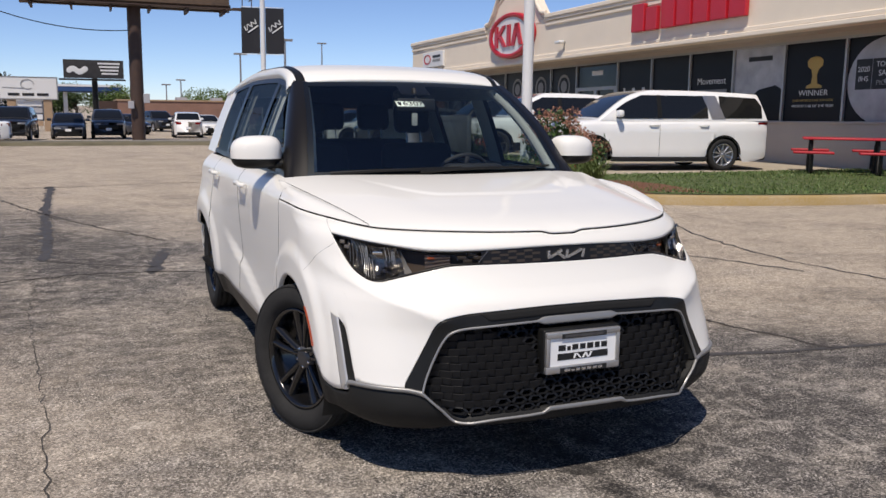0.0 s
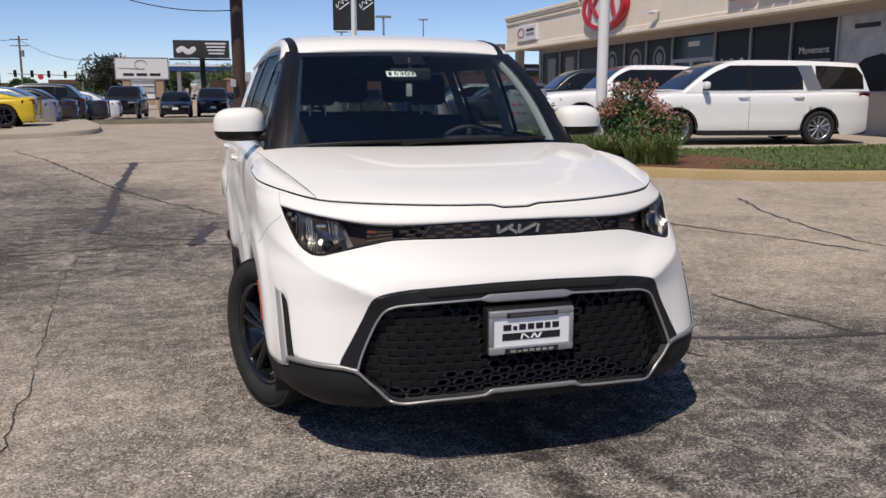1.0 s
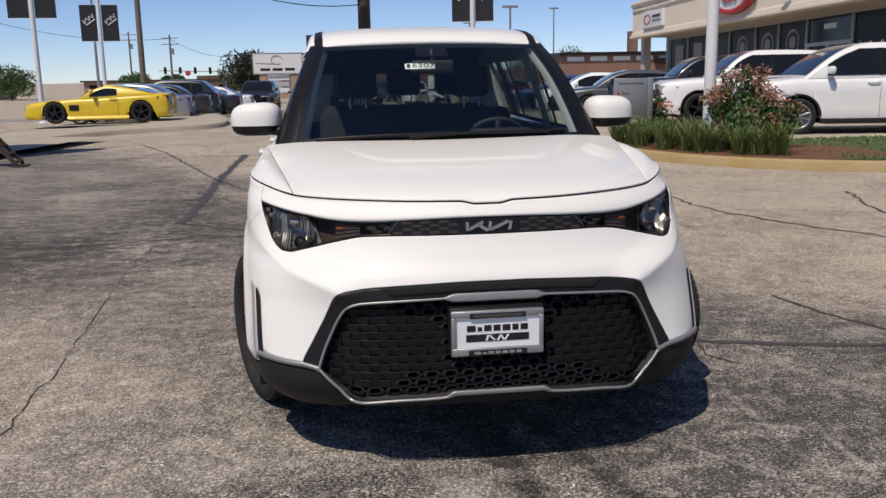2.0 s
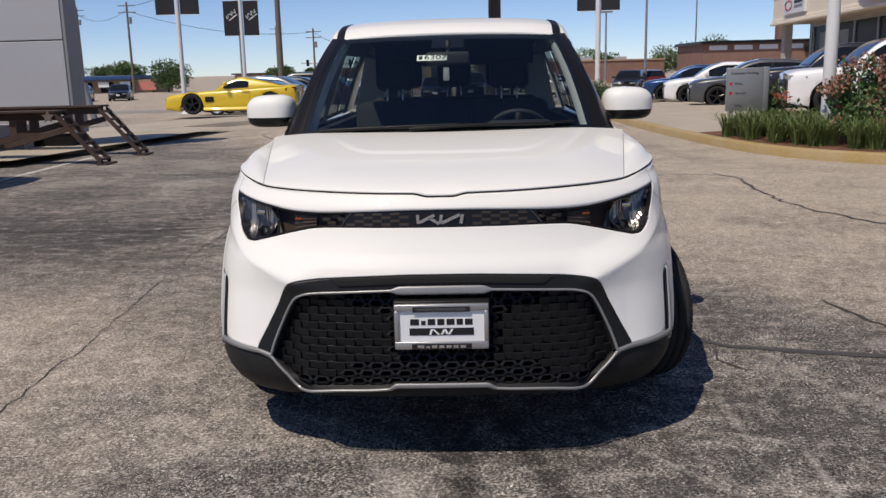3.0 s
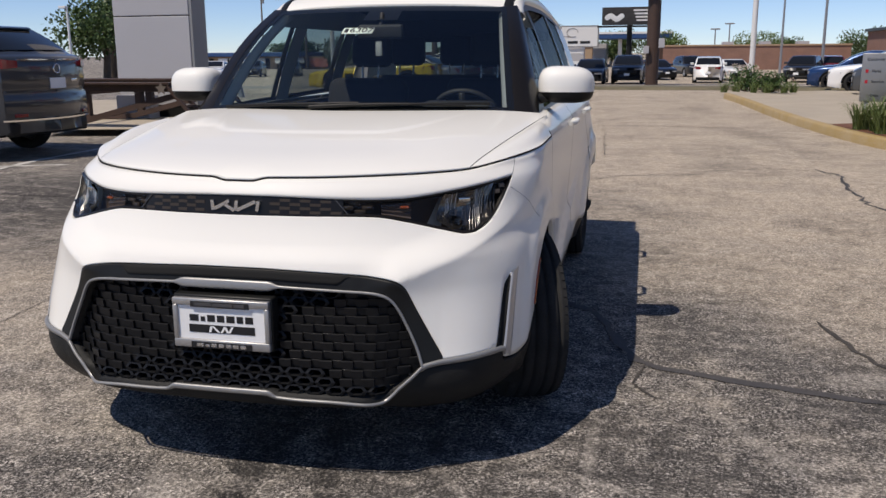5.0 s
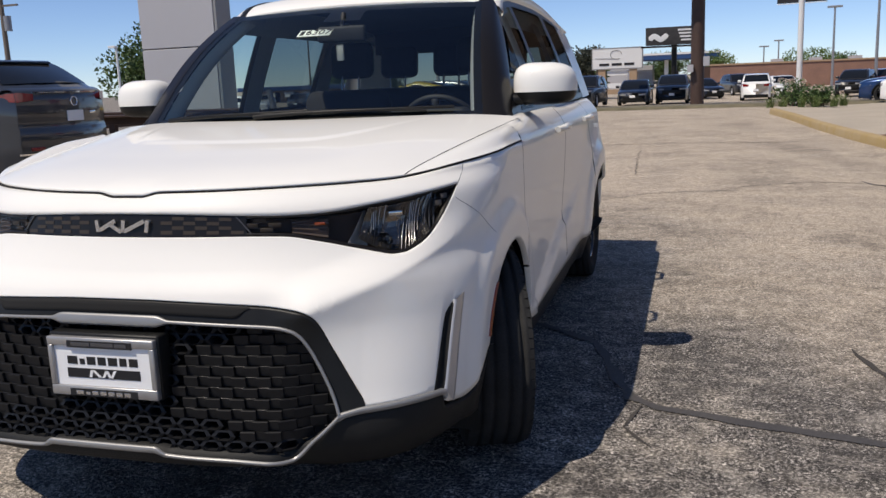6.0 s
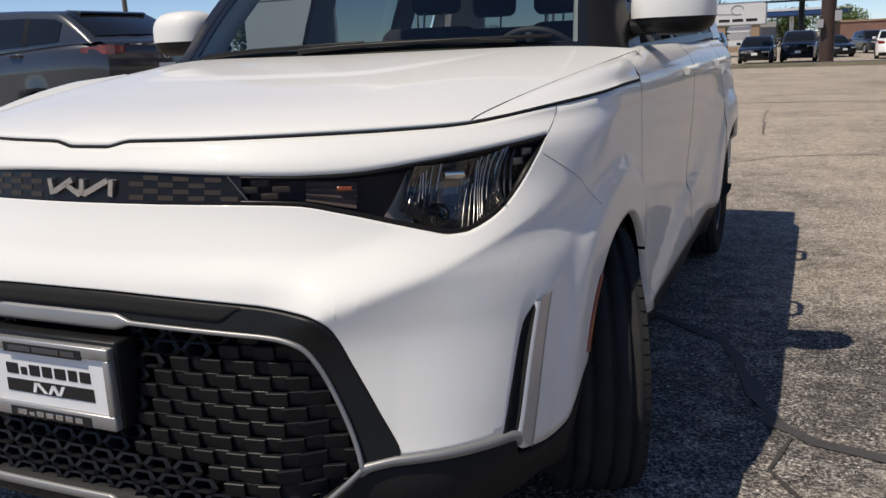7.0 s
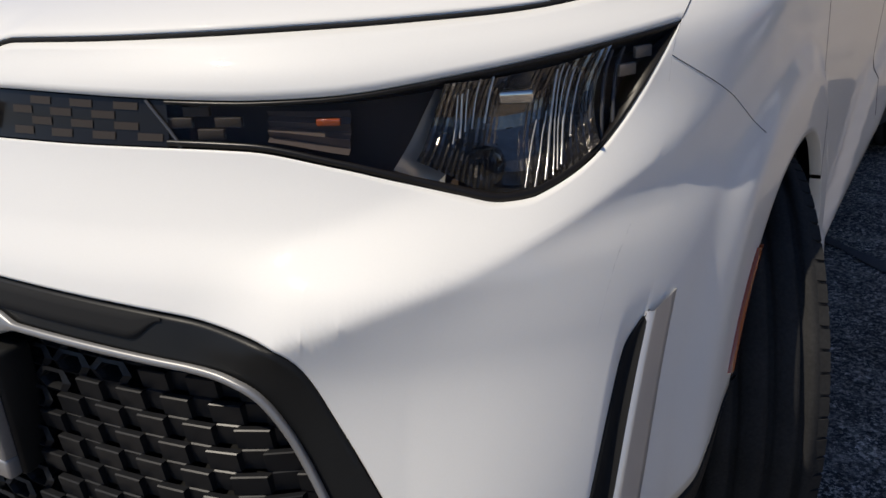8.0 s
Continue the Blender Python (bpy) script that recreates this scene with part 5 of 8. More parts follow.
for x0, x1, z0, z1, y in ((-0.113, 0.113, 0.485, 0.511, -0.0055), (-0.100, 0.100, 0.571, 0.590, -0.0135), (-0.105, 0.105, 0.436, 0.456, -0.0135)):
    part("printed_bar", boxes((x0, x1, y, y + 0.003, z0, z1)), INK, plate, smooth=False)
# rows of plain blocks over the bar and on the frame's dark strips
for y, z0, z1, half_w, mat, ns in ((-0.0055, 0.522, 0.544, 0.113, INK, (1.25, 0.75, 1.1, 1.05, 1.15, 0.95, 1.1)), (-0.0148, 0.5755, 0.5855, 0.088, LAMP_GREY, (4.2, 4.8, 2.6)), (-0.0148, 0.4405, 0.4515, 0.088, LETTER, (1.2, 0.8, 1, 1, 1, 1, 1))):
    unit = 2 * half_w / sum(ns)
    x = -half_w
    for n in ns:
        top = z1 if n > 0.8 else mix(z0, z1, 0.72)
        part("printed_block", boxes((x + unit * 0.10, x + unit * (n - 0.14), y, y + 0.002, z0, top), bevel=0.0006), mat, plate, smooth=False)
        x += unit * n
bm = bmesh.new()
for x0, x1, a, b in ((-0.040, -0.034, 0, 1), (-0.030, -0.010, 1, 0), (0.000, 0.012, 0, 1), (0.012, 0.022, 1, 0), (0.026, 0.038, 0, 1)):
    z0, z1 = mix(0.488, 0.508, a), mix(0.488, 0.508, b)
    slab(bm, [(x0 - 0.004, z0), (x0 + 0.004, z0), (x1 + 0.004, z1), (x1 - 0.004, z1)] if z1 > z0 else [(x1 - 0.004, z1), (x1 + 0.004, z1), (x0 + 0.004, z0), (x0 - 0.004, z0)], 0.002, Matrix.Translation((0, -0.0072, 0)))
part("printed_mark", bm, PLATE_WHITE, plate, smooth=False)

# lower bumper, silver trim that turns up into the vanes
ss = columns(0, 0.44, 60, [0.06, 0.078])
bm = panel(bmesh.new(), ss, lambda s: 0.262 - 0.036 * ease(0.28, 0.44, s), lambda s: curve(HEX_LOW, s) - 0.003, 8, d=0.0, lip_hi=0.04, lip_lo=0.12)


def lower_low(s):
    return arch(s, 0.225 + 0.045 * ease(0.55, 1.0, s), 0.385)


panel(bm, columns(0.44, 1.02, 90), lambda s: min(lower_low(s), curve(TRIM_TOP, s) - 0.013), lambda s: curve(TRIM_TOP, s) - 0.012, 10, d=0.0, lip_hi=0.012, lip_lo=0.10)
part("lower_bumper", bm, TEXTURED_BLACK, hatch, "unpainted black lower bumper")
for side in (1, -1):
    bm = bmesh.new()
    rows = []
    for s in columns(0.436, 0.822, 52):
        top = curve(TRIM_TOP, s) + 0.001
        h = 0.016 + 0.006 * ease(0.46, 0.44, s)
        rows.append([skin(s, top, 0.0, side), skin(s, top, 0.010, side), skin(s, top - h * 0.4, 0.013, side), skin(s, top - h, 0.009, side), skin(s, top - h - 0.002, 0.0, side)])
    sheet(bm, rows, flip=side > 0)
    part("corner_trim", bm, SILVER, hatch, "satin silver bumper trim")
for side in (1, -1):
    bm = bmesh.new()
    rows = []
    for k in spread(0, 1, 30):
        zi, zo = mix(0.402, 0.629, k), mix(0.360, 0.641, k)
        a, b = vane_s(zi), mix(0.874, 0.868, k)
        rows.append([skin(a - 0.004, zi, -0.030, side), skin(a - 0.002, zi, 0.004, side), skin(a + 0.002, zi, 0.008, side)]
                    + [skin(mix(a, b, v), mix(zi, zo, v), 0.009 - 0.005 * v, side) for v in (0.2, 0.5, 0.8)]
                    + [skin(b, zo, 0.004, side), skin(b + 0.003, zo, -0.004, side)])
    sheet(bm, rows, flip=side < 0)
    part("vane", bm, VANE, hatch, "upright satin silver vane")
    bm = bmesh.new()
    rows = []
    for k in spread(0, 1, 30):
        z = mix(0.406, 0.632, k)
        a = vane_s(z)
        w = mix(0.052, 0.024, k) * ease(1.06, 0.86, k)
        rows.append([skin(a - w + w * j / 5, z - 0.010 * (1 - j / 5) * k, 0.0035 if j else -0.004, side) for j in range(6)])
    sheet(bm, rows, flip=side < 0)
    part("air_slot", bm, DARK, hatch, "dark upright air slot")
    # amber reflector on the edge of the wheel opening
    bm = bmesh.new()
    rows = []
    for k in spread(0, 1, 10):
        a = mix(2.27, 2.74, k)
        y, z = FRONT_AXLE + 0.374 * math.cos(a), HUB + 0.374 * math.sin(a)
        s = s_at(y, z, 0.6, 1.5)
        y2 = FRONT_AXLE + 0.394 * math.cos(a)
        rows.append([skin(s, z, -0.004, side), skin(s, z, 0.006, side), skin(s_at(y2, z, 0.6, 1.5), z, 0.006, side), skin(s_at(y2 - 0.003, z, 0.6, 1.5), z, -0.002, side)])
    sheet(bm, rows)
    part("side_marker", bm, AMBER, hatch, "amber side marker")


# bonnet
def shut_point(a, d=0.0):
    s = a * 0.567
    return Vector(skin(s, curve(SHUT, s) + GAP, d))


FLAT_SHUT = [(0, 0.9605)] + SHUT[3:]


def bonnet(a, b):
    s = a * 0.567
    f = Vector(skin(s, curve(FLAT_SHUT, s) + GAP))
    # the notch in the middle of the front edge dies out at once
    f += (shut_point(a) - f) * max(0.0, 1 - b / 0.07) ** 2
    back = Vector((0.795 * a + 0.072 * a**8, 1.285 + 0.135 * a**2.2, 1.105 + 0.004 * a - 0.021 * a**8))
    p = f.lerp(back, b)
    p.x = mix(f.x, back.x, b)
    rise = b**0.62
    p.z = mix(f.z, back.z, mix(b, rise, 0.80 - 0.35 * a**3)) + 0.016 * (1 - a**4) * math.sin(math.pi * min(1, b * 1.0)) ** 0.8
    # a shallow raised panel behind a line that curls back at both ends
    edge = 0.47 + 4.0 * max(0.0, a - 0.36) ** 2
    p.z -= 0.0050 * ease(edge + 0.022, edge - 0.022, b) * ease(0.10, 0.30, b) * ease(0.74, 0.50, a)
    return p


bm = bmesh.new()
for side in (1, -1):
    rows = []
    for a in sorted(set(spread(0, 1, 60) + [0.030 / 0.567, 0.066 / 0.567])):
        row = [Vector(shut_point(a)) + Vector((0, 0.012, -0.012))] + [bonnet(a, b) for b in [0, 0.006, 0.015, 0.03, 0.05] + spread(0.075, 1, 84)]
        rows.append([(p.x * side, p.y, p.z) for p in row])
    sheet(bm, rows, flip=side < 0)
bmesh.ops.remove_doubles(bm, verts=bm.verts, dist=1e-5)
hood = part("bonnet", bm, WHITE, hatch, "white bonnet with a shallow raised panel")
# sloping flanks between crease and shut line
for side in (1, -1):
    bm = bmesh.new()
    rows = []
    for k in spread(0, 1, 50):
        s = mix(0.567, seam(DOOR_F, 1.02), k)
        e = Vector(skin(s, curve(SHUT, s) + GAP))
        # the crease: same travel to the rear along the bonnet's edge
        b = min(1, max(0, (e.y - 0.484) / (1.42 - 0.484)))
        c = bonnet(1, b)
        c = c + Vector((0.0012, 0, -0.002))
        row = []
        for j in range(9):
            v = j / 8
            p = c.lerp(e, v)
            q = Vector(skin(s, mix(1.088, curve(SHUT, s) + GAP, v)))
            p = p.lerp(q, k**1.5 * max(0.0, math.sin(math.pi * v)) ** 0.6)
            row.append((p.x * side, p.y, p.z))
        rows.append(row)
    sheet(bm, rows, flip=side > 0)
    part("bonnet_flank", bm, WHITE, hood)
    # crease line
    bm = bmesh.new()
    tube(bm, [((bonnet(1, b).x + 0.001) * side, bonnet(1, b).y, bonnet(1, b).z - 0.0012) for b in spread(0.01, 0.86, 30)], 0.0012, 5)
    part("bonnet_seam", bm, surf("seam_grey", (0.05, 0.05, 0.05), 0.6) if side > 0 else bpy.data.materials["seam_grey"], hood)


# glasshouse
def side_x(z):
    t = (z - 1.09) / 0.46
    return 0.822 - 0.135 * t - 0.035 * t * t


def screen(a, b, d=0.0):
    x = a * mix(0.785, 0.640, b)
    y = mix(1.255, 1.945, b) + abs(a) ** 2.2 * mix(0.16, 0.065, b)
    z = mix(1.098, 1.588, b) - 0.012 * a * a
    k = 0.050 * math.sin(math.pi * b) + d
    return (x, y - k * 0.58, z + k * 0.81)


def quad_rows(fn, us, vs):
    return [[fn(u, v) for v in vs] for u in us]


bm = bmesh.new()
sheet(bm, quad_rows(screen, spread(-0.93, 0.93, 30), spread(0.02, 0.985, 20)))
part("windscreen", bm, SCREEN_GLASS, hatch, "clear windscreen").visible_shadow = False
# printed black border of the screen
bm = bmesh.new()
for us, vs in ((spread(-0.93, -0.885, 2), spread(0.0, 1, 20)), (spread(0.885, 0.93, 2), spread(0.0, 1, 20)), (spread(-0.89, 0.89, 30), spread(0.0, 0.05, 2)), (spread(-0.89, 0.89, 30), spread(0.925, 0.99, 2)), (spread(-0.13, 0.13, 8), spread(0.80, 0.94, 4))):
    sheet(bm, quad_rows(lambda u, v: screen(u, v, -0.004), us, vs))
part("screen_border", bm, PIANO, hatch)
roof_z = [(1.94, 1.590), (1.99, 1.624), (2.08, 1.656), (2.4, 1.694), (3.0, 1.698), (3.5, 1.668), (4.0, 1.602)]


def roof(a, y):
    x = a * mix(0.640, 0.615, ease(2, 4, y))
    return (x, y + (1 - ease(1.94, 2.3, y)) * 0.065 * abs(a) ** 2.2, curve(roof_z, y) - 0.020 * a * a - 0.018 * abs(a) ** 8)


bm = bmesh.new()
rows = quad_rows(roof, spread(-0.90, 0.90, 28), [1.946, 1.952, 1.965, 1.985, 2.0, 2.03, 2.06] + spread(2.09, 4.0, 34))
for r in rows:
    r.insert(0, (r[0][0], r[0][1] + 0.01, r[0][2] - 0.016))
sheet(bm, rows)
part("roof", bm, WHITE, hatch, "white roof")
for side in (1, -1):
    # black ditch strip, then the white cant rail
    bm = bmesh.new()
    rows = []
    for y in spread(1.95, 3.95, 40):
        rows.append([(roof(a, y)[0] * side, roof(a, y)[1], roof(a, y)[2] + dz) for a, dz in ((0.90, -0.002), (0.915, 0.006), (0.965, 0.006), (0.975, -0.002))])
    sheet(bm, rows)
    part("roof_ditch", bm, SATIN_BLACK, hatch)
    bm = bmesh.new()
    rows = []
    for y in spread(1.95, 4.0, 44):
        p = Vector(roof(0.972, y))
        zt = p.z - 0.060
        q = Vector((side_x(zt) + 0.004, p.y, zt))
        rows.append([(v[0] * side, v[1], v[2]) for v in (p + Vector((0, 0, 0.002)), p + Vector((0.014, 0, -0.003)), p.lerp(q, 0.45) + Vector((0.020, 0, 0.010)), q + Vector((0.010, 0, 0.014)), q)])
    sheet(bm, rows, flip=side < 0)
    part("cant_rail", bm, WHITE, hatch)
    bm = bmesh.new()
    sheet(bm, [[(v[0] * side, v[1], v[2]) for v in (roof(0.9, y), roof(0.97, y), (side_x(roof(0.97, y)[2] - 0.06), y, roof(0.97, y)[2] - 0.062), (side_x(1.5) - 0.08, y, 1.49))] for y in spread(1.95, 4.0, 20)])
    part("rail_inner", bm, TRIM_GREY, hatch)

    def top_z(y):
        return curve(roof_z, y) - 0.020 - 0.018 - 0.060

    def belt_z(y):
        return 1.085 + 0.016 * (y - 1.4)

    def front_y(z):
        return mix(1.42, 2.005, (z - 1.095) / 0.49)

    def house(y, v, d=0.0):
        lo, hi = belt_z(y), top_z(max(y, 1.96))
        z = mix(lo, hi, v)
        return ((side_x(z) + d) * side, y, z)

    # A pillar, black
    bm = bmesh.new()
    rows = []
    for v in spread(0, 1, 24):
        e = Vector(screen(0.925, v))
        e2 = Vector(screen(1.0, v))
        zz = min(e2.z, 1.556)
        y0 = front_y(zz)
        rows.append([(p[0] * side, p[1], p[2]) for p in (e, e2 + Vector((0.002, -0.004, 0.003)), (side_x(zz) + 0.006, y0 + 0.035, zz), (side_x(zz) + 0.001, y0 + 0.095, zz - 0.005))])
    sheet(bm, rows, flip=side > 0)
    part("front_pillar", bm, PIANO, hatch, "gloss black front pillar")
    bm = bmesh.new()
    sheet(bm, [[(p[0] * side, p[1], p[2]) for p in (Vector(screen(0.895, v)) + Vector((0, 0.012, -0.012)), Vector(screen(0.855, v)) + Vector((0, 0.045, -0.03)), Vector(screen(0.90, v)) + Vector((0.0, 0.13, -0.03)))] for v in spread(0.02, 0.97, 16)])
    part("pillar_trim", bm, TRIM_GREY, hatch, "light grey inner pillar trim")
    # lower corner sail by the mirror
    bm = bmesh.new()
    sheet(bm, [[((side_x(z) + 0.004) * side, y, z) for y in spread(front_y(z) + 0.05, 1.66 + (z - 1.09) * 0.75, 4)] for z in spread(1.085, 1.23, 6)])
    part("sail_panel", bm, PIANO, hatch)
    for nm, ya, yb, mtl in (("front_window", None, 2.30, SIDE_GLASS), ("rear_window", 2.36, 3.16, PRIVACY_GLASS), ("quarter_window", 3.24, 3.66, PRIVACY_GLASS)):
        bm = bmesh.new()
        rows = []
        for k in spread(0, 1, 14):
            row = []
            for v in spread(0.0, 1, 8):
                z_guess = mix(belt_z(2), top_z(2.2), v)
                a = front_y(z_guess) + 0.09 if ya is None else ya
                row.append(house(mix(a, yb, k), v, 0.0))
            rows.append(row)
        sheet(bm, rows)
        part(nm, bm, mtl, hatch).visible_shadow = False
    for nm, ya, yb in (("centre_pillar", 2.295, 2.365), ("rear_pillar", 3.155, 3.245)):
        bm = bmesh.new()
        sheet(bm, quad_rows(lambda y, v: house(y, v, 0.006), spread(ya, yb, 3), spread(0, 1, 8)))
        part(nm, bm, PIANO, hatch, "gloss black pillar")
        bm = bmesh.new()
        sheet(bm, quad_rows(lambda y, v: house(y, v, -0.05), spread(ya - 0.05, yb + 0.05, 3), spread(0, 1, 8)))
        part("pillar_lining", bm, TRIM_GREY, hatch)
    # window surround: black bars at belt and head
    bm = bmesh.new()
    for v0, v1 in ((-0.03, 0.03), (0.955, 1.01)):
        sheet(bm, quad_rows(lambda y, v: house(y, v, 0.006), spread(1.55 if v0 < 0.5 else 2.03, 3.72, 40), [v0, (v0 + v1) / 2, v1]))
    part("window_trim", bm, PIANO, hatch)
    # white rear pillar
    bm = bmesh.new()
    sheet(bm, quad_rows(lambda y, v: house(mix(y, y + 0.05, 1 - v), v, 0.004), spread(3.66, 4.02, 10), spread(-0.05, 1.02, 10)))
    part("tail_pillar", bm, WHITE, hatch)
    bm = bmesh.new()
    rows = []
    for s in spread(s_at(1.40, 1.08, 0.5, 2.0), 2.0, 60):
        zz = door_top(s)
        p = shell(s, zz)
        inner = mix(0.790, side_x(1.09) - 0.01, ease(1.42, 1.6, p[1]))
        rows.append([((p[0] + 0.001) * side, p[1], zz - 0.0005), (side * inner, p[1], 1.088)])
    sheet(bm, rows)
    part("shoulder", bm, WHITE, hatch)

# white corner between bonnet, wing and windscreen foot
for side in (1, -1):
    bm = bmesh.new()
    rows = []
    for y in spread(1.20, 1.62, 24):
        c = bonnet(1, min(1, (y - 0.484) / 0.936))
        x0 = mix(c.x + 0.0015, 0.785, ease(1.40, 1.45, y))
        s = s_at(y, 1.08, 0.5, 2.0)
        zz = door_top(s)
        e = skin(s, zz)
        z0 = mix(c.z - 0.001, 1.100, ease(1.40, 1.46, y))
        rows.append([(x0 * side, y, z0), (mix(x0, e[0], 0.5) * side, y, mix(z0, zz, 0.45)), (e[0] * side, y, zz)])
    sheet(bm, rows, flip=side > 0)
    part("wing_corner", bm, WHITE, hatch)

# roof lining and rear header
bm = bmesh.new()
sheet(bm, [[(x, y, roof(x / 0.64, y)[2] - 0.035) for x in spread(-0.60, 0.60, 10)] for y in spread(2.0, 3.9, 16)])
part("headliner", bm, CABIN, hatch)
part("rear_header", boxes((-0.60, 0.60, 3.84, 3.90, 1.43, 1.585)), CABIN, hatch, smooth=False)

# tailgate with its glass
bm = bmesh.new()
sheet(bm, [[(x, mix(4.06, 3.97, v) - 0.10 * (x / 0.66) ** 2, mix(1.12, 1.53, v)) for x in spread(-0.58, 0.58, 12)] for v in spread(0, 1, 6)])
part("rear_glass", bm, PRIVACY_GLASS, hatch).visible_shadow = False
bm = bmesh.new()
for a, b in ((-0.78, -0.57), (0.57, 0.78)):
    sheet(bm, [[(x * mix(1, 0.86, v), mix(4.06, 3.97, v) - 0.10 * (x / 0.66) ** 2, mix(1.08, 1.55, v)) for x in spread(a, b, 4)] for v in spread(0, 1, 6)])
sheet(bm, [[(x, 3.98 - 0.10 * (x / 0.66) ** 2, z) for x in spread(-0.66, 0.66, 12)] for z in (1.52, 1.56)])
sheet(bm, [[(x, mix(4.06, 4.10, v) - 0.14 * (x / 0.78) ** 2, mix(1.13, 1.0, v)) for x in spread(-0.78, 0.78, 12)] for v in spread(0, 1, 3)])
part("tailgate", bm, WHITE, hatch)

# door mirrors: a rounded white cap over a black base on a short foot
def mirror_shape(bm, wide, deep, tall, p):
    sq = lambda t, q: math.copysign(abs(t) ** q, t)
    for v in bmesh.ops.create_uvsphere(bm, u_segments=32, v_segments=22, radius=1)["verts"]:
        x, y, z = v.co
        # the inner end is blunter and taller than the outer one
        lift = 1.0 - 0.10 * x
        v.co = (sq(x, 0.60) * wide, sq(y, 0.75) * deep - 0.022 * (1 - abs(x)), sq(z, p) * tall * (lift if z > 0 else 1.0))


for side in (1, -1):
    at = Matrix.Translation((0.925 * side, 1.655, 1.196)) @ Matrix.Rotation(side * 0.12, 4, "Z") @ Matrix.Diagonal((side, 1, 1, 1))
    bm = bmesh.new()
    mirror_shape(bm, 0.128, 0.092, 0.094, 0.66)
    bmesh.ops.bisect_plane(bm, geom=bm.verts[:] + bm.edges[:] + bm.faces[:], plane_co=(0, 0, -0.020), plane_no=(0.0, 0, 1), clear_inner=True)
    bmesh.ops.transform(bm, matrix=at, verts=bm.verts)
    if side < 0:
        bmesh.ops.reverse_faces(bm, faces=bm.faces)
    mir = part("door_mirror", bm, WHITE, hatch, "white door mirror cap over a black base")
    bm = bmesh.new()
    mirror_shape(bm, 0.125, 0.089, 0.072, 0.55)
    bmesh.ops.bisect_plane(bm, geom=bm.verts[:] + bm.edges[:] + bm.faces[:], plane_co=(0, 0, -0.012), plane_no=(0, 0, 1), clear_outer=True)
    bmesh.ops.transform(bm, matrix=at, verts=bm.verts)
    rows = []
    for k in spread(0, 1, 6):
        x = mix(0.76, 0.90, k)
        rows.append([(side * x, 1.635 + a * mix(0.075, 0.055, k), 1.146 + 0.006 * k + b * mix(0.034, 0.022, k)) for a, b in ((-1, 0), (-0.7, 0.8), (0.7, 0.8), (1, 0), (0.7, -0.8), (-0.7, -0.8))])
    sheet(bm, rows, closed=True)
    part("mirror_base", bm, SATIN_BLACK, mir, "black mirror foot")
    bm = bmesh.new()
    box(bm, -0.100, 0.100, 0.070, 0.076, -0.050, 0.062, 0.0, at)
    part("mirror_glass", bm, CHROME, mir, smooth=False)

# wipers
for x0, x1, b0, b1 in ((-0.62, -0.05, 0.022, 0.040), (-0.18, 0.52, 0.022, 0.046)):
    bm = bmesh.new()
    tube(bm, [Vector(screen(mix(x0, x1, k) / 0.78, mix(b0, b1, math.sin(k * 2.4)), 0.012)) for k in spread(0, 1, 14)], lambda k: 0.010 - 0.004 * k, 6)
    tube(bm, [Vector(screen(mix(x0 + 0.05, x1 + 0.1, k) / 0.78, mix(b0 + 0.008, b1 + 0.008, k), 0.014)) for k in spread(0, 1, 14)], 0.0065, 6)
    part("wiper", bm, SATIN_BLACK, hatch)
bm = bmesh.new()
sheet(bm, [[(x, 1.262 + 0.14 * abs(x / 0.8) ** 2.2, 1.09), (x, 1.30 + 0.14 * abs(x / 0.8) ** 2.2, 1.10)] for x in spread(-0.78, 0.78, 20)])
part("scuttle", bm, SATIN_BLACK, hatch)


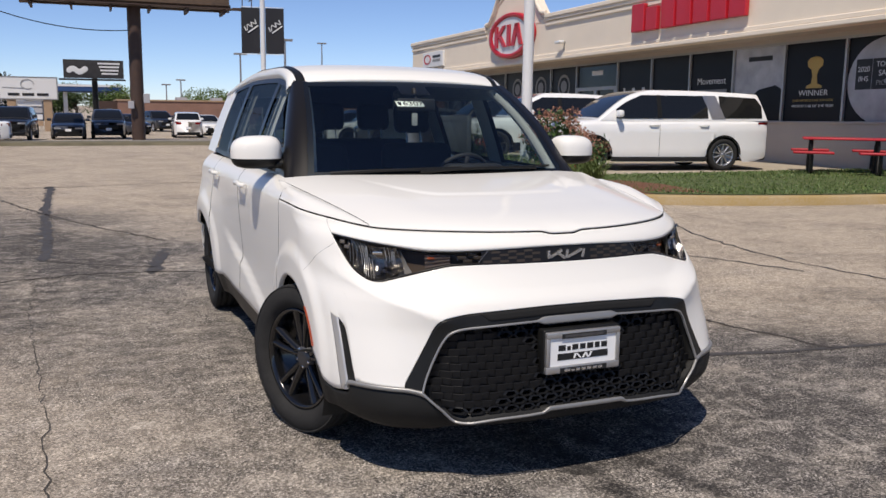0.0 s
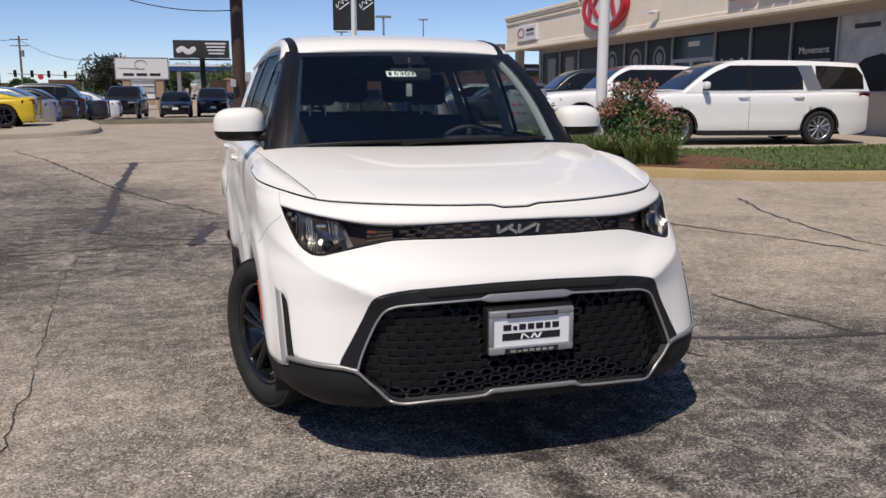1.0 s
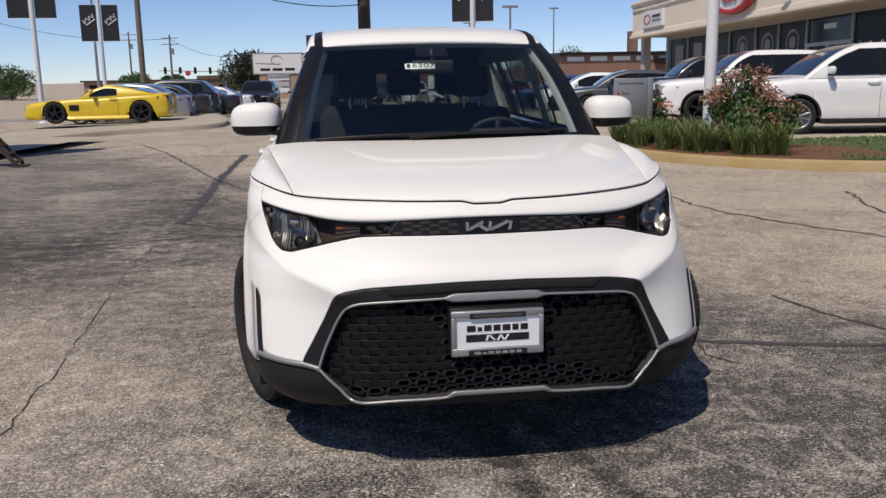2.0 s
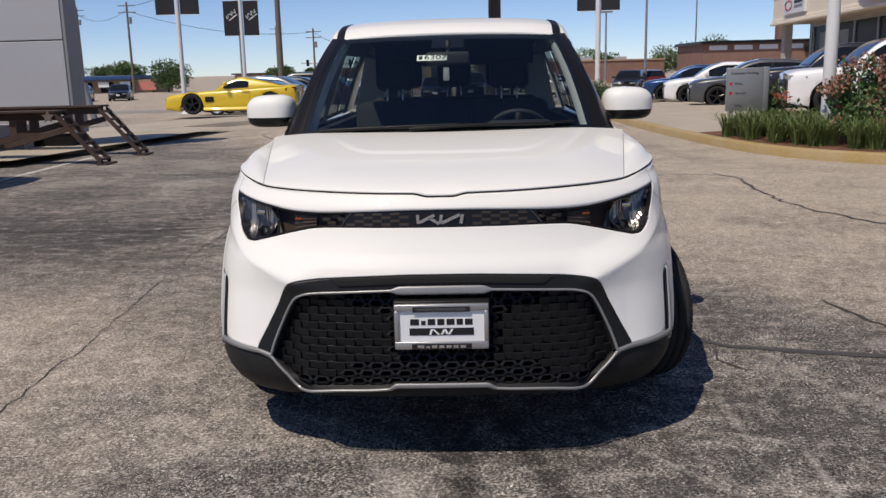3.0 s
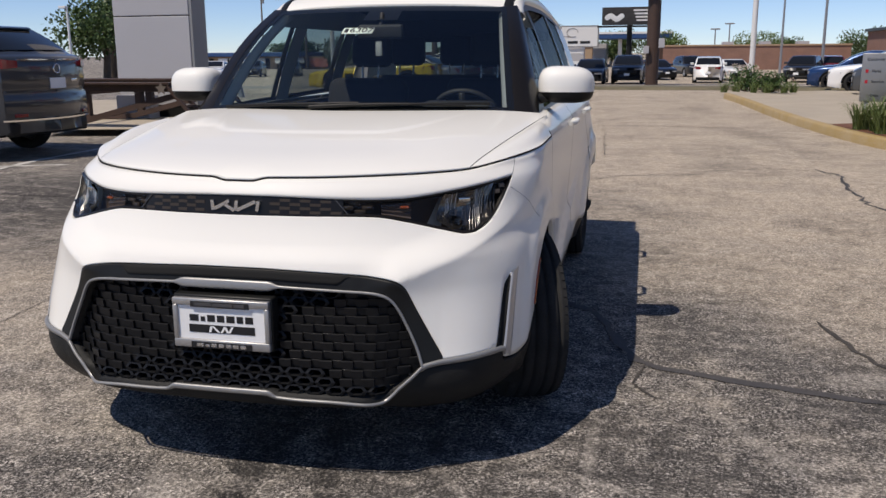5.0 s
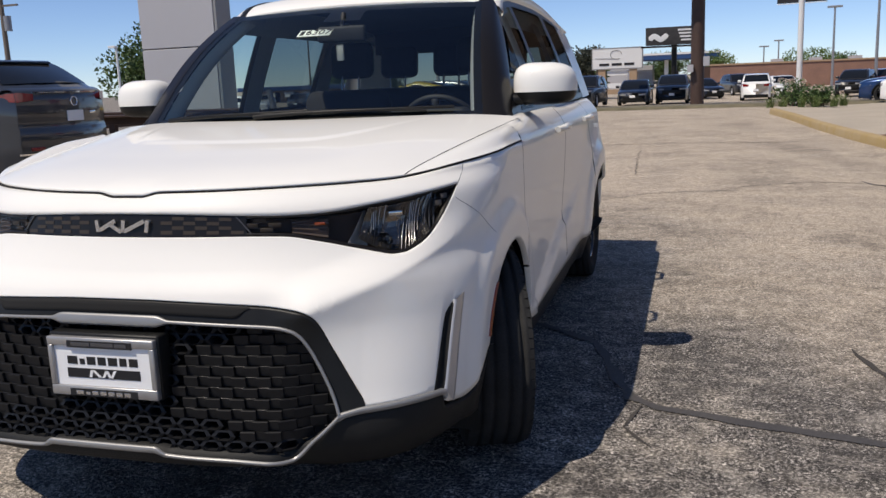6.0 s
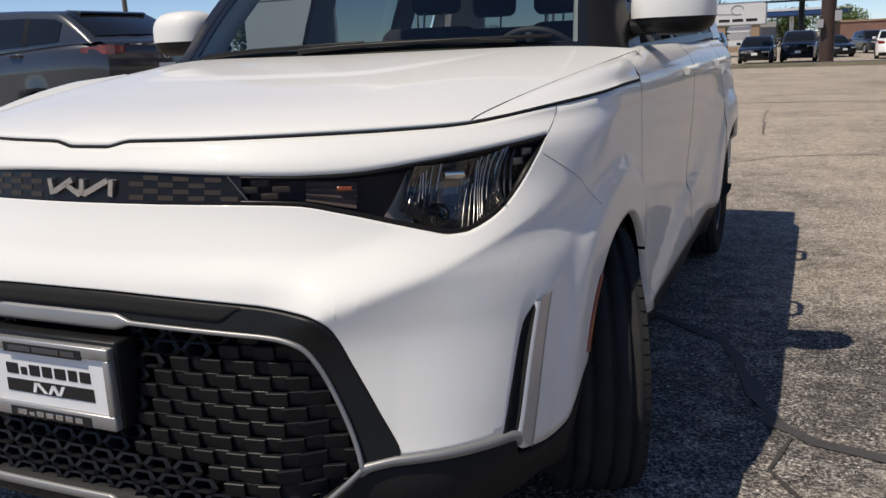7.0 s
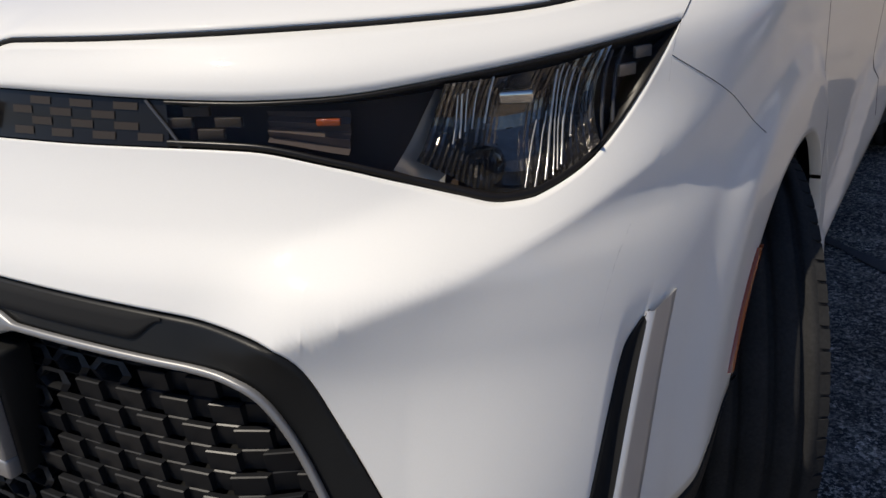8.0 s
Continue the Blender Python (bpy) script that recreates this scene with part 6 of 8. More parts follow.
# wheels
def wheel(centre, steer, side, spoke_mat, parent):
    hub = Matrix.Translation(centre) @ Matrix.Rotation(steer, 4, "Z") @ Matrix.Rotation(0 if side > 0 else math.pi, 4, "Z")
    w = TYRE
    bm = bmesh.new()
    prof = [(-0.075, 0.222), (-0.104, 0.245), (-0.112, 0.280), (-0.104, 0.312), (-0.092, 0.326)]
    tread = []
    for c in (-0.066, -0.024, 0.024, 0.066):
        tread += [(c - 0.017, w), (c - 0.006, w + 0.0005), (c - 0.0045, w - 0.008), (c + 0.0045, w - 0.008), (c + 0.006, w + 0.0005)]
    prof += tread + [(0.083, w)] + [(-a, r) for a, r in [(-0.092, 0.326), (-0.104, 0.312), (-0.112, 0.280), (-0.104, 0.245), (-0.075, 0.222)]]
    lathe(bm, prof, 72, "x", hub)
    # shoulder blocks
    ty = part("tyre", bm, RUBBER, parent, "black tyre with ribbed tread")
    bm = bmesh.new()
    for k in range(64):
        a = k * math.tau / 64
        for sx in (-1, 1):
            m = hub @ Matrix.Rotation(a, 4, "X") @ Matrix.Translation((sx * 0.090, 0, w - 0.004))
            box(bm, -0.012, 0.012, -0.0135, 0.0135, -0.006, 0.0002, 0.0, m @ Matrix.Rotation(sx * 0.25, 4, "Y"))
    tagged(part("shoulder_tread", bm, RUBBER, ty, smooth=False), kind="stuff")
    bm = bmesh.new()
    lathe(bm, [(-0.07, 0.222), (0.078, 0.228), (0.090, 0.226), (0.088, 0.214), (0.070, 0.206), (-0.03, 0.195), (-0.03, 0.0)], 64, "x", hub)
    rim = part("rim", bm, spoke_mat, parent, "gloss black alloy wheel")
    for k in range(5):
        bm = bmesh.new()
        for off in (-0.15, 0.15):
            m = hub @ Matrix.Rotation(k * math.tau / 5, 4, "X")
            rows = []
            for r, hw, face in ((0.030, 0.020, 0.055), (0.08, 0.015, 0.066), (0.15, 0.014, 0.074), (0.214, 0.019, 0.078)):
                c = off * r * (1.25 if r > 0.05 else 0.6)
                rows.append([m @ Vector(p) for p in ((face - 0.03, c - hw, r), (face, c - hw * 0.7, r), (face, c + hw * 0.7, r), (face - 0.03, c + hw, r))])
            sheet(bm, rows)
        part("spoke", bm, spoke_mat, rim)
    bm = bmesh.new()
    lathe(bm, [(0.035, 0.055), (0.060, 0.050), (0.068, 0.030), (0.069, 0.0)], 24, "x", hub)
    part("hub_cap", bm, LAMP_GREY, rim)
    for k in range(5):
        bm = bmesh.new()
        lathe(bm, [(0.05, 0.008), (0.064, 0.008), (0.066, 0.0)], 8, "x", hub @ Matrix.Rotation((k + 0.5) * math.tau / 5, 4, "X") @ Matrix.Translation((0, 0, 0.042)))
        part("wheel_nut", bm, CHROME, rim)
    bm = bmesh.new()
    lathe(bm, [(-0.01, 0.15), (0.0, 0.15), (0.0, 0.02)], 32, "x", hub)
    part("brake_disc", bm, LAMP_GREY, rim)


STEER = 0.38
for side in (1, -1):
    for yw, st in ((FRONT_AXLE, STEER), (REAR_AXLE, 0.0)):
        wp = new("wheel")
        wp.parent = hatch
        wheel(Vector(((0.829 if st else 0.800) * side, yw, HUB)), st, side, RIM_BLACK, wp)

# cabin
part("cabin_floor", boxes((-0.80, 0.80, 1.0, 4.0, 0.30, 0.42)), CABIN, hatch, smooth=False)
bm = bmesh.new()
rows = []
for k in spread(0, 1, 14):
    y = mix(1.33, 1.86, k)
    z = 1.075 + 0.012 * math.sin(k * 3.1) - 0.10 * ease(0.8, 1.0, k)
    rows.append([(x, y + 0.13 * abs(x / 0.76) ** 2, z + 0.02 * math.exp(-((x - 0.38) / 0.18) ** 2) * ease(0.3, 0.8, k)) for x in spread(-0.74, 0.74, 24)])
rows.append([(x, 1.88, 0.55) for x in spread(-0.74, 0.74, 24)])
sheet(bm, rows)
part("dashboard", bm, CABIN, hatch)
bm = bmesh.new()
box(bm, 0.20, 0.56, 1.78, 1.90, 1.055, 1.12, 0.03)
part("instrument_hood", bm, CABIN, hatch)
for sx in (0.78, -0.78):
    part("door_lining", boxes((min(sx, sx * 0.93), max(sx, sx * 0.93), 1.5, 3.9, 0.42, 1.075)), CABIN, hatch, smooth=False)
# steering wheel on the car's left
bm = bmesh.new()
wm = Matrix.Translation((0.38, 2.02, 1.0)) @ Matrix.Rotation(radians(-62), 4, "X")
tube(bm, [wm @ Vector((0.185 * math.cos(a), 0.185 * math.sin(a), 0)) for a in spread(0, math.tau, 36)], 0.015, 8, caps=False)
for a in (0, math.pi, -math.pi / 2):
    tube(bm, [wm @ Vector((r * math.cos(a), r * math.sin(a), -0.02)) for r in (0.05, 0.185)], 0.016, 6)
lathe(bm, [(-0.04, 0.075), (0.0, 0.07), (0.01, 0.0)], 20, "z", wm)
part("steering_wheel", bm, CABIN, hatch)


def seat(x, y, w, heads):
    st = new("seat")
    st.parent = hatch
    bm = bmesh.new()
    box(bm, x - w, x + w, y - 0.48, y, 0.50, 0.68, 0.06, seg=3)
    part("cushion", bm, CLOTH, st)
    bm = bmesh.new()
    box(bm, -w, w, -0.09, 0.06, 0.0, 0.60, 0.07, Matrix.Translation((x, y, 0.62)) @ Matrix.Rotation(radians(-14), 4, "X"), seg=4)
    part("backrest", bm, CLOTH, st)
    for h in heads:
        bm = bmesh.new()
        box(bm, -0.125, 0.125, -0.045, 0.055, 0.0, 0.20, 0.045, Matrix.Translation((x + h, y + 0.19, 1.27)) @ Matrix.Rotation(radians(-8), 4, "X"), seg=4)
        hd = part("headrest", bm, CLOTH, st)
        for o in (-0.05, 0.05):
            bm = bmesh.new()
            tube(bm, [(x + h + o, y + 0.145, 1.14), (x + h + o, y + 0.175, 1.30)], 0.006, 6)
            part("headrest_post", bm, CHROME, hd)


seat(0.37, 2.62, 0.25, (0,))
seat(-0.37, 2.62, 0.25, (0,))
seat(0.0, 3.42, 0.62, (-0.36, 0.0, 0.36))
# inside mirror with a hanging tag
bm = bmesh.new()
box(bm, -0.115, 0.115, -0.02, 0.012, -0.035, 0.035, 0.014, Matrix.Translation((0, 1.80, 1.455)), seg=3)
tube(bm, [(0, 1.80, 1.48), (0, 1.83, 1.545)], 0.012, 6)
part("inside_mirror", bm, CABIN, hatch)
bm = bmesh.new()
box(bm, -0.016, 0.016, -0.002, 0.002, -0.035, 0.035, 0.006, Matrix.Translation((-0.01, 1.79, 1.375)))
part("hang_tag", bm, TRIM_GREY, hatch, "small pale hanging tag")
# stock label inside the screen
u0, v0 = -0.115, 0.66
o = Vector(screen(u0, v0, 0.003))
ux = Vector((1.0, -0.03, 0.0)).normalized()
uz = (Vector(screen(u0, v0 + 0.05, 0.003)) - o).normalized()
uy = uz.cross(ux)
lm = Matrix((ux, uy, uz)).transposed().to_4x4()
lm.translation = o
bm = bmesh.new()
box(bm, -0.078, 0.078, 0.0, 0.0015, -0.028, 0.028, 0.0, lm)
lab = part("stock_label", bm, PALE_GREEN, hatch, "pale green numbered stock label")
lettering("label_number", "6307", 0.060, lm @ Matrix.Translation((0.018, -0.0015, 0)), INK, lab, depth=0.001)
bm = bmesh.new()
box(bm, -0.068, -0.050, -0.001, 0.0, -0.018, 0.018, 0.0, lm)
part("label_mark", bm, INK, lab)
# ---- parked vehicles ----
MESHES = {}


def shared(key, make):
    if key not in MESHES:
        bm = bmesh.new()
        make(bm)
        me = bpy.data.meshes.new(key)
        bm.to_mesh(me)
        bm.free()
        me.polygons.foreach_set("use_smooth", [True] * len(me.polygons))
        MESHES[key] = me
    return MESHES[key]


def tyre_mesh(r):
    def make(bm):
        lathe(bm, [(-0.07, r * 0.68), (-0.10, r * 0.76), (-0.105, r * 0.88), (-0.085, r * 0.985), (-0.03, r), (0.03, r), (0.085, r * 0.985), (0.105, r * 0.88), (0.10, r * 0.76), (0.07, r * 0.68)], 32, "x")
    return shared("tyre%.2f" % r, make)


def rim_mesh(r, spokes):
    def make(bm):
        lathe(bm, [(0.085, r * 0.70), (0.09, r * 0.66), (0.06, r * 0.62), (0.0, r * 0.60), (0.0, 0.0)], 32, "x")
        for k in range(spokes):
            m = Matrix.Rotation(k * math.tau / spokes, 4, "X")
            w = 0.5 / spokes
            sheet(bm, [[m @ Vector((f, c, q)) for f, c in ((0.02, -h), (0.075, -h * 0.7), (0.075, h * 0.7), (0.02, h))] for q, h in ((0.03, w * 0.5 * r + 0.01), (r * 0.3, w * 0.55 * r + 0.008), (r * 0.66, w * r * 0.8 + 0.008))])
        lathe(bm, [(0.04, 0.06), (0.075, 0.05), (0.08, 0.0)], 12, "x")
    return shared("rim%.2f_%d" % (r, spokes), make)


def paint(name, colour, metal=0.0, rough=0.35):
    return surf(name, colour, rough, metal=metal, coat=1.0, vary=0.02, scale=2, fine=300)


CAR_GLASS = surf("dark_car_glass", (0.010, 0.011, 0.012), 0.05, spec=0.35, coat=0.2)
HEAD_CLEAR = surf("clear_lamp_unit", (0.45, 0.46, 0.48), 0.10, metal=0.4, coat=1.0)


def vehicle(name, label, at, spec, body_mat, rim_mat=RIM_SILVER, spokes=10, group="parked cars", lower=SATIN_BLACK, plate=True):
    """A parked car from a few sizes. Its own frame: nose at y = 0 looking along -y, x to its left."""
    L, W, H = spec["size"]
    fo, wb, r = spec["axle"]
    clear, nose_z, cowl_z, belt, deck = spec["heights"]
    cowl_y, top_y, roof_y, tail_y = spec["cabin"]
    car = thing(name, label, "car", group, at=at)
    axles = (fo, fo + wb)
    ra = r * 1.14

    def half(y):
        k = abs(2 * y / L - 1)
        return W / 2 * (1 - 0.06 * k**2 - spec.get("taper", 0.20) * k**9)

    def deck_z(y):
        if y < cowl_y:
            return mix(nose_z, cowl_z, (y / cowl_y) ** 0.55)
        if y > tail_y:
            return mix(belt, deck, ease(tail_y, L, y) * 0.6 + 0.4 * (1 if L - tail_y > 0.3 else 0))
        return mix(cowl_z, belt, ease(cowl_y, tail_y, y))

    def low(y):
        z = clear + 0.06 * ease(0.5, 0.0, y) + 0.06 * ease(L - 0.5, L, y)
        for a in axles:
            k = ra**2 - (y - a) ** 2
            if k > 0:
                z = max(z, r + math.sqrt(k))
        return z

    ys = sorted(set([0, 0.02, 0.06, 0.12, L - 0.12, L - 0.06, L - 0.02, L] + spread(0.2, L - 0.2, 34) + [a + ra * math.cos(t) for a in axles for t in spread(0.02, math.pi - 0.02, 16)]))
    bm = bmesh.new()
    for side in (1, -1):
        rows = []
        for y in ys:
            w, zt, zl = half(y), deck_z(y), low(y)
            # nose and tail tuck in at top and bottom
            tuck = 0.10 * (ease(0.22, 0.0, y) + ease(L - 0.22, L, y))
            sec = [(0, zt + 0.03), (w * 0.55, zt + 0.022), (w * 0.84, zt), (w * 0.945, zt - 0.03), (w * 0.985, zt - 0.10), (w, mix(zt, clear, 0.30)), (w * 0.985, mix(zt, clear, 0.48)), (w * 0.995, mix(zt, clear, 0.66)), (w * 0.985, mix(zt, clear, 0.85)), (w * 0.95, zl)]
            row = []
            for x, z in sec:
                zz = max(z, zl)
                zz = mix(zz, mix(clear, zt, 0.5), tuck if zz > zl + 0.01 else tuck * 0.5)
                row.append((side * x, y, zz))
            rows.append(row)
        sheet(bm, rows, flip=side < 0)
        for end in (0, -1):
            r0 = rows[end]
            bm.faces.new([bm.verts.new(p) for p in r0] + [bm.verts.new((0, r0[0][1], r0[-1][2]))])
    bmesh.ops.remove_doubles(bm, verts=bm.verts, dist=1e-4)
    part("body", bm, body_mat, car)

    def roof_at(y):
        if y <= top_y:
            t = (y - cowl_y) / (top_y - cowl_y)
            return mix(cowl_z, H - 0.05, math.sin(t * 1.35) / math.sin(1.35))
        if y >= roof_y:
            t = (y - roof_y) / max(0.01, tail_y - roof_y)
            return mix(H - 0.06, belt, t**1.25)
        t = (y - top_y) / (roof_y - top_y)
        return H - 0.05 + 0.05 * math.sin(math.pi * (0.25 + 0.7 * t)) - 0.02 * t

    def side_at(y, z):
        k = (z - belt) / (H - belt)
        return half(min(max(y, 0.6), L - 0.4)) * (0.945 - 0.20 * max(0, k) ** 1.15)

    bm = bmesh.new()
    cy = sorted(set(spread(cowl_y, top_y, 10) + spread(top_y, roof_y, 12) + spread(roof_y, tail_y, 8)))
    for side in (1, -1):
        rows = []
        for y in cy:
            zr, zb = roof_at(y), deck_z(y) - 0.02
            zr = max(zr, zb + 0.005)
            row = [(side * side_at(y, mix(zb, zr - 0.05, k)), y, mix(zb, max(zb, zr - 0.05), k)) for k in spread(0, 1, 5)]
            e = row[-1]
            row += [(e[0] * 0.955, y, mix(e[2], zr, 0.55)), (e[0] * 0.86, y, mix(e[2], zr, 0.85)), (e[0] * 0.5, y, zr), (0, y, zr + 0.004)]
            rows.append(row)
        sheet(bm, rows, flip=side > 0)
    bmesh.ops.remove_doubles(bm, verts=bm.verts, dist=1e-4)
    part("roof", bm, spec.get("roof_mat", body_mat), car)
    # screens
    for nm, ya, yb in (("windscreen", mix(cowl_y, top_y, 0.06), mix(cowl_y, top_y, 0.95)), ("rear_screen", mix(roof_y, tail_y, 0.10), mix(roof_y, tail_y, 0.86))):
        bm = bmesh.new()
        rows = []
        for y in spread(ya, yb, 8):
            zr = roof_at(y)
            xe = side_at(y, zr - 0.05) * 0.88
            off = 0.010
            dy = -off if nm == "windscreen" else off
            rows.append([(a * xe, y + dy, zr + off - 0.012 * abs(a) ** 3) for a in spread(-1, 1, 8)])
        sheet(bm, rows)
        part(nm, bm, CAR_GLASS, car)
    for side in (1, -1):
        for ya, yb in spec["windows"]:
            bm = bmesh.new()
            rows = []
            for y in spread(ya, yb, 8):
                zb = deck_z(y) + 0.035
                zt = max(zb + 0.004, min(roof_at(y) - 0.105, H - 0.13))
                rows.append([(side * (side_at(y, z) + 0.008), y, z) for z in spread(zb, zt, 5)])
            sheet(bm, rows)
            part("side_window", bm, CAR_GLASS, car)
        # pillars between the panes
        for i, ((_, y0), (y1, _)) in enumerate(zip(spec["windows"], spec["windows"][1:])):
            bm = bmesh.new()
            rows = []
            pale = i == spec.get("pale_pillar", 9)
            lean = 0.20 if pale else 0.0
            for k in spread(0, 1, 4):
                row = []
                for v in spread(0, 1, 6):
                    y = mix(y0 - 0.01, y1 + 0.01, k) + lean * (0.5 - v)
                    zb = deck_z(y) + 0.03
                    zt = min(roof_at(y) - 0.10, H - 0.125)
                    z = mix(zb, zt, v)
                    row.append((side * (side_at(y, z) + (0.014 if pale else 0.010)), y, z))
                rows.append(row)
            sheet(bm, rows)
            part("pillar", bm, RIM_SILVER if pale else SATIN_BLACK, car)
        # door handles and door gaps
        for (ya, yb) in spec["windows"][:2]:
            y = yb - 0.10
            z = belt - 0.13
            bm = bmesh.new()
            tube(bm, [(side * (half(y) * 0.99 + o), y + q, z) for q, o in ((-0.12, 0.0), (-0.09, 0.03), (0.07, 0.03), (0.10, 0.0))], 0.018, 6)
            part("handle", bm, body_mat, car)
            bm = bmesh.new()
            yy = yb + 0.03
            if all(abs(yy - a) > ra + 0.02 for a in axles):
                zt = deck_z(yy)
                sec = [(0.985, zt - 0.10), (1.0, mix(zt, clear, 0.30)), (0.985, mix(zt, clear, 0.48)), (0.995, mix(zt, clear, 0.66)), (0.985, mix(zt, clear, 0.85))]
                sheet(bm, [[(side * (half(yy) * f + 0.003), yy + q, z) for f, z in sec] for q in (-0.004, 0.004)])
                part("door_gap", bm, DARK, car)
        # dark lip over each wheel
        for a in axles:
            bm = bmesh.new()
            sheet(bm, [[(side * (half(a + rr * math.cos(t)) * 0.985 + 0.012), a + rr * math.cos(t), r + rr * math.sin(t)) for rr in (ra - 0.01, ra + spec.get("lip", 0.03))] for t in spread(0.0, math.pi, 18)])
            part("arch_lip", bm, lower, car)
        # mirror, lamps
        bm = bmesh.new()
        x = half(cowl_y)
        box(bm, -0.11, 0.11, -0.06, 0.06, -0.075, 0.075, 0.045, Matrix.Translation((side * (x + 0.09), cowl_y + 0.45, belt + 0.11)), seg=3)
        part("mirror", bm, spec.get("mirror_mat", body_mat), car)
        hz, hh, hw = spec.get("lamp", (nose_z - 0.10, 0.10, 0.34))
        bm = bmesh.new()
        rows = []
        for k in spread(0, 1, 6):
            y = mix(0.45, -0.012, k) if k < 0.99 else -0.012
            xx = mix(half(0.45) + 0.004, half(0.02) * 0.99, k)
            rows.append([(side * xx, mix(0.40, -0.004, k**1.5), hz + v * hh / 2 * mix(0.35, 1, k)) for v in (-1, 0, 1)])
        rows.append([(side * (half(0.0) - hw), -0.015, hz + v * hh / 2 * 0.8) for v in (-1, 0, 1)])
        sheet(bm, rows)
        part("headlamp", bm, HEAD_CLEAR, car)
        tz, th, tw = spec.get("tail", (belt - 0.12, 0.16, 0.30))
        bm = bmesh.new()
        rows = []
        for k in spread(0, 1, 6):
            rows.append([(side * mix(half(L - 0.35) + 0.006, half(L) * 0.995, k), mix(L - 0.30, L + 0.006, k**1.5), tz + v * th / 2 * mix(0.5, 1, k)) for v in (-1, 0, 1)])
        rows.append([(side * (half(L) - tw), L + 0.014, tz + v * th / 2 * 0.7) for v in (-1, 0, 1)])
        sheet(bm, rows)
        part("tail_lamp", bm, RED_LENS, car)
        # lower cladding along the sill
        bm = bmesh.new()
        rows = []
        for y in spread(axles[0] + ra, axles[1] - ra, 10):
            rows.append([(side * (half(y) * 0.99 + 0.004), y, clear + 0.02), (side * (half(y) + 0.006), y, clear + 0.12), (side * (half(y) * 0.998), y, clear + spec.get("clad", 0.14))])
        sheet(bm, rows)
        part("sill", bm, lower, car)
        for a in axles:
            wh = new("wheel")
            wh.parent = car
            wh.matrix_local = Matrix.Translation((side * (W / 2 - 0.125), a, r)) @ Matrix.Rotation(0 if side > 0 else math.pi, 4, "Z")
            for nm, me, mt in (("tyre", tyre_mesh(r), RUBBER), ("rim", rim_mesh(r, spokes), rim_mat)):
                o = new(nm, me)
                o.parent = wh
                if not me.materials:
                    me.materials.append(mt)
                o.material_slots[0].link = "OBJECT"
                o.material_slots[0].material = mt
            bm = bmesh.new()
            rows = [[(side * xx, a + (ra - 0.004) * math.cos(t), max(clear, r + (ra - 0.004) * math.sin(t))) for xx in (W / 2 * 0.94, W / 2 * 0.55)] for t in spread(0, math.pi, 12)]
            vs = sheet(bm, rows)
            bm.faces.new([v[1] for v in vs])
            part("wheel_housing", bm, DARK, car)
    # grille, bumpers, plate
    gz0, gz1, gw = spec.get("grille", (nose_z - 0.40, nose_z - 0.16, 0.55))
    bm = bmesh.new()
    box(bm, -gw, gw, -0.022, 0.06, gz0, gz1, 0.02)
    part("grille", bm, SATIN_BLACK, car)
    for y0, y1 in ((-0.018, 0.10), (L - 0.10, L + 0.018)):
        bm = bmesh.new()
        box(bm, -half(0) * 0.97, half(0) * 0.97, y0, y1, clear + 0.04, clear + 0.24, 0.04)
        part("lower_bumper", bm, lower, car)
    bm = bmesh.new()
    sheet(bm, [[(x, y, clear + 0.03) for x in (-W * 0.45, W * 0.45)] for y in (0.15, L - 0.15)])
    part("underbody", bm, DARK, car)
    if plate:
        for y0, z in ((-0.030, clear + 0.30), (L + 0.020, spec.get("plate_z", clear + 0.42))):
            part("plate", boxes((-0.15, 0.15, y0, y0 + 0.01, z, z + 0.14)), PLATE_WHITE, car, smooth=False)
    return car


def stand(x, y, hx, hy, z=None):
    """A place on the ground with the nose looking along (hx, hy)."""
    a = math.atan2(hy, hx) + math.pi / 2
    return Matrix.Translation((x, y, ground_z(x, y) if z is None else z)) @ Matrix.Rotation(a, 4, "Z")


VAN = dict(size=(5.16, 1.99, 1.775), axle=(0.93, 3.09, 0.355), heights=(0.19, 0.96, 1.10, 1.13, 1.10), cabin=(1.02, 2.05, 4.90, 5.12), windows=[(1.45, 2.42), (2.50, 3.62), (3.92, 4.98)], pale_pillar=1, clad=0.11, tail=(1.05, 0.07, 0.6), taper=0.12)
SUV = dict(size=(4.85, 1.95, 1.73), axle=(0.92, 2.85, 0.37), heights=(0.21, 0.98, 1.10, 1.12, 1.08), cabin=(1.35, 2.15, 4.20, 4.76), windows=[(1.75, 2.62), (2.70, 3.55), (3.62, 4.25)], clad=0.24, taper=0.14)
SMALL_SUV = dict(size=(4.45, 1.86, 1.66), axle=(0.88, 2.67, 0.35), heights=(0.19, 0.92, 1.06, 1.09, 1.05), cabin=(1.22, 2.0, 3.75, 4.34), windows=[(1.60, 2.42), (2.50, 3.35), (3.42, 3.85)], clad=0.24, taper=0.16)
SEDAN = dict(size=(4.75, 1.84, 1.45), axle=(0.92, 2.78, 0.33), heights=(0.15, 0.72, 0.93, 0.95, 0.98), cabin=(1.30, 2.15, 3.30, 4.20), windows=[(1.75, 2.55), (2.63, 3.60)], clad=0.14, taper=0.18)
HATCH = dict(size=(4.68, 1.88, 1.55), axle=(0.86, 2.90, 0.355), heights=(0.16, 0.80, 0.98, 1.0, 1.02), cabin=(1.05, 2.05, 3.40, 4.45), windows=[(1.60, 2.50), (2.58, 3.70)], clad=0.24, taper=0.18)
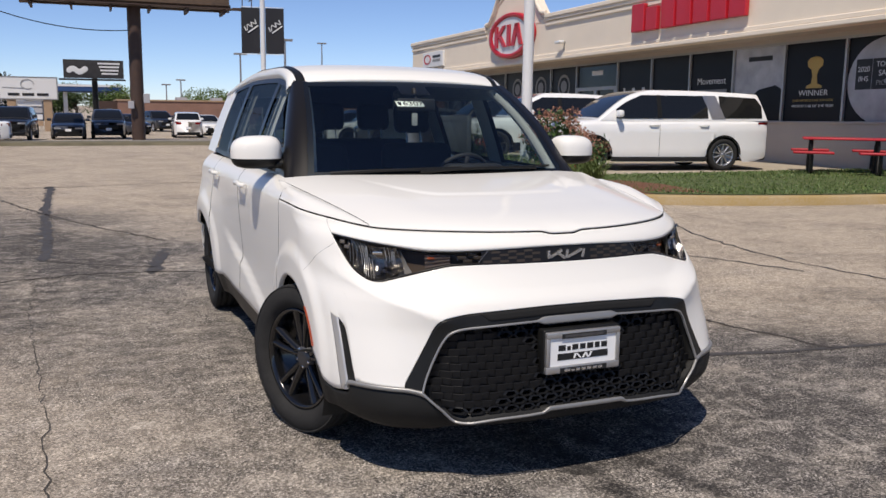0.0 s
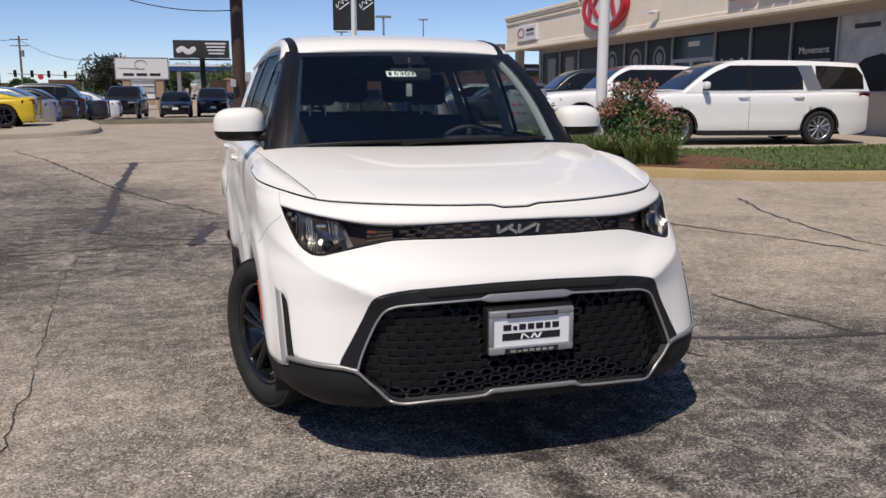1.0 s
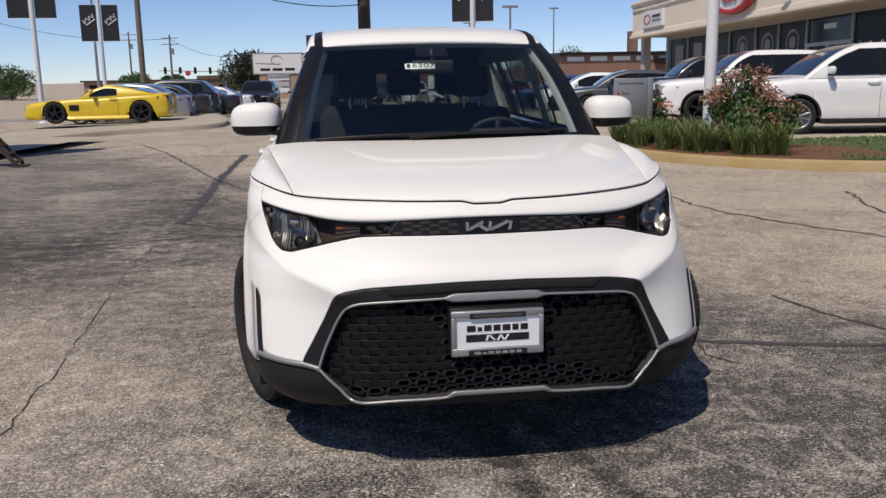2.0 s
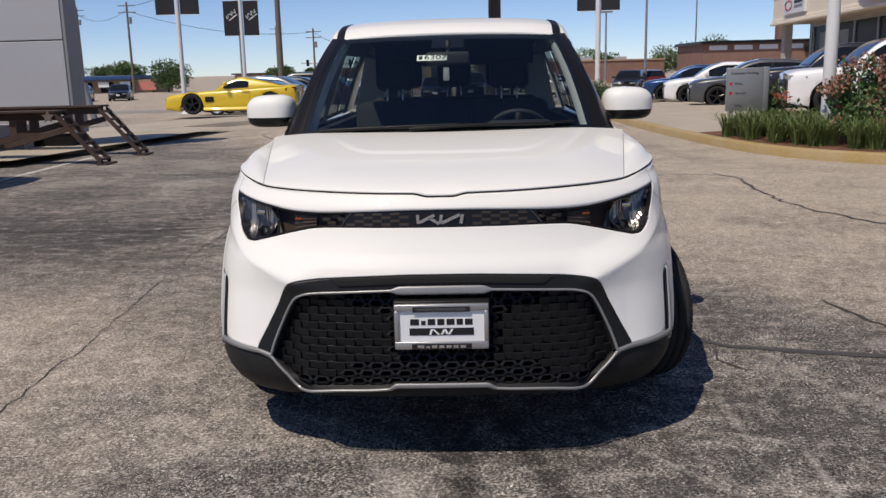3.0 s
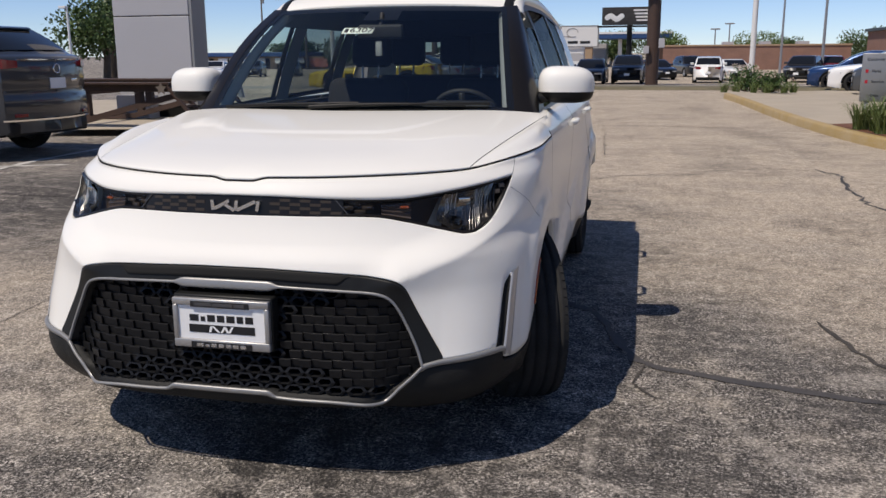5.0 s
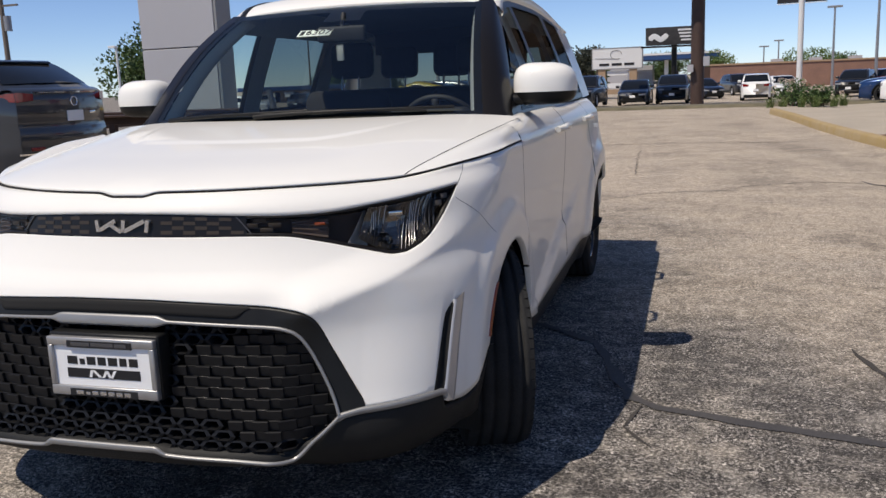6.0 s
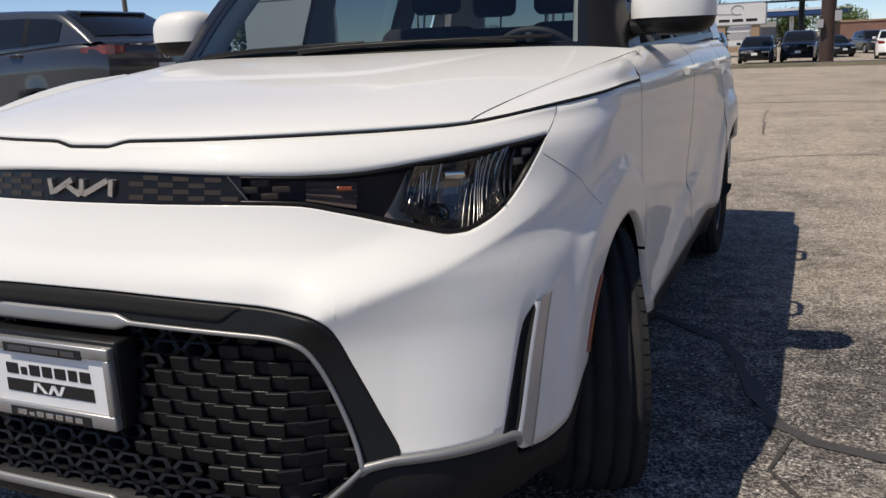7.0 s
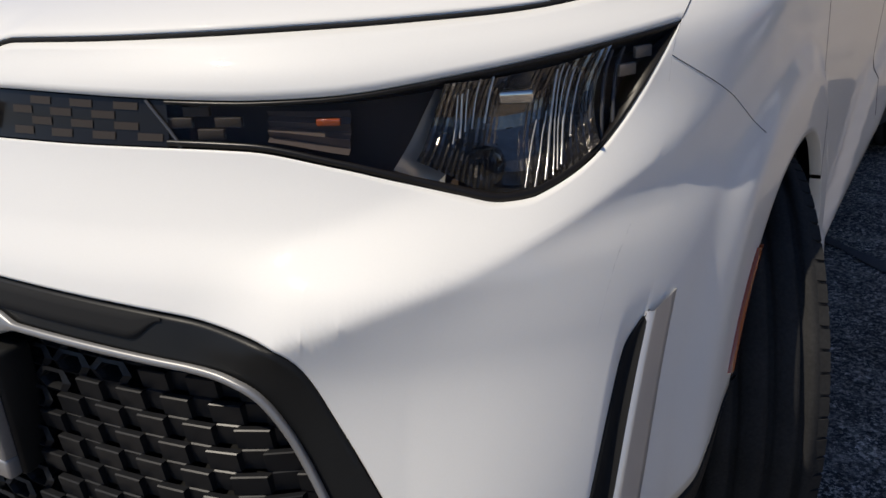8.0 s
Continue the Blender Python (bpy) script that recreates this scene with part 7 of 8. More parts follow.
COUPE = dict(size=(4.50, 1.88, 1.235), axle=(0.98, 2.71, 0.345), heights=(0.12, 0.60, 0.80, 0.90, 0.93), cabin=(1.75, 2.50, 2.95, 4.15), windows=[(2.10, 2.95)], clad=0.10, taper=0.16)
P_WHITE = paint("plain_white_paint", (0.82, 0.815, 0.80))
P_BLACK = paint("black_car_paint", (0.010, 0.010, 0.012))
P_GREY = paint("dark_grey_metallic", (0.034, 0.037, 0.043), 0.2, 0.3)
P_STEEL = paint("slate_grey_metallic", (0.075, 0.080, 0.085), 0.3, 0.35)
P_BLUE = paint("deep_blue_metallic", (0.012, 0.045, 0.14), 0.4, 0.3)
P_RED = paint("dark_red_paint", (0.14, 0.010, 0.014), 0.2, 0.3)
P_YELLOW = paint("bright_yellow_paint", (0.72, 0.50, 0.012))
P_SILVER = paint("silver_metallic", (0.35, 0.35, 0.36), 0.6, 0.3)
P_NAVY = paint("dark_navy_paint", (0.014, 0.018, 0.030), 0.3, 0.3)

RM = Vector((-0.985, 0.17, 0)).normalized()


def row_car(nose_x, y):
    return stand(nose_x, y, RM.x, RM.y, TOP if y < 25 else None)


vehicle("minivan", "white minivan with dark windows parked before the showroom", row_car(7.55, 14.5), VAN, P_WHITE, spokes=10)
vehicle("large_suv", "white boxy three-row SUV with black cladding", row_car(7.35, 18.9), {**SUV, "size": (5.0, 1.99, 1.76)}, P_WHITE, RIM_BLACK, 5)
vehicle("dark_suv", "dark SUV beside the directional sign", row_car(7.9, 23.2), SUV, P_BLACK, RIM_SILVER, 10)
vehicle("grey_crossover", "slate grey electric crossover in a row", row_car(7.0, 27.3), HATCH, P_STEEL, RIM_BLACK, 5)
vehicle("white_crossover", "white electric crossover with black lower nose", row_car(7.0, 31.6), HATCH, P_WHITE, RIM_BLACK, 5)
vehicle("blue_crossover", "deep blue electric crossover in a row", row_car(7.0, 36.2), HATCH, P_BLUE, RIM_BLACK, 5)
# rear view neighbours
mz = vehicle("grey_suv", "dark grey SUV seen from behind on its bay", stand(-11.72, 8.01, -1.0, 0.02), {**SUV, "size": (5.06, 1.97, 1.82), "heights": (0.28, 0.98, 1.20, 1.36, 1.33), "cabin": (1.35, 2.15, 4.08, 4.92), "tail": (1.255, 0.12, 0.17), "plate_z": 0.93}, P_GREY, RIM_SILVER, 10)
L_MZ = 5.06


def across(half_w, section, n=16):
    """A bar through the whole tail's width, of one closed section in (y, z)."""
    bm = bmesh.new()
    rows = [[(mix(-half_w, half_w, i / n), L_MZ + y, z) for y, z in section + section[:1]] for i in range(n + 1)]
    sheet(bm, rows)
    for r0 in (rows[0], rows[-1]):
        bm.faces.new([bm.verts.new(p) for p in r0[:-1]])
    bmesh.ops.remove_doubles(bm, verts=bm.verts, dist=1e-5)
    bmesh.ops.recalc_face_normals(bm, faces=bm.faces)
    return bm


bm = bmesh.new()
sheet(bm, [[(mix(-0.80, 0.80, i / 24), L_MZ + y, z) for y, z in ((-0.14, 1.375), (-0.05, 1.345), (-0.006, 1.31), (0.006, 1.22), (0.016, 1.08), (0.014, 0.96), (-0.004, 0.90), (0.022, 0.84), (0.030, 0.70), (0.020, 0.56))] for i in range(25)])
part("tailgate", bm, P_GREY, mz)
part("chrome_bar", across(0.60, [(0.0, 1.300), (0.016, 1.303), (0.016, 1.318), (0.0, 1.320)]), CHROME, mz, smooth=False)
part("spoiler", across(0.56, [(-1.05, 1.772), (-0.82, 1.756), (-0.76, 1.735), (-0.78, 1.712), (-1.02, 1.730)]), P_GREY, mz, smooth=False)
part("bumper_bar", across(0.82, [(0.0, 0.520), (0.040, 0.523), (0.040, 0.545), (0.0, 0.548)]), CHROME, mz, smooth=False)
for sx in (-0.70, 0.54):
    part("reflector", boxes((sx, sx + 0.16, L_MZ + 0.02, L_MZ + 0.042, 0.575, 0.62), bevel=0.004), RED_LENS, mz)
part("name_bar", boxes((-0.47, -0.31, L_MZ + 0.016, L_MZ + 0.024, 1.015, 1.05), bevel=0.003), CHROME, mz)
bm = bmesh.new()
lathe(bm, [(0.0, 0.065), (0.012, 0.065), (0.012, 0.052), (0.0, 0.052)], 24, "y", Matrix.Translation((0, L_MZ + 0.012, 1.19)))
part("badge", bm, CHROME, mz)
# its tail is bowed in plan
for ob in mz.children:
    if ob.type == "MESH":
        lift = 0.030 if ob.name.startswith("tail_lamp") else 0.0
        for v in ob.data.vertices:
            v.co.y += lift * ease(L_MZ - 0.2, L_MZ, v.co.y) - 0.30 * v.co.x**2 * ease(L_MZ - 1.3, L_MZ, v.co.y)
yc = vehicle("sports_coupe", "bright yellow low sports coupe with dark glass", stand(-10.85, 27.3, -1.0, 0.0, 0.10), COUPE, P_YELLOW, RIM_BLACK, 5, lower=P_YELLOW)
part("side_vent", boxes((0.92, 0.955, 1.45, 1.75, 0.42, 0.60), bevel=0.01), DARK, yc)
part("side_vent", boxes((-0.955, -0.92, 1.45, 1.75, 0.42, 0.60), bevel=0.01), DARK, yc)
for k, (mt, sp, nm) in enumerate(((P_SILVER, SEDAN, "silver"), (P_BLACK, SEDAN, "black"), (P_BLACK, SMALL_SUV, "black"), (P_NAVY, SEDAN, "dark navy"), (P_WHITE, SEDAN, "white"))):
    vehicle("parked_car", nm + " car in a row behind the yellow coupe", stand(-11.0 + 0.25 * k, 30.6 + 2.9 * k, -1.0, 0.0), sp, mt)
vehicle("black_suv", "black SUV facing the lot at its far edge", stand(-5.65, 46.0, -0.06, -1), SUV, P_BLACK, RIM_SILVER, 10)
vehicle("navy_sedan", "dark navy sedan facing the road beside the pylon", stand(-2.95, 49.0, 0.0, -1), SEDAN, P_NAVY)
vehicle("grey_minivan", "dark grey minivan facing the road", stand(-0.85, 50.5, 0.0, -1), {**VAN, "size": (4.9, 1.92, 1.70)}, P_GREY)
vehicle("white_small_suv", "white compact SUV seen from behind", stand(4.1, 58.4, 0.05, 1), SMALL_SUV, P_WHITE)
vehicle("white_hatchback", "white small car beyond the verge", stand(6.3, 60.0, 0.2, -1), SEDAN, P_WHITE)
vehicle("dark_hatchback", "dark small car near the brick building", stand(3.9, 70.0, 0.3, -1), SMALL_SUV, P_BLACK)
vehicle("navy_hatchback", "dark blue car near the billboard post", stand(1.5, 62.0, 0.4, -1), SEDAN, P_NAVY)
vehicle("black_crossover", "black crossover beyond the banner pole", stand(9.2, 56.0, -0.35, -1), SMALL_SUV, P_BLACK)
vehicle("red_suv", "dark red SUV seen from behind", stand(12.2, 64.5, 0.05, 1), SMALL_SUV, P_RED)
vehicle("white_wagon", "white car waiting beyond the island", stand(-33.0, 62.0, 1.0, 0.2), SEDAN, P_WHITE)
for k in range(5):
    vehicle("far_car", ("pale", "dark", "white", "grey", "dark")[k] + " car in the far lot", stand(-44.0 + 3.0 * k, 66.0 + 1.5 * k, 0.3, -1), SEDAN, (P_SILVER, P_BLACK, P_WHITE, P_STEEL, P_NAVY)[k])
# ---- poles, signs, far buildings ----
POLE_WHITE = surf("white_painted_steel", (0.70, 0.70, 0.69), 0.45, vary=0.04, scale=2, fine=60)
POLE_GREY = surf("galvanised_steel", (0.30, 0.30, 0.31), 0.5, metal=0.5)
RUST = surf("brown_painted_steel", (0.060, 0.034, 0.024), 0.65, vary=0.3, scale=3, fine=40, bump=0.1)
TIMBER = surf("weathered_timber_pole", (0.16, 0.13, 0.105), 0.9, vary=0.25, scale=4, fine=50)
BANNER = surf("black_banner_cloth", (0.012, 0.012, 0.015), 0.6, vary=0.15, scale=3, fine=200)
PANEL_GREY = surf("light_grey_cladding", (0.43, 0.42, 0.43), 0.45, vary=0.03, scale=0.8, fine=40)
BRICK_FAR = surf("brown_brick", (0.24, 0.135, 0.10), 0.9, vary=0.2, scale=0.8, fine=8)
TAN_BLOCK = surf("tan_masonry", (0.36, 0.25, 0.16), 0.9, vary=0.12, scale=1.5, fine=20)
BOARD_DARK = surf("dark_billboard_print", (0.030, 0.028, 0.028), 0.6, vary=0.5, scale=0.4, fine=3)
BOARD_BROWN = surf("brown_billboard_print", (0.12, 0.075, 0.045), 0.6, vary=0.5, scale=0.4, fine=3)
BLUE_ROOF = surf("blue_canopy", (0.02, 0.06, 0.17), 0.5, vary=0.1, scale=1, fine=20)
PINK = surf("salmon_banner", (0.55, 0.20, 0.16), 0.7, vary=0.2, scale=1, fine=8)


def pole(name, label, x, y, top, r0, r1, material, cat="pole", base=None, group=""):
    z0 = ground_z(x, y) if base is None else base
    p = thing(name, label, cat, group, at=Matrix.Translation((x, y, z0)))
    bm = bmesh.new()
    tube(bm, [(0, 0, -0.02), (0, 0, (top - z0) / 2), (0, 0, top - z0)], lambda k: mix(r0, r1, k), 14)
    part("shaft", bm, material, p)
    bm = bmesh.new()
    lathe(bm, [(0.0, r0 * 2.0), (0.05, r0 * 1.9), (0.06, r0)], 16, "z")
    part("base_plate", bm, material, p)
    return p


def banners(p, z, w, h, gap, turn):
    for sgn in (-1, 1):
        bm = bmesh.new()
        rows = []
        for k in spread(0, 1, 6):
            rows.append([(sgn * (gap + w * k), 0.012 * math.sin(k * 5) * math.sin(v * 4), z + h * v) for v in spread(0, 1, 8)])
        sheet(bm, rows)
        for v in bm.verts:
            v.co = Matrix.Rotation(turn, 3, "Z") @ v.co
        b = part("banner", bm, BANNER, p, "black banner with pale slanted strokes", smooth=True)
        bm = bmesh.new()
        tilt = Matrix.Rotation(turn, 4, "Z") @ Matrix.Translation((sgn * (gap + w / 2), -0.022, z + h * 0.62)) @ Matrix.Rotation(-0.62, 4, "Y")
        u = w * 0.11
        for x0, x1, up in ((-3.4, -3.0, 1), (-2.9, -1.2, 1), (-1.0, 0.2, 0), (0.3, 0.9, 1), (1.0, 2.6, 0), (2.8, 3.3, 1)):
            z0, z1 = (-1.1, 1.1) if up else (1.1, -1.1)
            slab(bm, [((x0 - 0.22) * u, z0 * u), ((x0 + 0.22) * u, z0 * u), ((x1 + 0.22) * u, z1 * u), ((x1 - 0.22) * u, z1 * u)][:: 1 if up else -1], 0.008, tilt)
        slab(bm, [(-3.2 * u, -2.5 * u), (3.0 * u, -2.5 * u), (3.0 * u, -1.9 * u), (-3.2 * u, -1.9 * u)], 0.008, tilt)
        tagged(part("banner_mark", bm, SIGN_WHITE, b, smooth=False), kind="stuff")
        for zz in (z + h + 0.02, z - 0.02):
            bm = bmesh.new()
            tube(bm, [Matrix.Rotation(turn, 3, "Z") @ Vector((sgn * q, 0, zz)) for q in (0, gap + w)], 0.012, 6)
            part("banner_arm", bm, POLE_WHITE, p)


pole("light_pole", "white steel light pole standing in the planting bed", 5.55, 11.25, 9.0, 0.10, 0.09, POLE_WHITE, base=TOP)
p = pole("banner_pole", "white pole with two black banners in a shrub island", 4.2, 29.6, 9.0, 0.095, 0.08, POLE_WHITE, group="banner poles")
banners(p, 3.42, 0.66, 1.62, 0.10, -0.15)
p = pole("banner_pole", "white pole with two black banners by the road", -12.6, 33.5, 9.0, 0.10, 0.085, POLE_WHITE, group="banner poles")
banners(p, 3.90 + 0.17, 0.78, 1.70, 0.11, 0.1)
p = pole("banner_pole", "white pole with two black banners by the road", -12.6, 43.0, 9.0, 0.10, 0.085, POLE_WHITE, group="banner poles")
banners(p, 3.42 + 0.35, 0.78, 1.75, 0.12, 0.1)

# billboard on a single post
bb = thing("billboard", "large brown billboard on a thick brown steel post", "billboard", at=Matrix.Translation((0.62, 47.5, ground_z(0.6, 47.5))))
bm = bmesh.new()
tube(bm, [(0, 0, 0), (0, 0, 7.6)], 0.35, 20)
part("post", bm, RUST, bb)
part("board", boxes((-5.4, 4.9, -0.9, -0.65, 7.25, 11.0), bevel=0.02), BOARD_BROWN, bb, smooth=False)
part("board_frame", boxes((-5.5, 5.0, -0.65, -0.45, 7.05, 7.35), (-5.5, 5.0, -0.2, 0.2, 7.0, 7.3)), RUST, bb, smooth=False)
part("catwalk", boxes((-5.6, 5.9, -1.6, -0.95, 7.02, 7.08)), RUST, bb, smooth=False)
for k in range(6):
    part("strut", boxes((-5.0 + 1.9 * k, -4.9 + 1.9 * k, -1.5, 0.3, 6.78, 7.02)), RUST, bb, smooth=False)
bm = bmesh.new()
for z in (7.1, 7.6, 8.1):
    tube(bm, [(5.0, -1.5, z), (6.0, -1.5, z), (6.0, -0.6, z)], 0.03, 5)
for x in (5.5, 6.0):
    tube(bm, [(x, -1.5, 7.05), (x, -1.5, 8.15)], 0.03, 5)
part("rail", bm, RUST, bb)
part("meter_box", boxes((0.30, 0.62, -0.55, -0.3, 2.0, 2.5), bevel=0.02), PANEL_GREY, bb, smooth=False)
part("meter_box", boxes((-0.5, -0.2, -0.6, -0.35, 1.7, 2.1), bevel=0.02), PANEL_GREY, bb, smooth=False)
for k in range(3):
    part("text_bar", boxes((-4.6 + 1.1 * k, -3.9 + 1.1 * k, -0.92, -0.90, 7.38, 7.55)), SIGN_WHITE, bb, smooth=False)

b2 = thing("small_billboard", "dark billboard with pale cloud shape and text bars", "billboard", at=Matrix.Translation((-1.4, 66.0, -0.6)))
bm = bmesh.new()
tube(bm, [(0, 0, 0), (0, 0, 4.0)], 0.20, 12)
part("post", bm, SATIN_BLACK, b2)
part("board", boxes((-2.05, 2.0, -0.3, -0.1, 3.95, 5.25)), BOARD_DARK, b2, smooth=False)
part("catwalk", boxes((-2.35, 2.1, -0.8, -0.32, 3.78, 3.90)), SATIN_BLACK, b2, smooth=False)
bm = bmesh.new()
rnd = random.Random(9)
for k in range(9):
    lathe(bm, [(0, 0.20), (0.01, 0.12), (0.012, 0.0)], 12, "y", Matrix.Translation((-1.65 + 0.13 * k, -0.315, 4.50 + 0.12 * math.sin(k * 0.9))) @ Matrix.Rotation(math.pi, 4, "Z"))
part("cloud_shape", bm, SIGN_WHITE, b2)
for k in range(4):
    part("text_bar", boxes((0.25 + 0.08 * k, 1.75 - 0.05 * k, -0.32, -0.305, 4.95 - 0.24 * k, 5.07 - 0.24 * k)), SIGN_WHITE, b2, smooth=False)

ds = thing("shop_sign", "white roadside sign with outline drawing on tan pillars", "sign", at=Matrix.Translation((-6.05, 71.0, -0.6)))
part("board", boxes((-2.0, 1.95, -0.35, 0.25, 2.45, 4.05), bevel=0.03), SIGN_WHITE, ds, smooth=False)
bm = bmesh.new()
for d in ((-2.06, 2.01, -0.37, 0.27, 4.05, 4.11), (-2.06, 2.01, -0.37, 0.27, 2.39, 2.45), (-2.06, -2.0, -0.37, 0.27, 2.45, 4.05), (1.95, 2.01, -0.37, 0.27, 2.45, 4.05)):
    box(bm, *d)
part("board_frame", bm, SIGN_GREY, ds, smooth=False)
for x in (-1.55, 0.95):
    part("pillar", boxes((x, x + 0.6, -0.3, 0.3, 0, 2.39), bevel=0.02), TAN_BLOCK, ds, smooth=False)
for k in range(4):
    part("small_board", boxes((-0.82, 0.85, -0.2, 0.1, 1.90 - 0.5 * k, 2.28 - 0.5 * k)), (SIGN_WHITE, PANEL_GREY, SIGN_WHITE, TAN_BLOCK)[k], ds, smooth=False)
bm = bmesh.new()
tube(bm, [(-0.1 + 0.45 * math.cos(a), -0.37, 3.55 + 0.35 * math.sin(a)) for a in spread(0, 5.4, 20)], 0.025, 5)
tube(bm, [(-1.8, -0.37, 3.30), (-0.6, -0.37, 3.25), (0.1, -0.37, 3.2)], 0.02, 5)
part("outline_drawing", bm, SIGN_GREY, ds)
for k in range(3):
    part("text_bar", boxes((-1.45 + 1.0 * k, -0.65 + 1.0 * k, -0.37, -0.35, 2.68, 2.88)), INK, ds, smooth=False)

# brick building across the road, long low block with parapet
bk = thing("brick_building", "long low brown brick building behind the parked cars", "building", at=Matrix.Translation((0, 100, -0.6)))
part("wall", boxes((1.0, 20.5, 0, 20, 0, 2.55)), BRICK_FAR, bk, smooth=False)
part("parapet", boxes((0.9, 20.6, -0.1, 20.1, 2.55, 2.72)), TAN_BLOCK, bk, smooth=False)
# end wall's shade is put into a darker copy of the brick colour
part("end_wall", boxes((-0.9, 1.0, 1.0, 20, 0, 2.5)), surf("shaded_dark_brick", (0.06, 0.035, 0.028), 0.9, vary=0.2, scale=1, fine=8), bk, smooth=False)
for k in range(3):
    part("roof_unit", boxes((7.5 + 4 * k, 8.7 + 4 * k, 3, 5, 2.72, 3.05)), PANEL_GREY, bk, smooth=False)
b3 = thing("shop_row", "low brick shops with dark awning beyond the showroom", "building", at=Matrix.Translation((26.0, 88, -0.6)))
part("wall", boxes((-4.0, 16, 0, 12, 0, 3.9)), BRICK_FAR, b3, smooth=False)
part("roof", boxes((-4.3, 16.3, -0.4, 12.3, 3.9, 4.2)), SATIN_BLACK, b3, smooth=False)
part("chimney", boxes((4.0, 4.9, 2, 3, 4.2, 6.4)), BRICK_FAR, b3, smooth=False)
part("awning", boxes((6.0, 14.0, -1.6, -0.1, 2.9, 3.5), bevel=0.1), SATIN_BLACK, b3, smooth=False)
for k in range(5):
    part("sign_board", boxes((-3.4 + 2.5 * k, -1.6 + 2.5 * k, -0.06, 0.0, 3.3, 3.75)), SIGN_WHITE, b3, smooth=False)

# low shops to the left
b4 = thing("awning_shops", "low shops with blue awnings and tan walls far off", "building", at=Matrix.Translation((-46, 112, -0.6)))
part("wall", boxes((-18, 1.5, 0, 8, 0, 1.7)), TAN_BLOCK, b4, smooth=False)
part("roof", boxes((-18.5, -0.4, -1.2, 8, 1.7, 2.3), bevel=0.1), BLUE_ROOF, b4, smooth=False)
for k in range(6):
    part("opening", boxes((-17.0 + 2.9 * k, -15.2 + 2.9 * k, -0.05, 0.0, 0.1, 1.45)), DARK, b4, smooth=False)
    part("sun_screen", boxes((-16.9 + 2.9 * k, -15.5 + 2.9 * k, -0.9, -0.8, 0.8, 1.5)), SIGN_WHITE if k % 3 else PANEL_GREY, b4, smooth=False)
part("banner", boxes((-0.3, 2.2, -0.2, -0.1, 0.3, 1.4)), PINK, b4, smooth=False)
b5 = thing("fuel_canopy", "blue fuel station canopy on white posts", "canopy", at=Matrix.Translation((-4, 118, -0.6)))
part("canopy", boxes((-7, 6, 0, 8, 3.7, 4.6), bevel=0.1), BLUE_ROOF, b5, smooth=False)
part("canopy_band", boxes((-7.05, 6.05, -0.05, 8.05, 4.35, 4.62)), SIGN_WHITE, b5, smooth=False)
for x in (-6, -1, 4):
    part("post", boxes((x, x + 0.5, 2, 2.5, 0, 3.7)), SIGN_WHITE, b5, smooth=False)
part("kiosk", boxes((-9, -3, 9, 13, 0, 3.2)), PANEL_GREY, b5, smooth=False)
b6 = thing("far_shops", "row of low pinkish shops in the distance", "building", at=Matrix.Translation((-30, 170, -0.6)))
part("wall", boxes((-20, 14, 0, 12, 0, 2.0)), surf("pinkish_stucco", (0.38, 0.22, 0.17), 0.9, vary=0.1, scale=0.6, fine=10), b6, smooth=False)
part("roof", boxes((-20.5, 14.5, -0.5, 12.5, 2.0, 2.3)), RUST, b6, smooth=False)
part("sign_board", boxes((1.0, 6.0, -0.3, 0, 1.2, 2.9)), BOARD_BROWN, b6, smooth=False)
for k in range(8):
    part("opening", boxes((-19 + 4 * k, -16.5 + 4 * k, -0.05, 0.0, 0.2, 1.4)), DARK, b6, smooth=False)

# pylon sign base, clad in light grey panels
py = thing("pylon_sign", "tall light grey clad pylon sign base", "sign", at=Matrix.Translation((-8.72, 13.72, 0.12)) @ Matrix.Rotation(-0.03, 4, "Z"))
for k in range(3):
    part("panel", boxes((-0.80, 0.92, -0.25, 0.30, 0.25 + 1.76 * k, 1.99 + 1.76 * k), bevel=0.01), PANEL_GREY, py, smooth=False)
part("core", boxes((-0.76, 0.90, -0.22, 0.28, 0.0, 5.48)), SATIN_BLACK, py, smooth=False)
part("edge_strip", boxes((0.92, 0.985, -0.23, 0.28, 0.25, 5.5), bevel=0.008), SIGN_GREY, py, smooth=False)

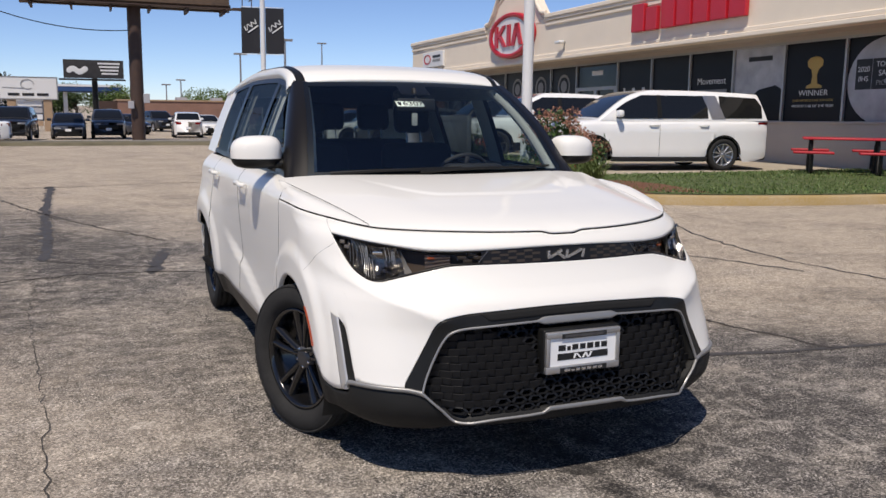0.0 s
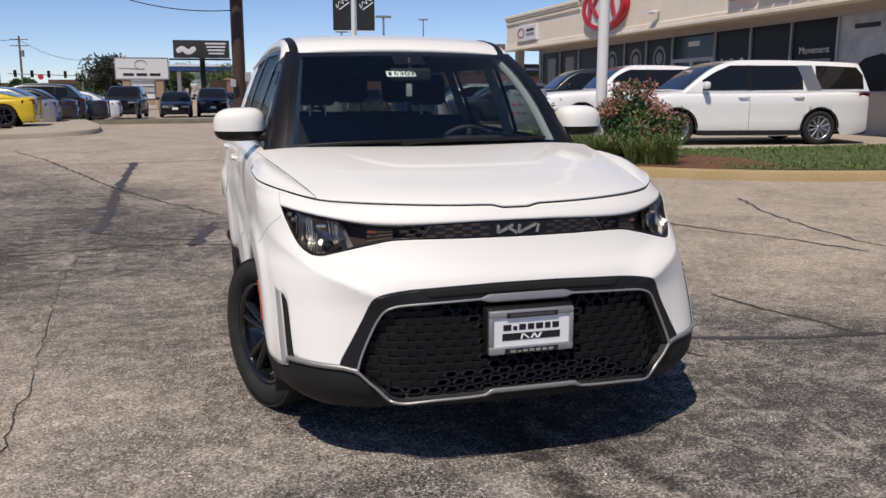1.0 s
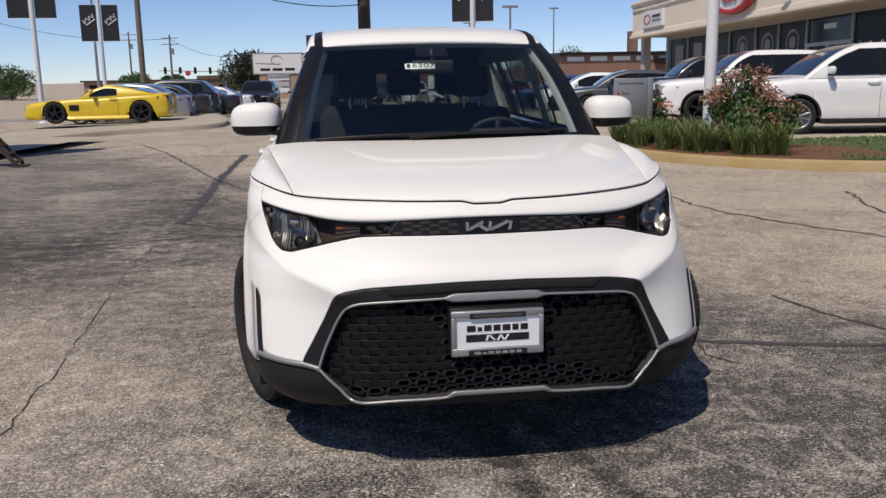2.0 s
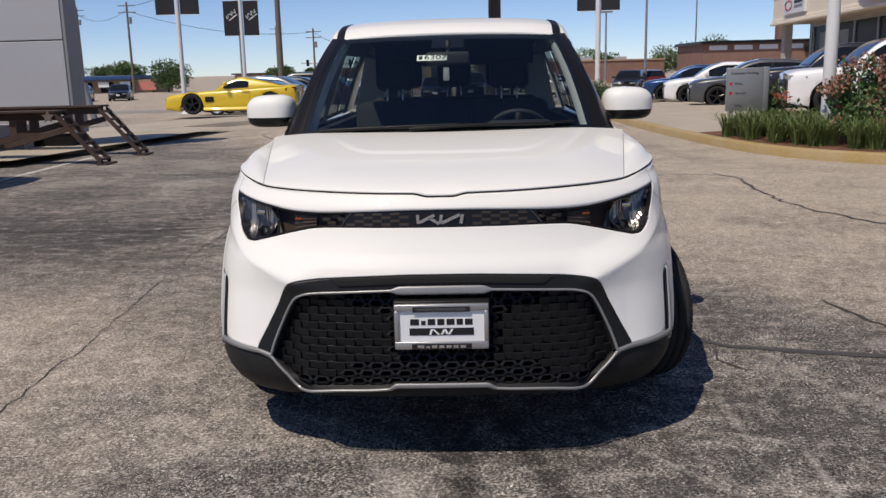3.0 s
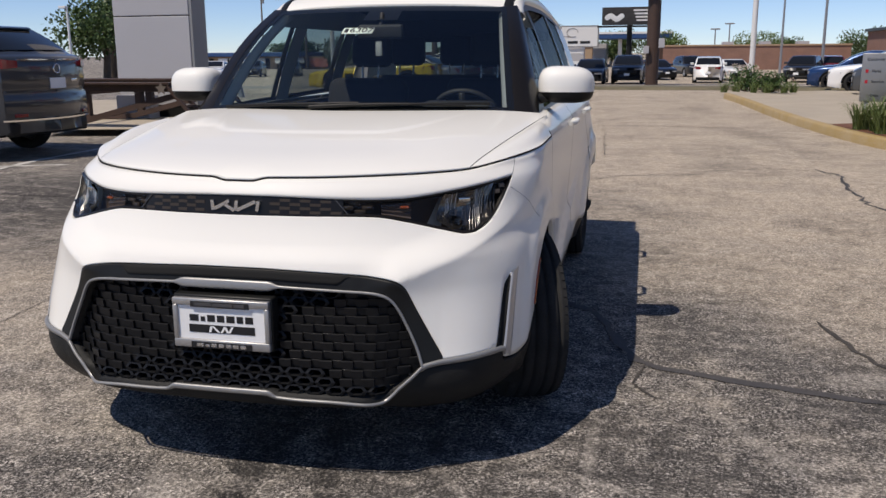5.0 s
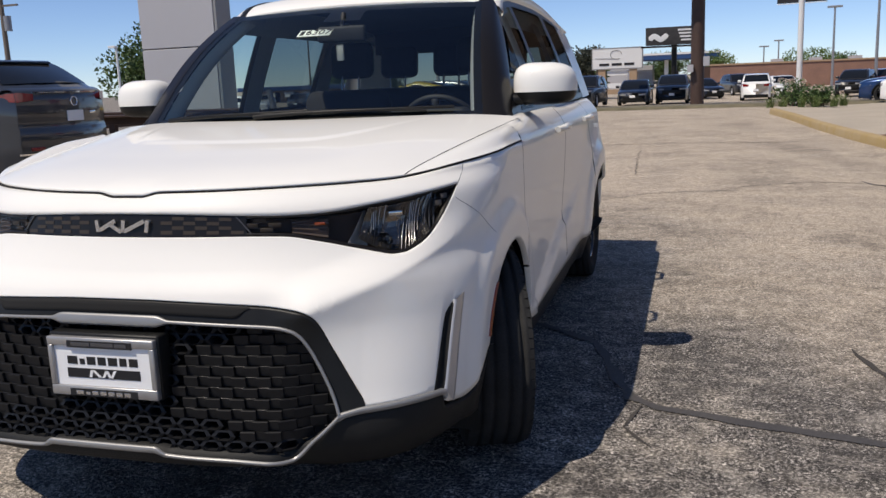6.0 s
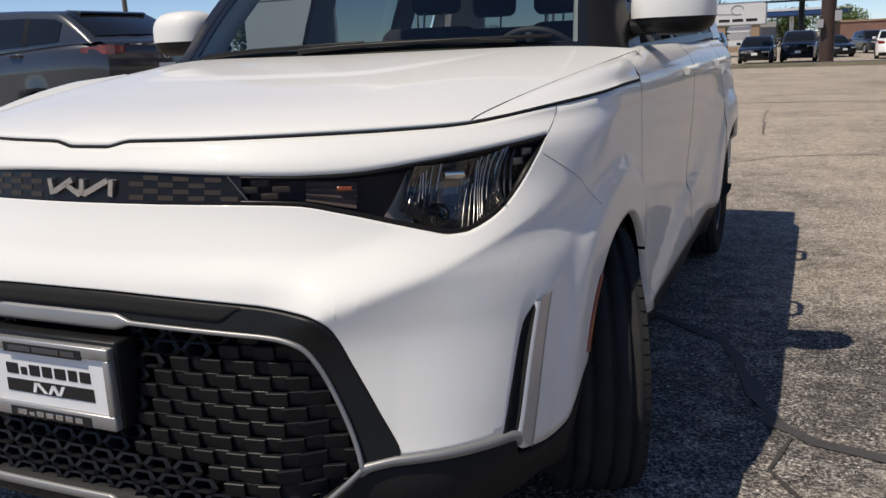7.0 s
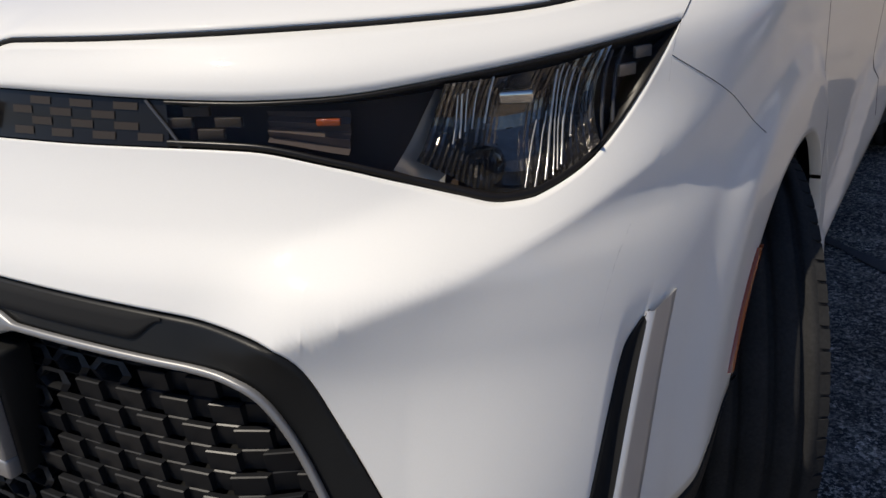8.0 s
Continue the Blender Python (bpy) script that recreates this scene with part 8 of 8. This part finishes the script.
# display ramp: two brown steel trusses with ladder-like treads
rp = thing("display_ramp", "brown steel vehicle display ramp with ladder treads", "ramp", at=Matrix.Translation((-6.85, 11.1, 0)))
for y, z1 in ((0.0, 0.90), (1.62, 0.92)):
    part("beam", boxes((-4.8, 0.0, y - 0.05, y + 0.05, z1 - 0.16, z1 - 0.03), bevel=0.01), RUST, rp, smooth=False)
    part("beam_flange", boxes((-4.8, 0.04, y - 0.20, y + 0.20, z1 - 0.03, z1)), RUST, rp, smooth=False)
    bm = bmesh.new()
    sheet(bm, [[(x, y - 0.05, z), (x, y + 0.05, z), (x, y + 0.05, z - 0.10), (x, y - 0.05, z - 0.10)] for x, z in ((-4.8, 0.12), (-1.85, 0.26), (0.02, 0.72))], closed=True)
    part("brace", bm, RUST, rp, smooth=False)
    for x in (-4.7, -1.70, -0.66, -0.45):
        z0 = 0.0 if x < -4 else mix(0.26, 0.72, (x + 1.85) / 1.87) - 0.06
        part("upright", boxes((x - 0.06, x + 0.06, y - 0.048, y + 0.048, z0, z1 - 0.16)), RUST, rp, smooth=False)
    # sloping ladder tread
    for yy in (y - 0.16, y + 0.16):
        bm = bmesh.new()
        sheet(bm, [[(x, yy - 0.028, z), (x, yy + 0.028, z), (x, yy + 0.028, z - 0.09), (x, yy - 0.028, z - 0.09)] for x, z in ((0.0, z1 - 0.02), (0.70, 0.09))], closed=True)
        part("tread_rail", bm, RUST, rp, smooth=False)
    for k in range(6):
        x, z = mix(0.06, 0.66, k / 5), mix(z1 - 0.10, 0.10, k / 5)
        part("rung", boxes((x - 0.045, x + 0.045, y - 0.16, y + 0.16, z - 0.03, z + 0.005)), RUST, rp, smooth=False)
    part("foot_plate", boxes((0.62, 0.80, y - 0.20, y + 0.20, 0.0, 0.03)), RUST, rp, smooth=False)
bm = bmesh.new()
slab(bm, [(-0.10 + 0.11 * (0.5 if i % 2 else 1.0) * math.sin(i * math.pi / 5), 0.80 + 0.11 * (0.5 if i % 2 else 1.0) * math.cos(i * math.pi / 5)) for i in range(10)][::-1], 0.012, Matrix.Translation((0.0, -0.21, 0)))
part("star_plate", bm, TIMBER, rp, "pale star-shaped plate", smooth=False)
for x in (-3.6, -2.2):
    part("cross_beam", boxes((x, x + 0.1, 0.0, 1.6, 0.66, 0.74)), RUST, rp, smooth=False)
tagged(put("planter_box", boxes((-9.30, -8.55, 13.02, 13.36, 0.12, 0.58), bevel=0.02), PANEL_GREY, smooth=False), "grey low planter box at the pylon's foot", "planter")
bm = bmesh.new()
tube(bm, [(-12.35, 24.4, -0.05), (-12.65, 24.4, 1.25)], 0.10, 10)
tagged(put("bollard", bm, POLE_GREY), "leaning grey steel post on the island", "post")

# directional sign among the plants
sg = thing("directional_sign", "brushed grey directional sign with red markers", "sign", at=Matrix.Translation((4.30, 12.55, TOP)) @ Matrix.Rotation(-0.12, 4, "Z"))
part("panel", boxes((0.0, 0.60, -0.05, 0.05, 0.42, 1.16), bevel=0.008), SILVER, sg)
part("side_return", boxes((0.60, 0.70, -0.05, 0.05, 0.42, 1.17), bevel=0.012), SILVER, sg)
for x in (0.10, 0.50):
    part("post", boxes((x - 0.03, x + 0.03, -0.03, 0.03, 0, 0.42)), PANEL_GREY, sg, smooth=False)
for k, (t, z) in enumerate((("Customer Parking", 1.07), ("Parts", 0.89), ("Service", 0.73), ("Sales", 0.52))):
    lettering("sign_text", t, 0.062, Matrix.Translation((0.06 if k == 0 else 0.14, -0.053, z)), INK, sg, align="LEFT", depth=0.002)
    if k in (1, 2):
        part("marker", boxes((0.05, 0.09, -0.054, -0.05, z - 0.025, z + 0.025)), RED_SIGN, sg, smooth=False)


def lamp_post(x, y, h, heads=2, material=POLE_GREY):
    p = pole("lamp_post", "thin grey lamp post in the distance", x, y, h, 0.11, 0.07, material, "lamp post", group="far lamp posts")
    z0 = p.matrix_world.translation.z
    for k in range(heads):
        s = 1 if k % 2 else -1
        part("lamp_head", boxes((min(0, s * 0.55), max(0, s * 0.55), -0.15, 0.15, h - z0 - 0.1, h - z0 + 0.06), bevel=0.02), material, p, smooth=False)


for x, y, h in ((8.5, 108, 4.6), (7.1, 112, 4.1), (11.3, 60, 6.2), (10.5, 75, 6.0), (-17.5, 60, 7.5), (24.0, 100, 9.0)):
    lamp_post(x, y, h)
for x, y, h in ((-33, 56, 4.6), (-38, 50, 4.6)):
    lamp_post(x, y, h, 1, POLE_WHITE)


def utility(x, y, h):
    p = pole("utility_pole", "weathered timber utility pole with cross arms", x, y, h, 0.17, 0.11, TIMBER, "utility pole", group="utility poles")
    z0 = p.matrix_world.translation.z
    for dz in (0.4, 1.2):
        part("cross_arm", boxes((-1.1, 1.1, -0.06, 0.06, h - z0 - dz - 0.1, h - z0 - dz)), TIMBER, p, smooth=False)
    bm = bmesh.new()
    tube(bm, [(0.3, 0, h - z0 - 2.6), (0.3, 0, h - z0 - 1.8)], 0.2, 10)
    part("transformer", bm, POLE_GREY, p)
    return p


for x, y, h in ((-11.6, 47.0, 14.0), (-44, 105, 10.5), (-62, 130, 12), (-24, 120, 7.5), (-34, 140, 9), (-15, 128, 5.6), (-36, 38, 7.6)):
    utility(x, y, h)
# overhead wires
for i, (a, b) in enumerate((((-11.6, 47, 9.0), (0.4, 47.3, 5.4)), ((-11.6, 47, 10.2), (-44, 105, 10.0)), ((-44, 105, 9.6), (-62, 130, 11)), ((-44, 105, 9.4), (-24, 120, 7.0)), ((-24, 120, 7.0), (-15, 128, 5.1)))):
    bm = bmesh.new()
    A, B = Vector(a), Vector(b)
    tube(bm, [A.lerp(B, k) - Vector((0, 0, 1.2 * 4 * k * (1 - k))) for k in spread(0, 1, 20)], 0.025, 4)
    tagged(put("overhead_wire", bm, SATIN_BLACK), "sagging dark overhead wire between poles", "wire", "overhead wires")
# traffic signals over the junction
ts = thing("traffic_signals", "traffic signals hung on a long mast arm", "signals", at=Matrix.Translation((-14.9, 105, -0.62)) @ Matrix.Scale(0.6, 4))
bm = bmesh.new()
tube(bm, [(0, 0, 0), (0, 0, 5.2)], 0.14, 8)
tube(bm, [(0, 0, 5.0), (-13, 0, 5.4)], 0.09, 8)
part("mast", bm, POLE_GREY, ts)
for k in range(4):
    part("signal_head", boxes((-3.2 - 2.9 * k, -2.7 - 2.9 * k, -0.3, 0.1, 4.6 + 0.05 * k, 5.9 + 0.05 * k), bevel=0.04), SATIN_BLACK, ts, smooth=False)
bm = bmesh.new()
lathe(bm, [(0, 0.55), (0.03, 0.55), (0.03, 0.0)], 8, "y", Matrix.Translation((-7.2, -0.5, 4.8)) @ Matrix.Rotation(math.pi, 4, "Z") @ Matrix.Rotation(math.pi / 8, 4, "Y"))
part("stop_sign", bm, RED_SIGN, ts, "red eight-sided sign", smooth=False)
# ---- trees and plants ----
LEAF_A = leaf_green("tree_leaves", (0.028, 0.065, 0.014), (0.085, 0.13, 0.030))
LEAF_LIGHT = leaf_green("light_tree_leaves", (0.060, 0.11, 0.022), (0.14, 0.20, 0.05))
LEAF_DARK = leaf_green("dark_tree_leaves", (0.016, 0.022, 0.014), (0.045, 0.05, 0.028))
BARK = surf("bark", (0.09, 0.065, 0.045), 0.95, vary=0.3, scale=4, fine=30, bump=0.3)
BLADE = leaf_green("daylily_blades", (0.060, 0.105, 0.022), (0.15, 0.19, 0.050))
SHRUB_LEAF = leaf_green("shrub_leaves", (0.030, 0.075, 0.018), (0.085, 0.14, 0.035), 0.5)
BLOOM = leaf_green("faded_pink_blooms", (0.24, 0.10, 0.065), (0.42, 0.22, 0.15), 0.8)
RED_FLOWER = leaf_green("coral_red_flowers", (0.62, 0.07, 0.05), (0.75, 0.18, 0.12), 0.6)
PALE_FLOWER = leaf_green("pale_rose_flowers", (0.55, 0.40, 0.33), (0.70, 0.60, 0.50), 0.6)


def leaf(bm, p, d, up, l, w):
    s = d.cross(up)
    if s.length < 1e-4:
        s = Vector((1, 0, 0))
    s = s.normalized() * w / 2
    vs = [bm.verts.new(q) for q in (p, p + d * l * 0.5 + s, p + d * l, p + d * l * 0.5 - s)]
    bm.faces.new(vs)


def rvec(rnd):
    while True:
        v = Vector((rnd.uniform(-1, 1), rnd.uniform(-1, 1), rnd.uniform(-1, 1)))
        if 0.05 < v.length < 1:
            return v.normalized()


def tree(x, y, h, r, mat, seed, size=0.34, n=4200, label="leafy green tree in the distance"):
    rnd = random.Random(seed)
    t = thing("tree", label, "tree", "far trees", at=Matrix.Translation((x, y, ground_z(x, y))))
    bm = bmesh.new()
    tube(bm, [(0, 0, -0.1), (0.05 * r, 0, h * 0.3), (0, 0.05 * r, h * 0.6)], lambda k: mix(0.045, 0.02, k) * h, 8)
    lobes = []
    for k in range(11):
        a, q = rnd.uniform(0, 6.28), rnd.uniform(0.15, 0.85)
        c = Vector((math.cos(a) * r * q * 0.75, math.sin(a) * r * q * 0.75, h * rnd.uniform(0.48, 0.88) - 0.18 * h * q))
        lobes.append((c, r * rnd.uniform(0.28, 0.46)))
        tube(bm, [(0, 0, h * rnd.uniform(0.25, 0.5)), c * 0.6 + Vector((0, 0, h * 0.2)), c], lambda k: mix(0.016, 0.005, k) * h, 5)
    part("trunk", bm, BARK, t)
    bm = bmesh.new()
    for _ in range(n):
        c, q = lobes[rnd.randrange(len(lobes))]
        d = rvec(rnd)
        p = c + Vector((d.x, d.y, d.z * 0.8)) * q * rnd.uniform(0.55, 1.08)
        if p.z < h * 0.16:
            continue
        o = (d + rvec(rnd) * 0.9).normalized()
        leaf(bm, p, o, rvec(rnd), size * rnd.uniform(0.6, 1.4), size * rnd.uniform(0.5, 0.9))
    part("crown", bm, mat, t, smooth=False)


for i, (x, y, h, r, mt, size) in enumerate((
    (12.5, 120, 4.4, 4.2, LEAF_LIGHT, 0.3), (2.0, 118, 4.4, 3.4, LEAF_LIGHT, 0.3), (-3.8, 130, 5.0, 4.0, LEAF_A, 0.32), (-6.8, 135, 4.6, 4.0, LEAF_A, 0.32), (0.5, 140, 4.8, 4.0, LEAF_A, 0.32),
    (-9.2, 74, 4.6, 2.6, LEAF_DARK, 0.28), (-24.5, 122, 3.0, 2.2, LEAF_A, 0.35), (-31, 130, 2.8, 3.0, LEAF_A, 0.35), (-41.5, 110, 3.5, 3.9, LEAF_A, 0.35), (-16, 130, 3.0, 3.4, LEAF_A, 0.35), (-50, 118, 4.0, 3.0, LEAF_LIGHT, 0.35), (-58, 130, 3.6, 4.0, LEAF_A, 0.35),
    (-41, 58, 7.0, 4.0, LEAF_A, 0.36), (-46, 66, 9.0, 5.0, LEAF_A, 0.36), (32, 120, 5.0, 5.0, LEAF_A, 0.34), (27, 124, 4.7, 4.6, LEAF_A, 0.34), (38, 110, 4.6, 3.0, LEAF_LIGHT, 0.32), (18, 132, 3.4, 4.0, LEAF_A, 0.34), (-13, 140, 5.0, 4.5, LEAF_A, 0.34))):
    tree(x, y, h, r, mt, 100 + i, size * 0.75)


def daylily(x, y, seed, r=0.42, n=150):
    rnd = random.Random(seed)
    bm = bmesh.new()
    for _ in range(n):
        a = rnd.uniform(0, 6.28)
        l = rnd.uniform(0.28, 0.53) * r / 0.42
        lean = rnd.uniform(0.45, 1.15)
        b = Vector((rnd.uniform(-0.1, 0.1), rnd.uniform(-0.1, 0.1), 0))
        out = Vector((math.cos(a), math.sin(a), 0))
        s = Vector((-out.y, out.x, 0)) * rnd.uniform(0.006, 0.011)
        pts = []
        for k in spread(0, 1, 5):
            pts.append(b + out * (l * lean * 0.85 * k**1.25) + Vector((0, 0, l * (0.78 * math.sin(k * (1.25 + 0.85 * lean))))))
        rows = [[p - s * (1 - 0.9 * k / 5), p + s * (1 - 0.9 * k / 5)] for k, p in enumerate(pts)]
        sheet(bm, rows)
    ob = put("daylily", bm, BLADE, smooth=False)
    ob.matrix_world = Matrix.Translation((x, y, TOP + 0.01))
    return tagged(ob, "arching green daylily clump in mulch bed", "plant", "daylilies")


rnd = random.Random(77)
spots = [(4.25, 12.3), (4.75, 12.1), (4.45, 11.5), (4.95, 11.3), (4.75, 10.8), (5.25, 10.7), (5.05, 10.2), (5.55, 10.2), (5.45, 9.75), (5.95, 9.75), (5.9, 9.3), (5.3, 11.6), (5.0, 12.6), (5.6, 11.9), (6.1, 10.3), (5.4, 12.9), (4.55, 11.85), (4.65, 11.15), (4.9, 10.5), (5.2, 10.1), (5.6, 9.6), (4.4, 12.0), (5.75, 10.0), (5.3, 10.4)]
for i, (x, y) in enumerate(spots):
    daylily(x + rnd.uniform(-0.08, 0.08), y + rnd.uniform(-0.08, 0.08), 200 + i, r=rnd.uniform(0.42, 0.54))


def shrub(name, label, x, y, h, r, seed, blooms, leaves=1500, base=TOP):
    rnd = random.Random(seed)
    t = thing(name, label, "shrub", at=Matrix.Translation((x, y, base)))
    bm = bmesh.new()
    tips = []
    for k in range(26):
        a, q = rnd.uniform(0, 6.28), math.sqrt(rnd.random())
        top = Vector((math.cos(a) * r * q, math.sin(a) * r * q, h * (1 - 0.42 * q * q) * rnd.uniform(0.82, 1.0)))
        tips.append(top)
        tube(bm, [(top.x * 0.15, top.y * 0.15, 0), (top.x * 0.6, top.y * 0.6, top.z * 0.55), top], lambda k: mix(0.012, 0.004, k), 5)
    part("stems", bm, BARK, t)
    bm = bmesh.new()
    for _ in range(leaves):
        top = tips[rnd.randrange(len(tips))]
        k = rnd.uniform(0.25, 1.0)
        p = Vector((top.x * (0.15 + 0.85 * k), top.y * (0.15 + 0.85 * k), top.z * k)) + rvec(rnd) * rnd.uniform(0.02, 0.16)
        p.z = max(0.03, p.z)
        leaf(bm, p, (rvec(rnd) + Vector((0, 0, 0.2))).normalized(), rvec(rnd), rnd.uniform(0.06, 0.12), rnd.uniform(0.03, 0.055))
    part("leaves", bm, SHRUB_LEAF, t, smooth=False)
    for mat, count, rad, low in blooms:
        bm = bmesh.new()
        for k in range(count):
            c = tips[k % len(tips)] + Vector((rnd.uniform(-0.06, 0.06), rnd.uniform(-0.06, 0.06), rnd.uniform(-0.05, 0.08)))
            if low:
                c.z = rnd.uniform(0.35, 0.75) * h
                c.x, c.y = (c.xy.normalized() * r * rnd.uniform(0.7, 1.05))
            for _ in range(46):
                d = rvec(rnd)
                p = c + Vector((d.x, d.y, d.z * 0.8)) * rad * rnd.uniform(0.5, 1)
                leaf(bm, p, (d + rvec(rnd) * 0.5).normalized(), rvec(rnd), rad * 0.38, rad * 0.34)
        tagged(part("bloom", bm, mat, t, smooth=False), kind="stuff")


shrub("flowering_shrub", "flowering shrub with faded pink bloom heads in the bed", 5.92, 10.80, 1.38, 0.56, 301, ((BLOOM, 34, 0.115, False),), 2600)
shrub("flowering_shrub", "smaller flowering shrub with faded pink bloom heads", 6.15, 10.25, 0.95, 0.46, 302, ((BLOOM, 22, 0.105, False),), 2000)
shrub("rose_bush", "low rose bush with coral red flowers", 5.65, 10.35, 0.72, 0.45, 303, ((RED_FLOWER, 9, 0.055, True), (PALE_FLOWER, 7, 0.06, True)), 900)
shrub("rose_bush", "low rose bush with coral red flowers behind the sign", 5.15, 12.75, 0.95, 0.40, 304, ((RED_FLOWER, 8, 0.06, True),), 700)
shrub("island_shrub", "loose pale-flowered shrub on its kerbed island", 3.9, 27.2, 0.85, 0.72, 305, ((PALE_FLOWER, 16, 0.09, False),), 1700, base=0.1)
shrub("island_shrub", "low green shrub on its kerbed island", 4.6, 26.9, 0.62, 0.62, 306, ((PALE_FLOWER, 6, 0.08, False),), 1400, base=0.1)
for i, (x, y) in enumerate(((3.15, 26.6), (3.5, 26.3), (4.0, 26.2), (4.4, 26.3), (4.9, 26.3), (5.2, 26.6))):
    ob = daylily(x, y, 320 + i, 0.36, 70)
    ob.matrix_world = Matrix.Translation((x, y, 0.1))
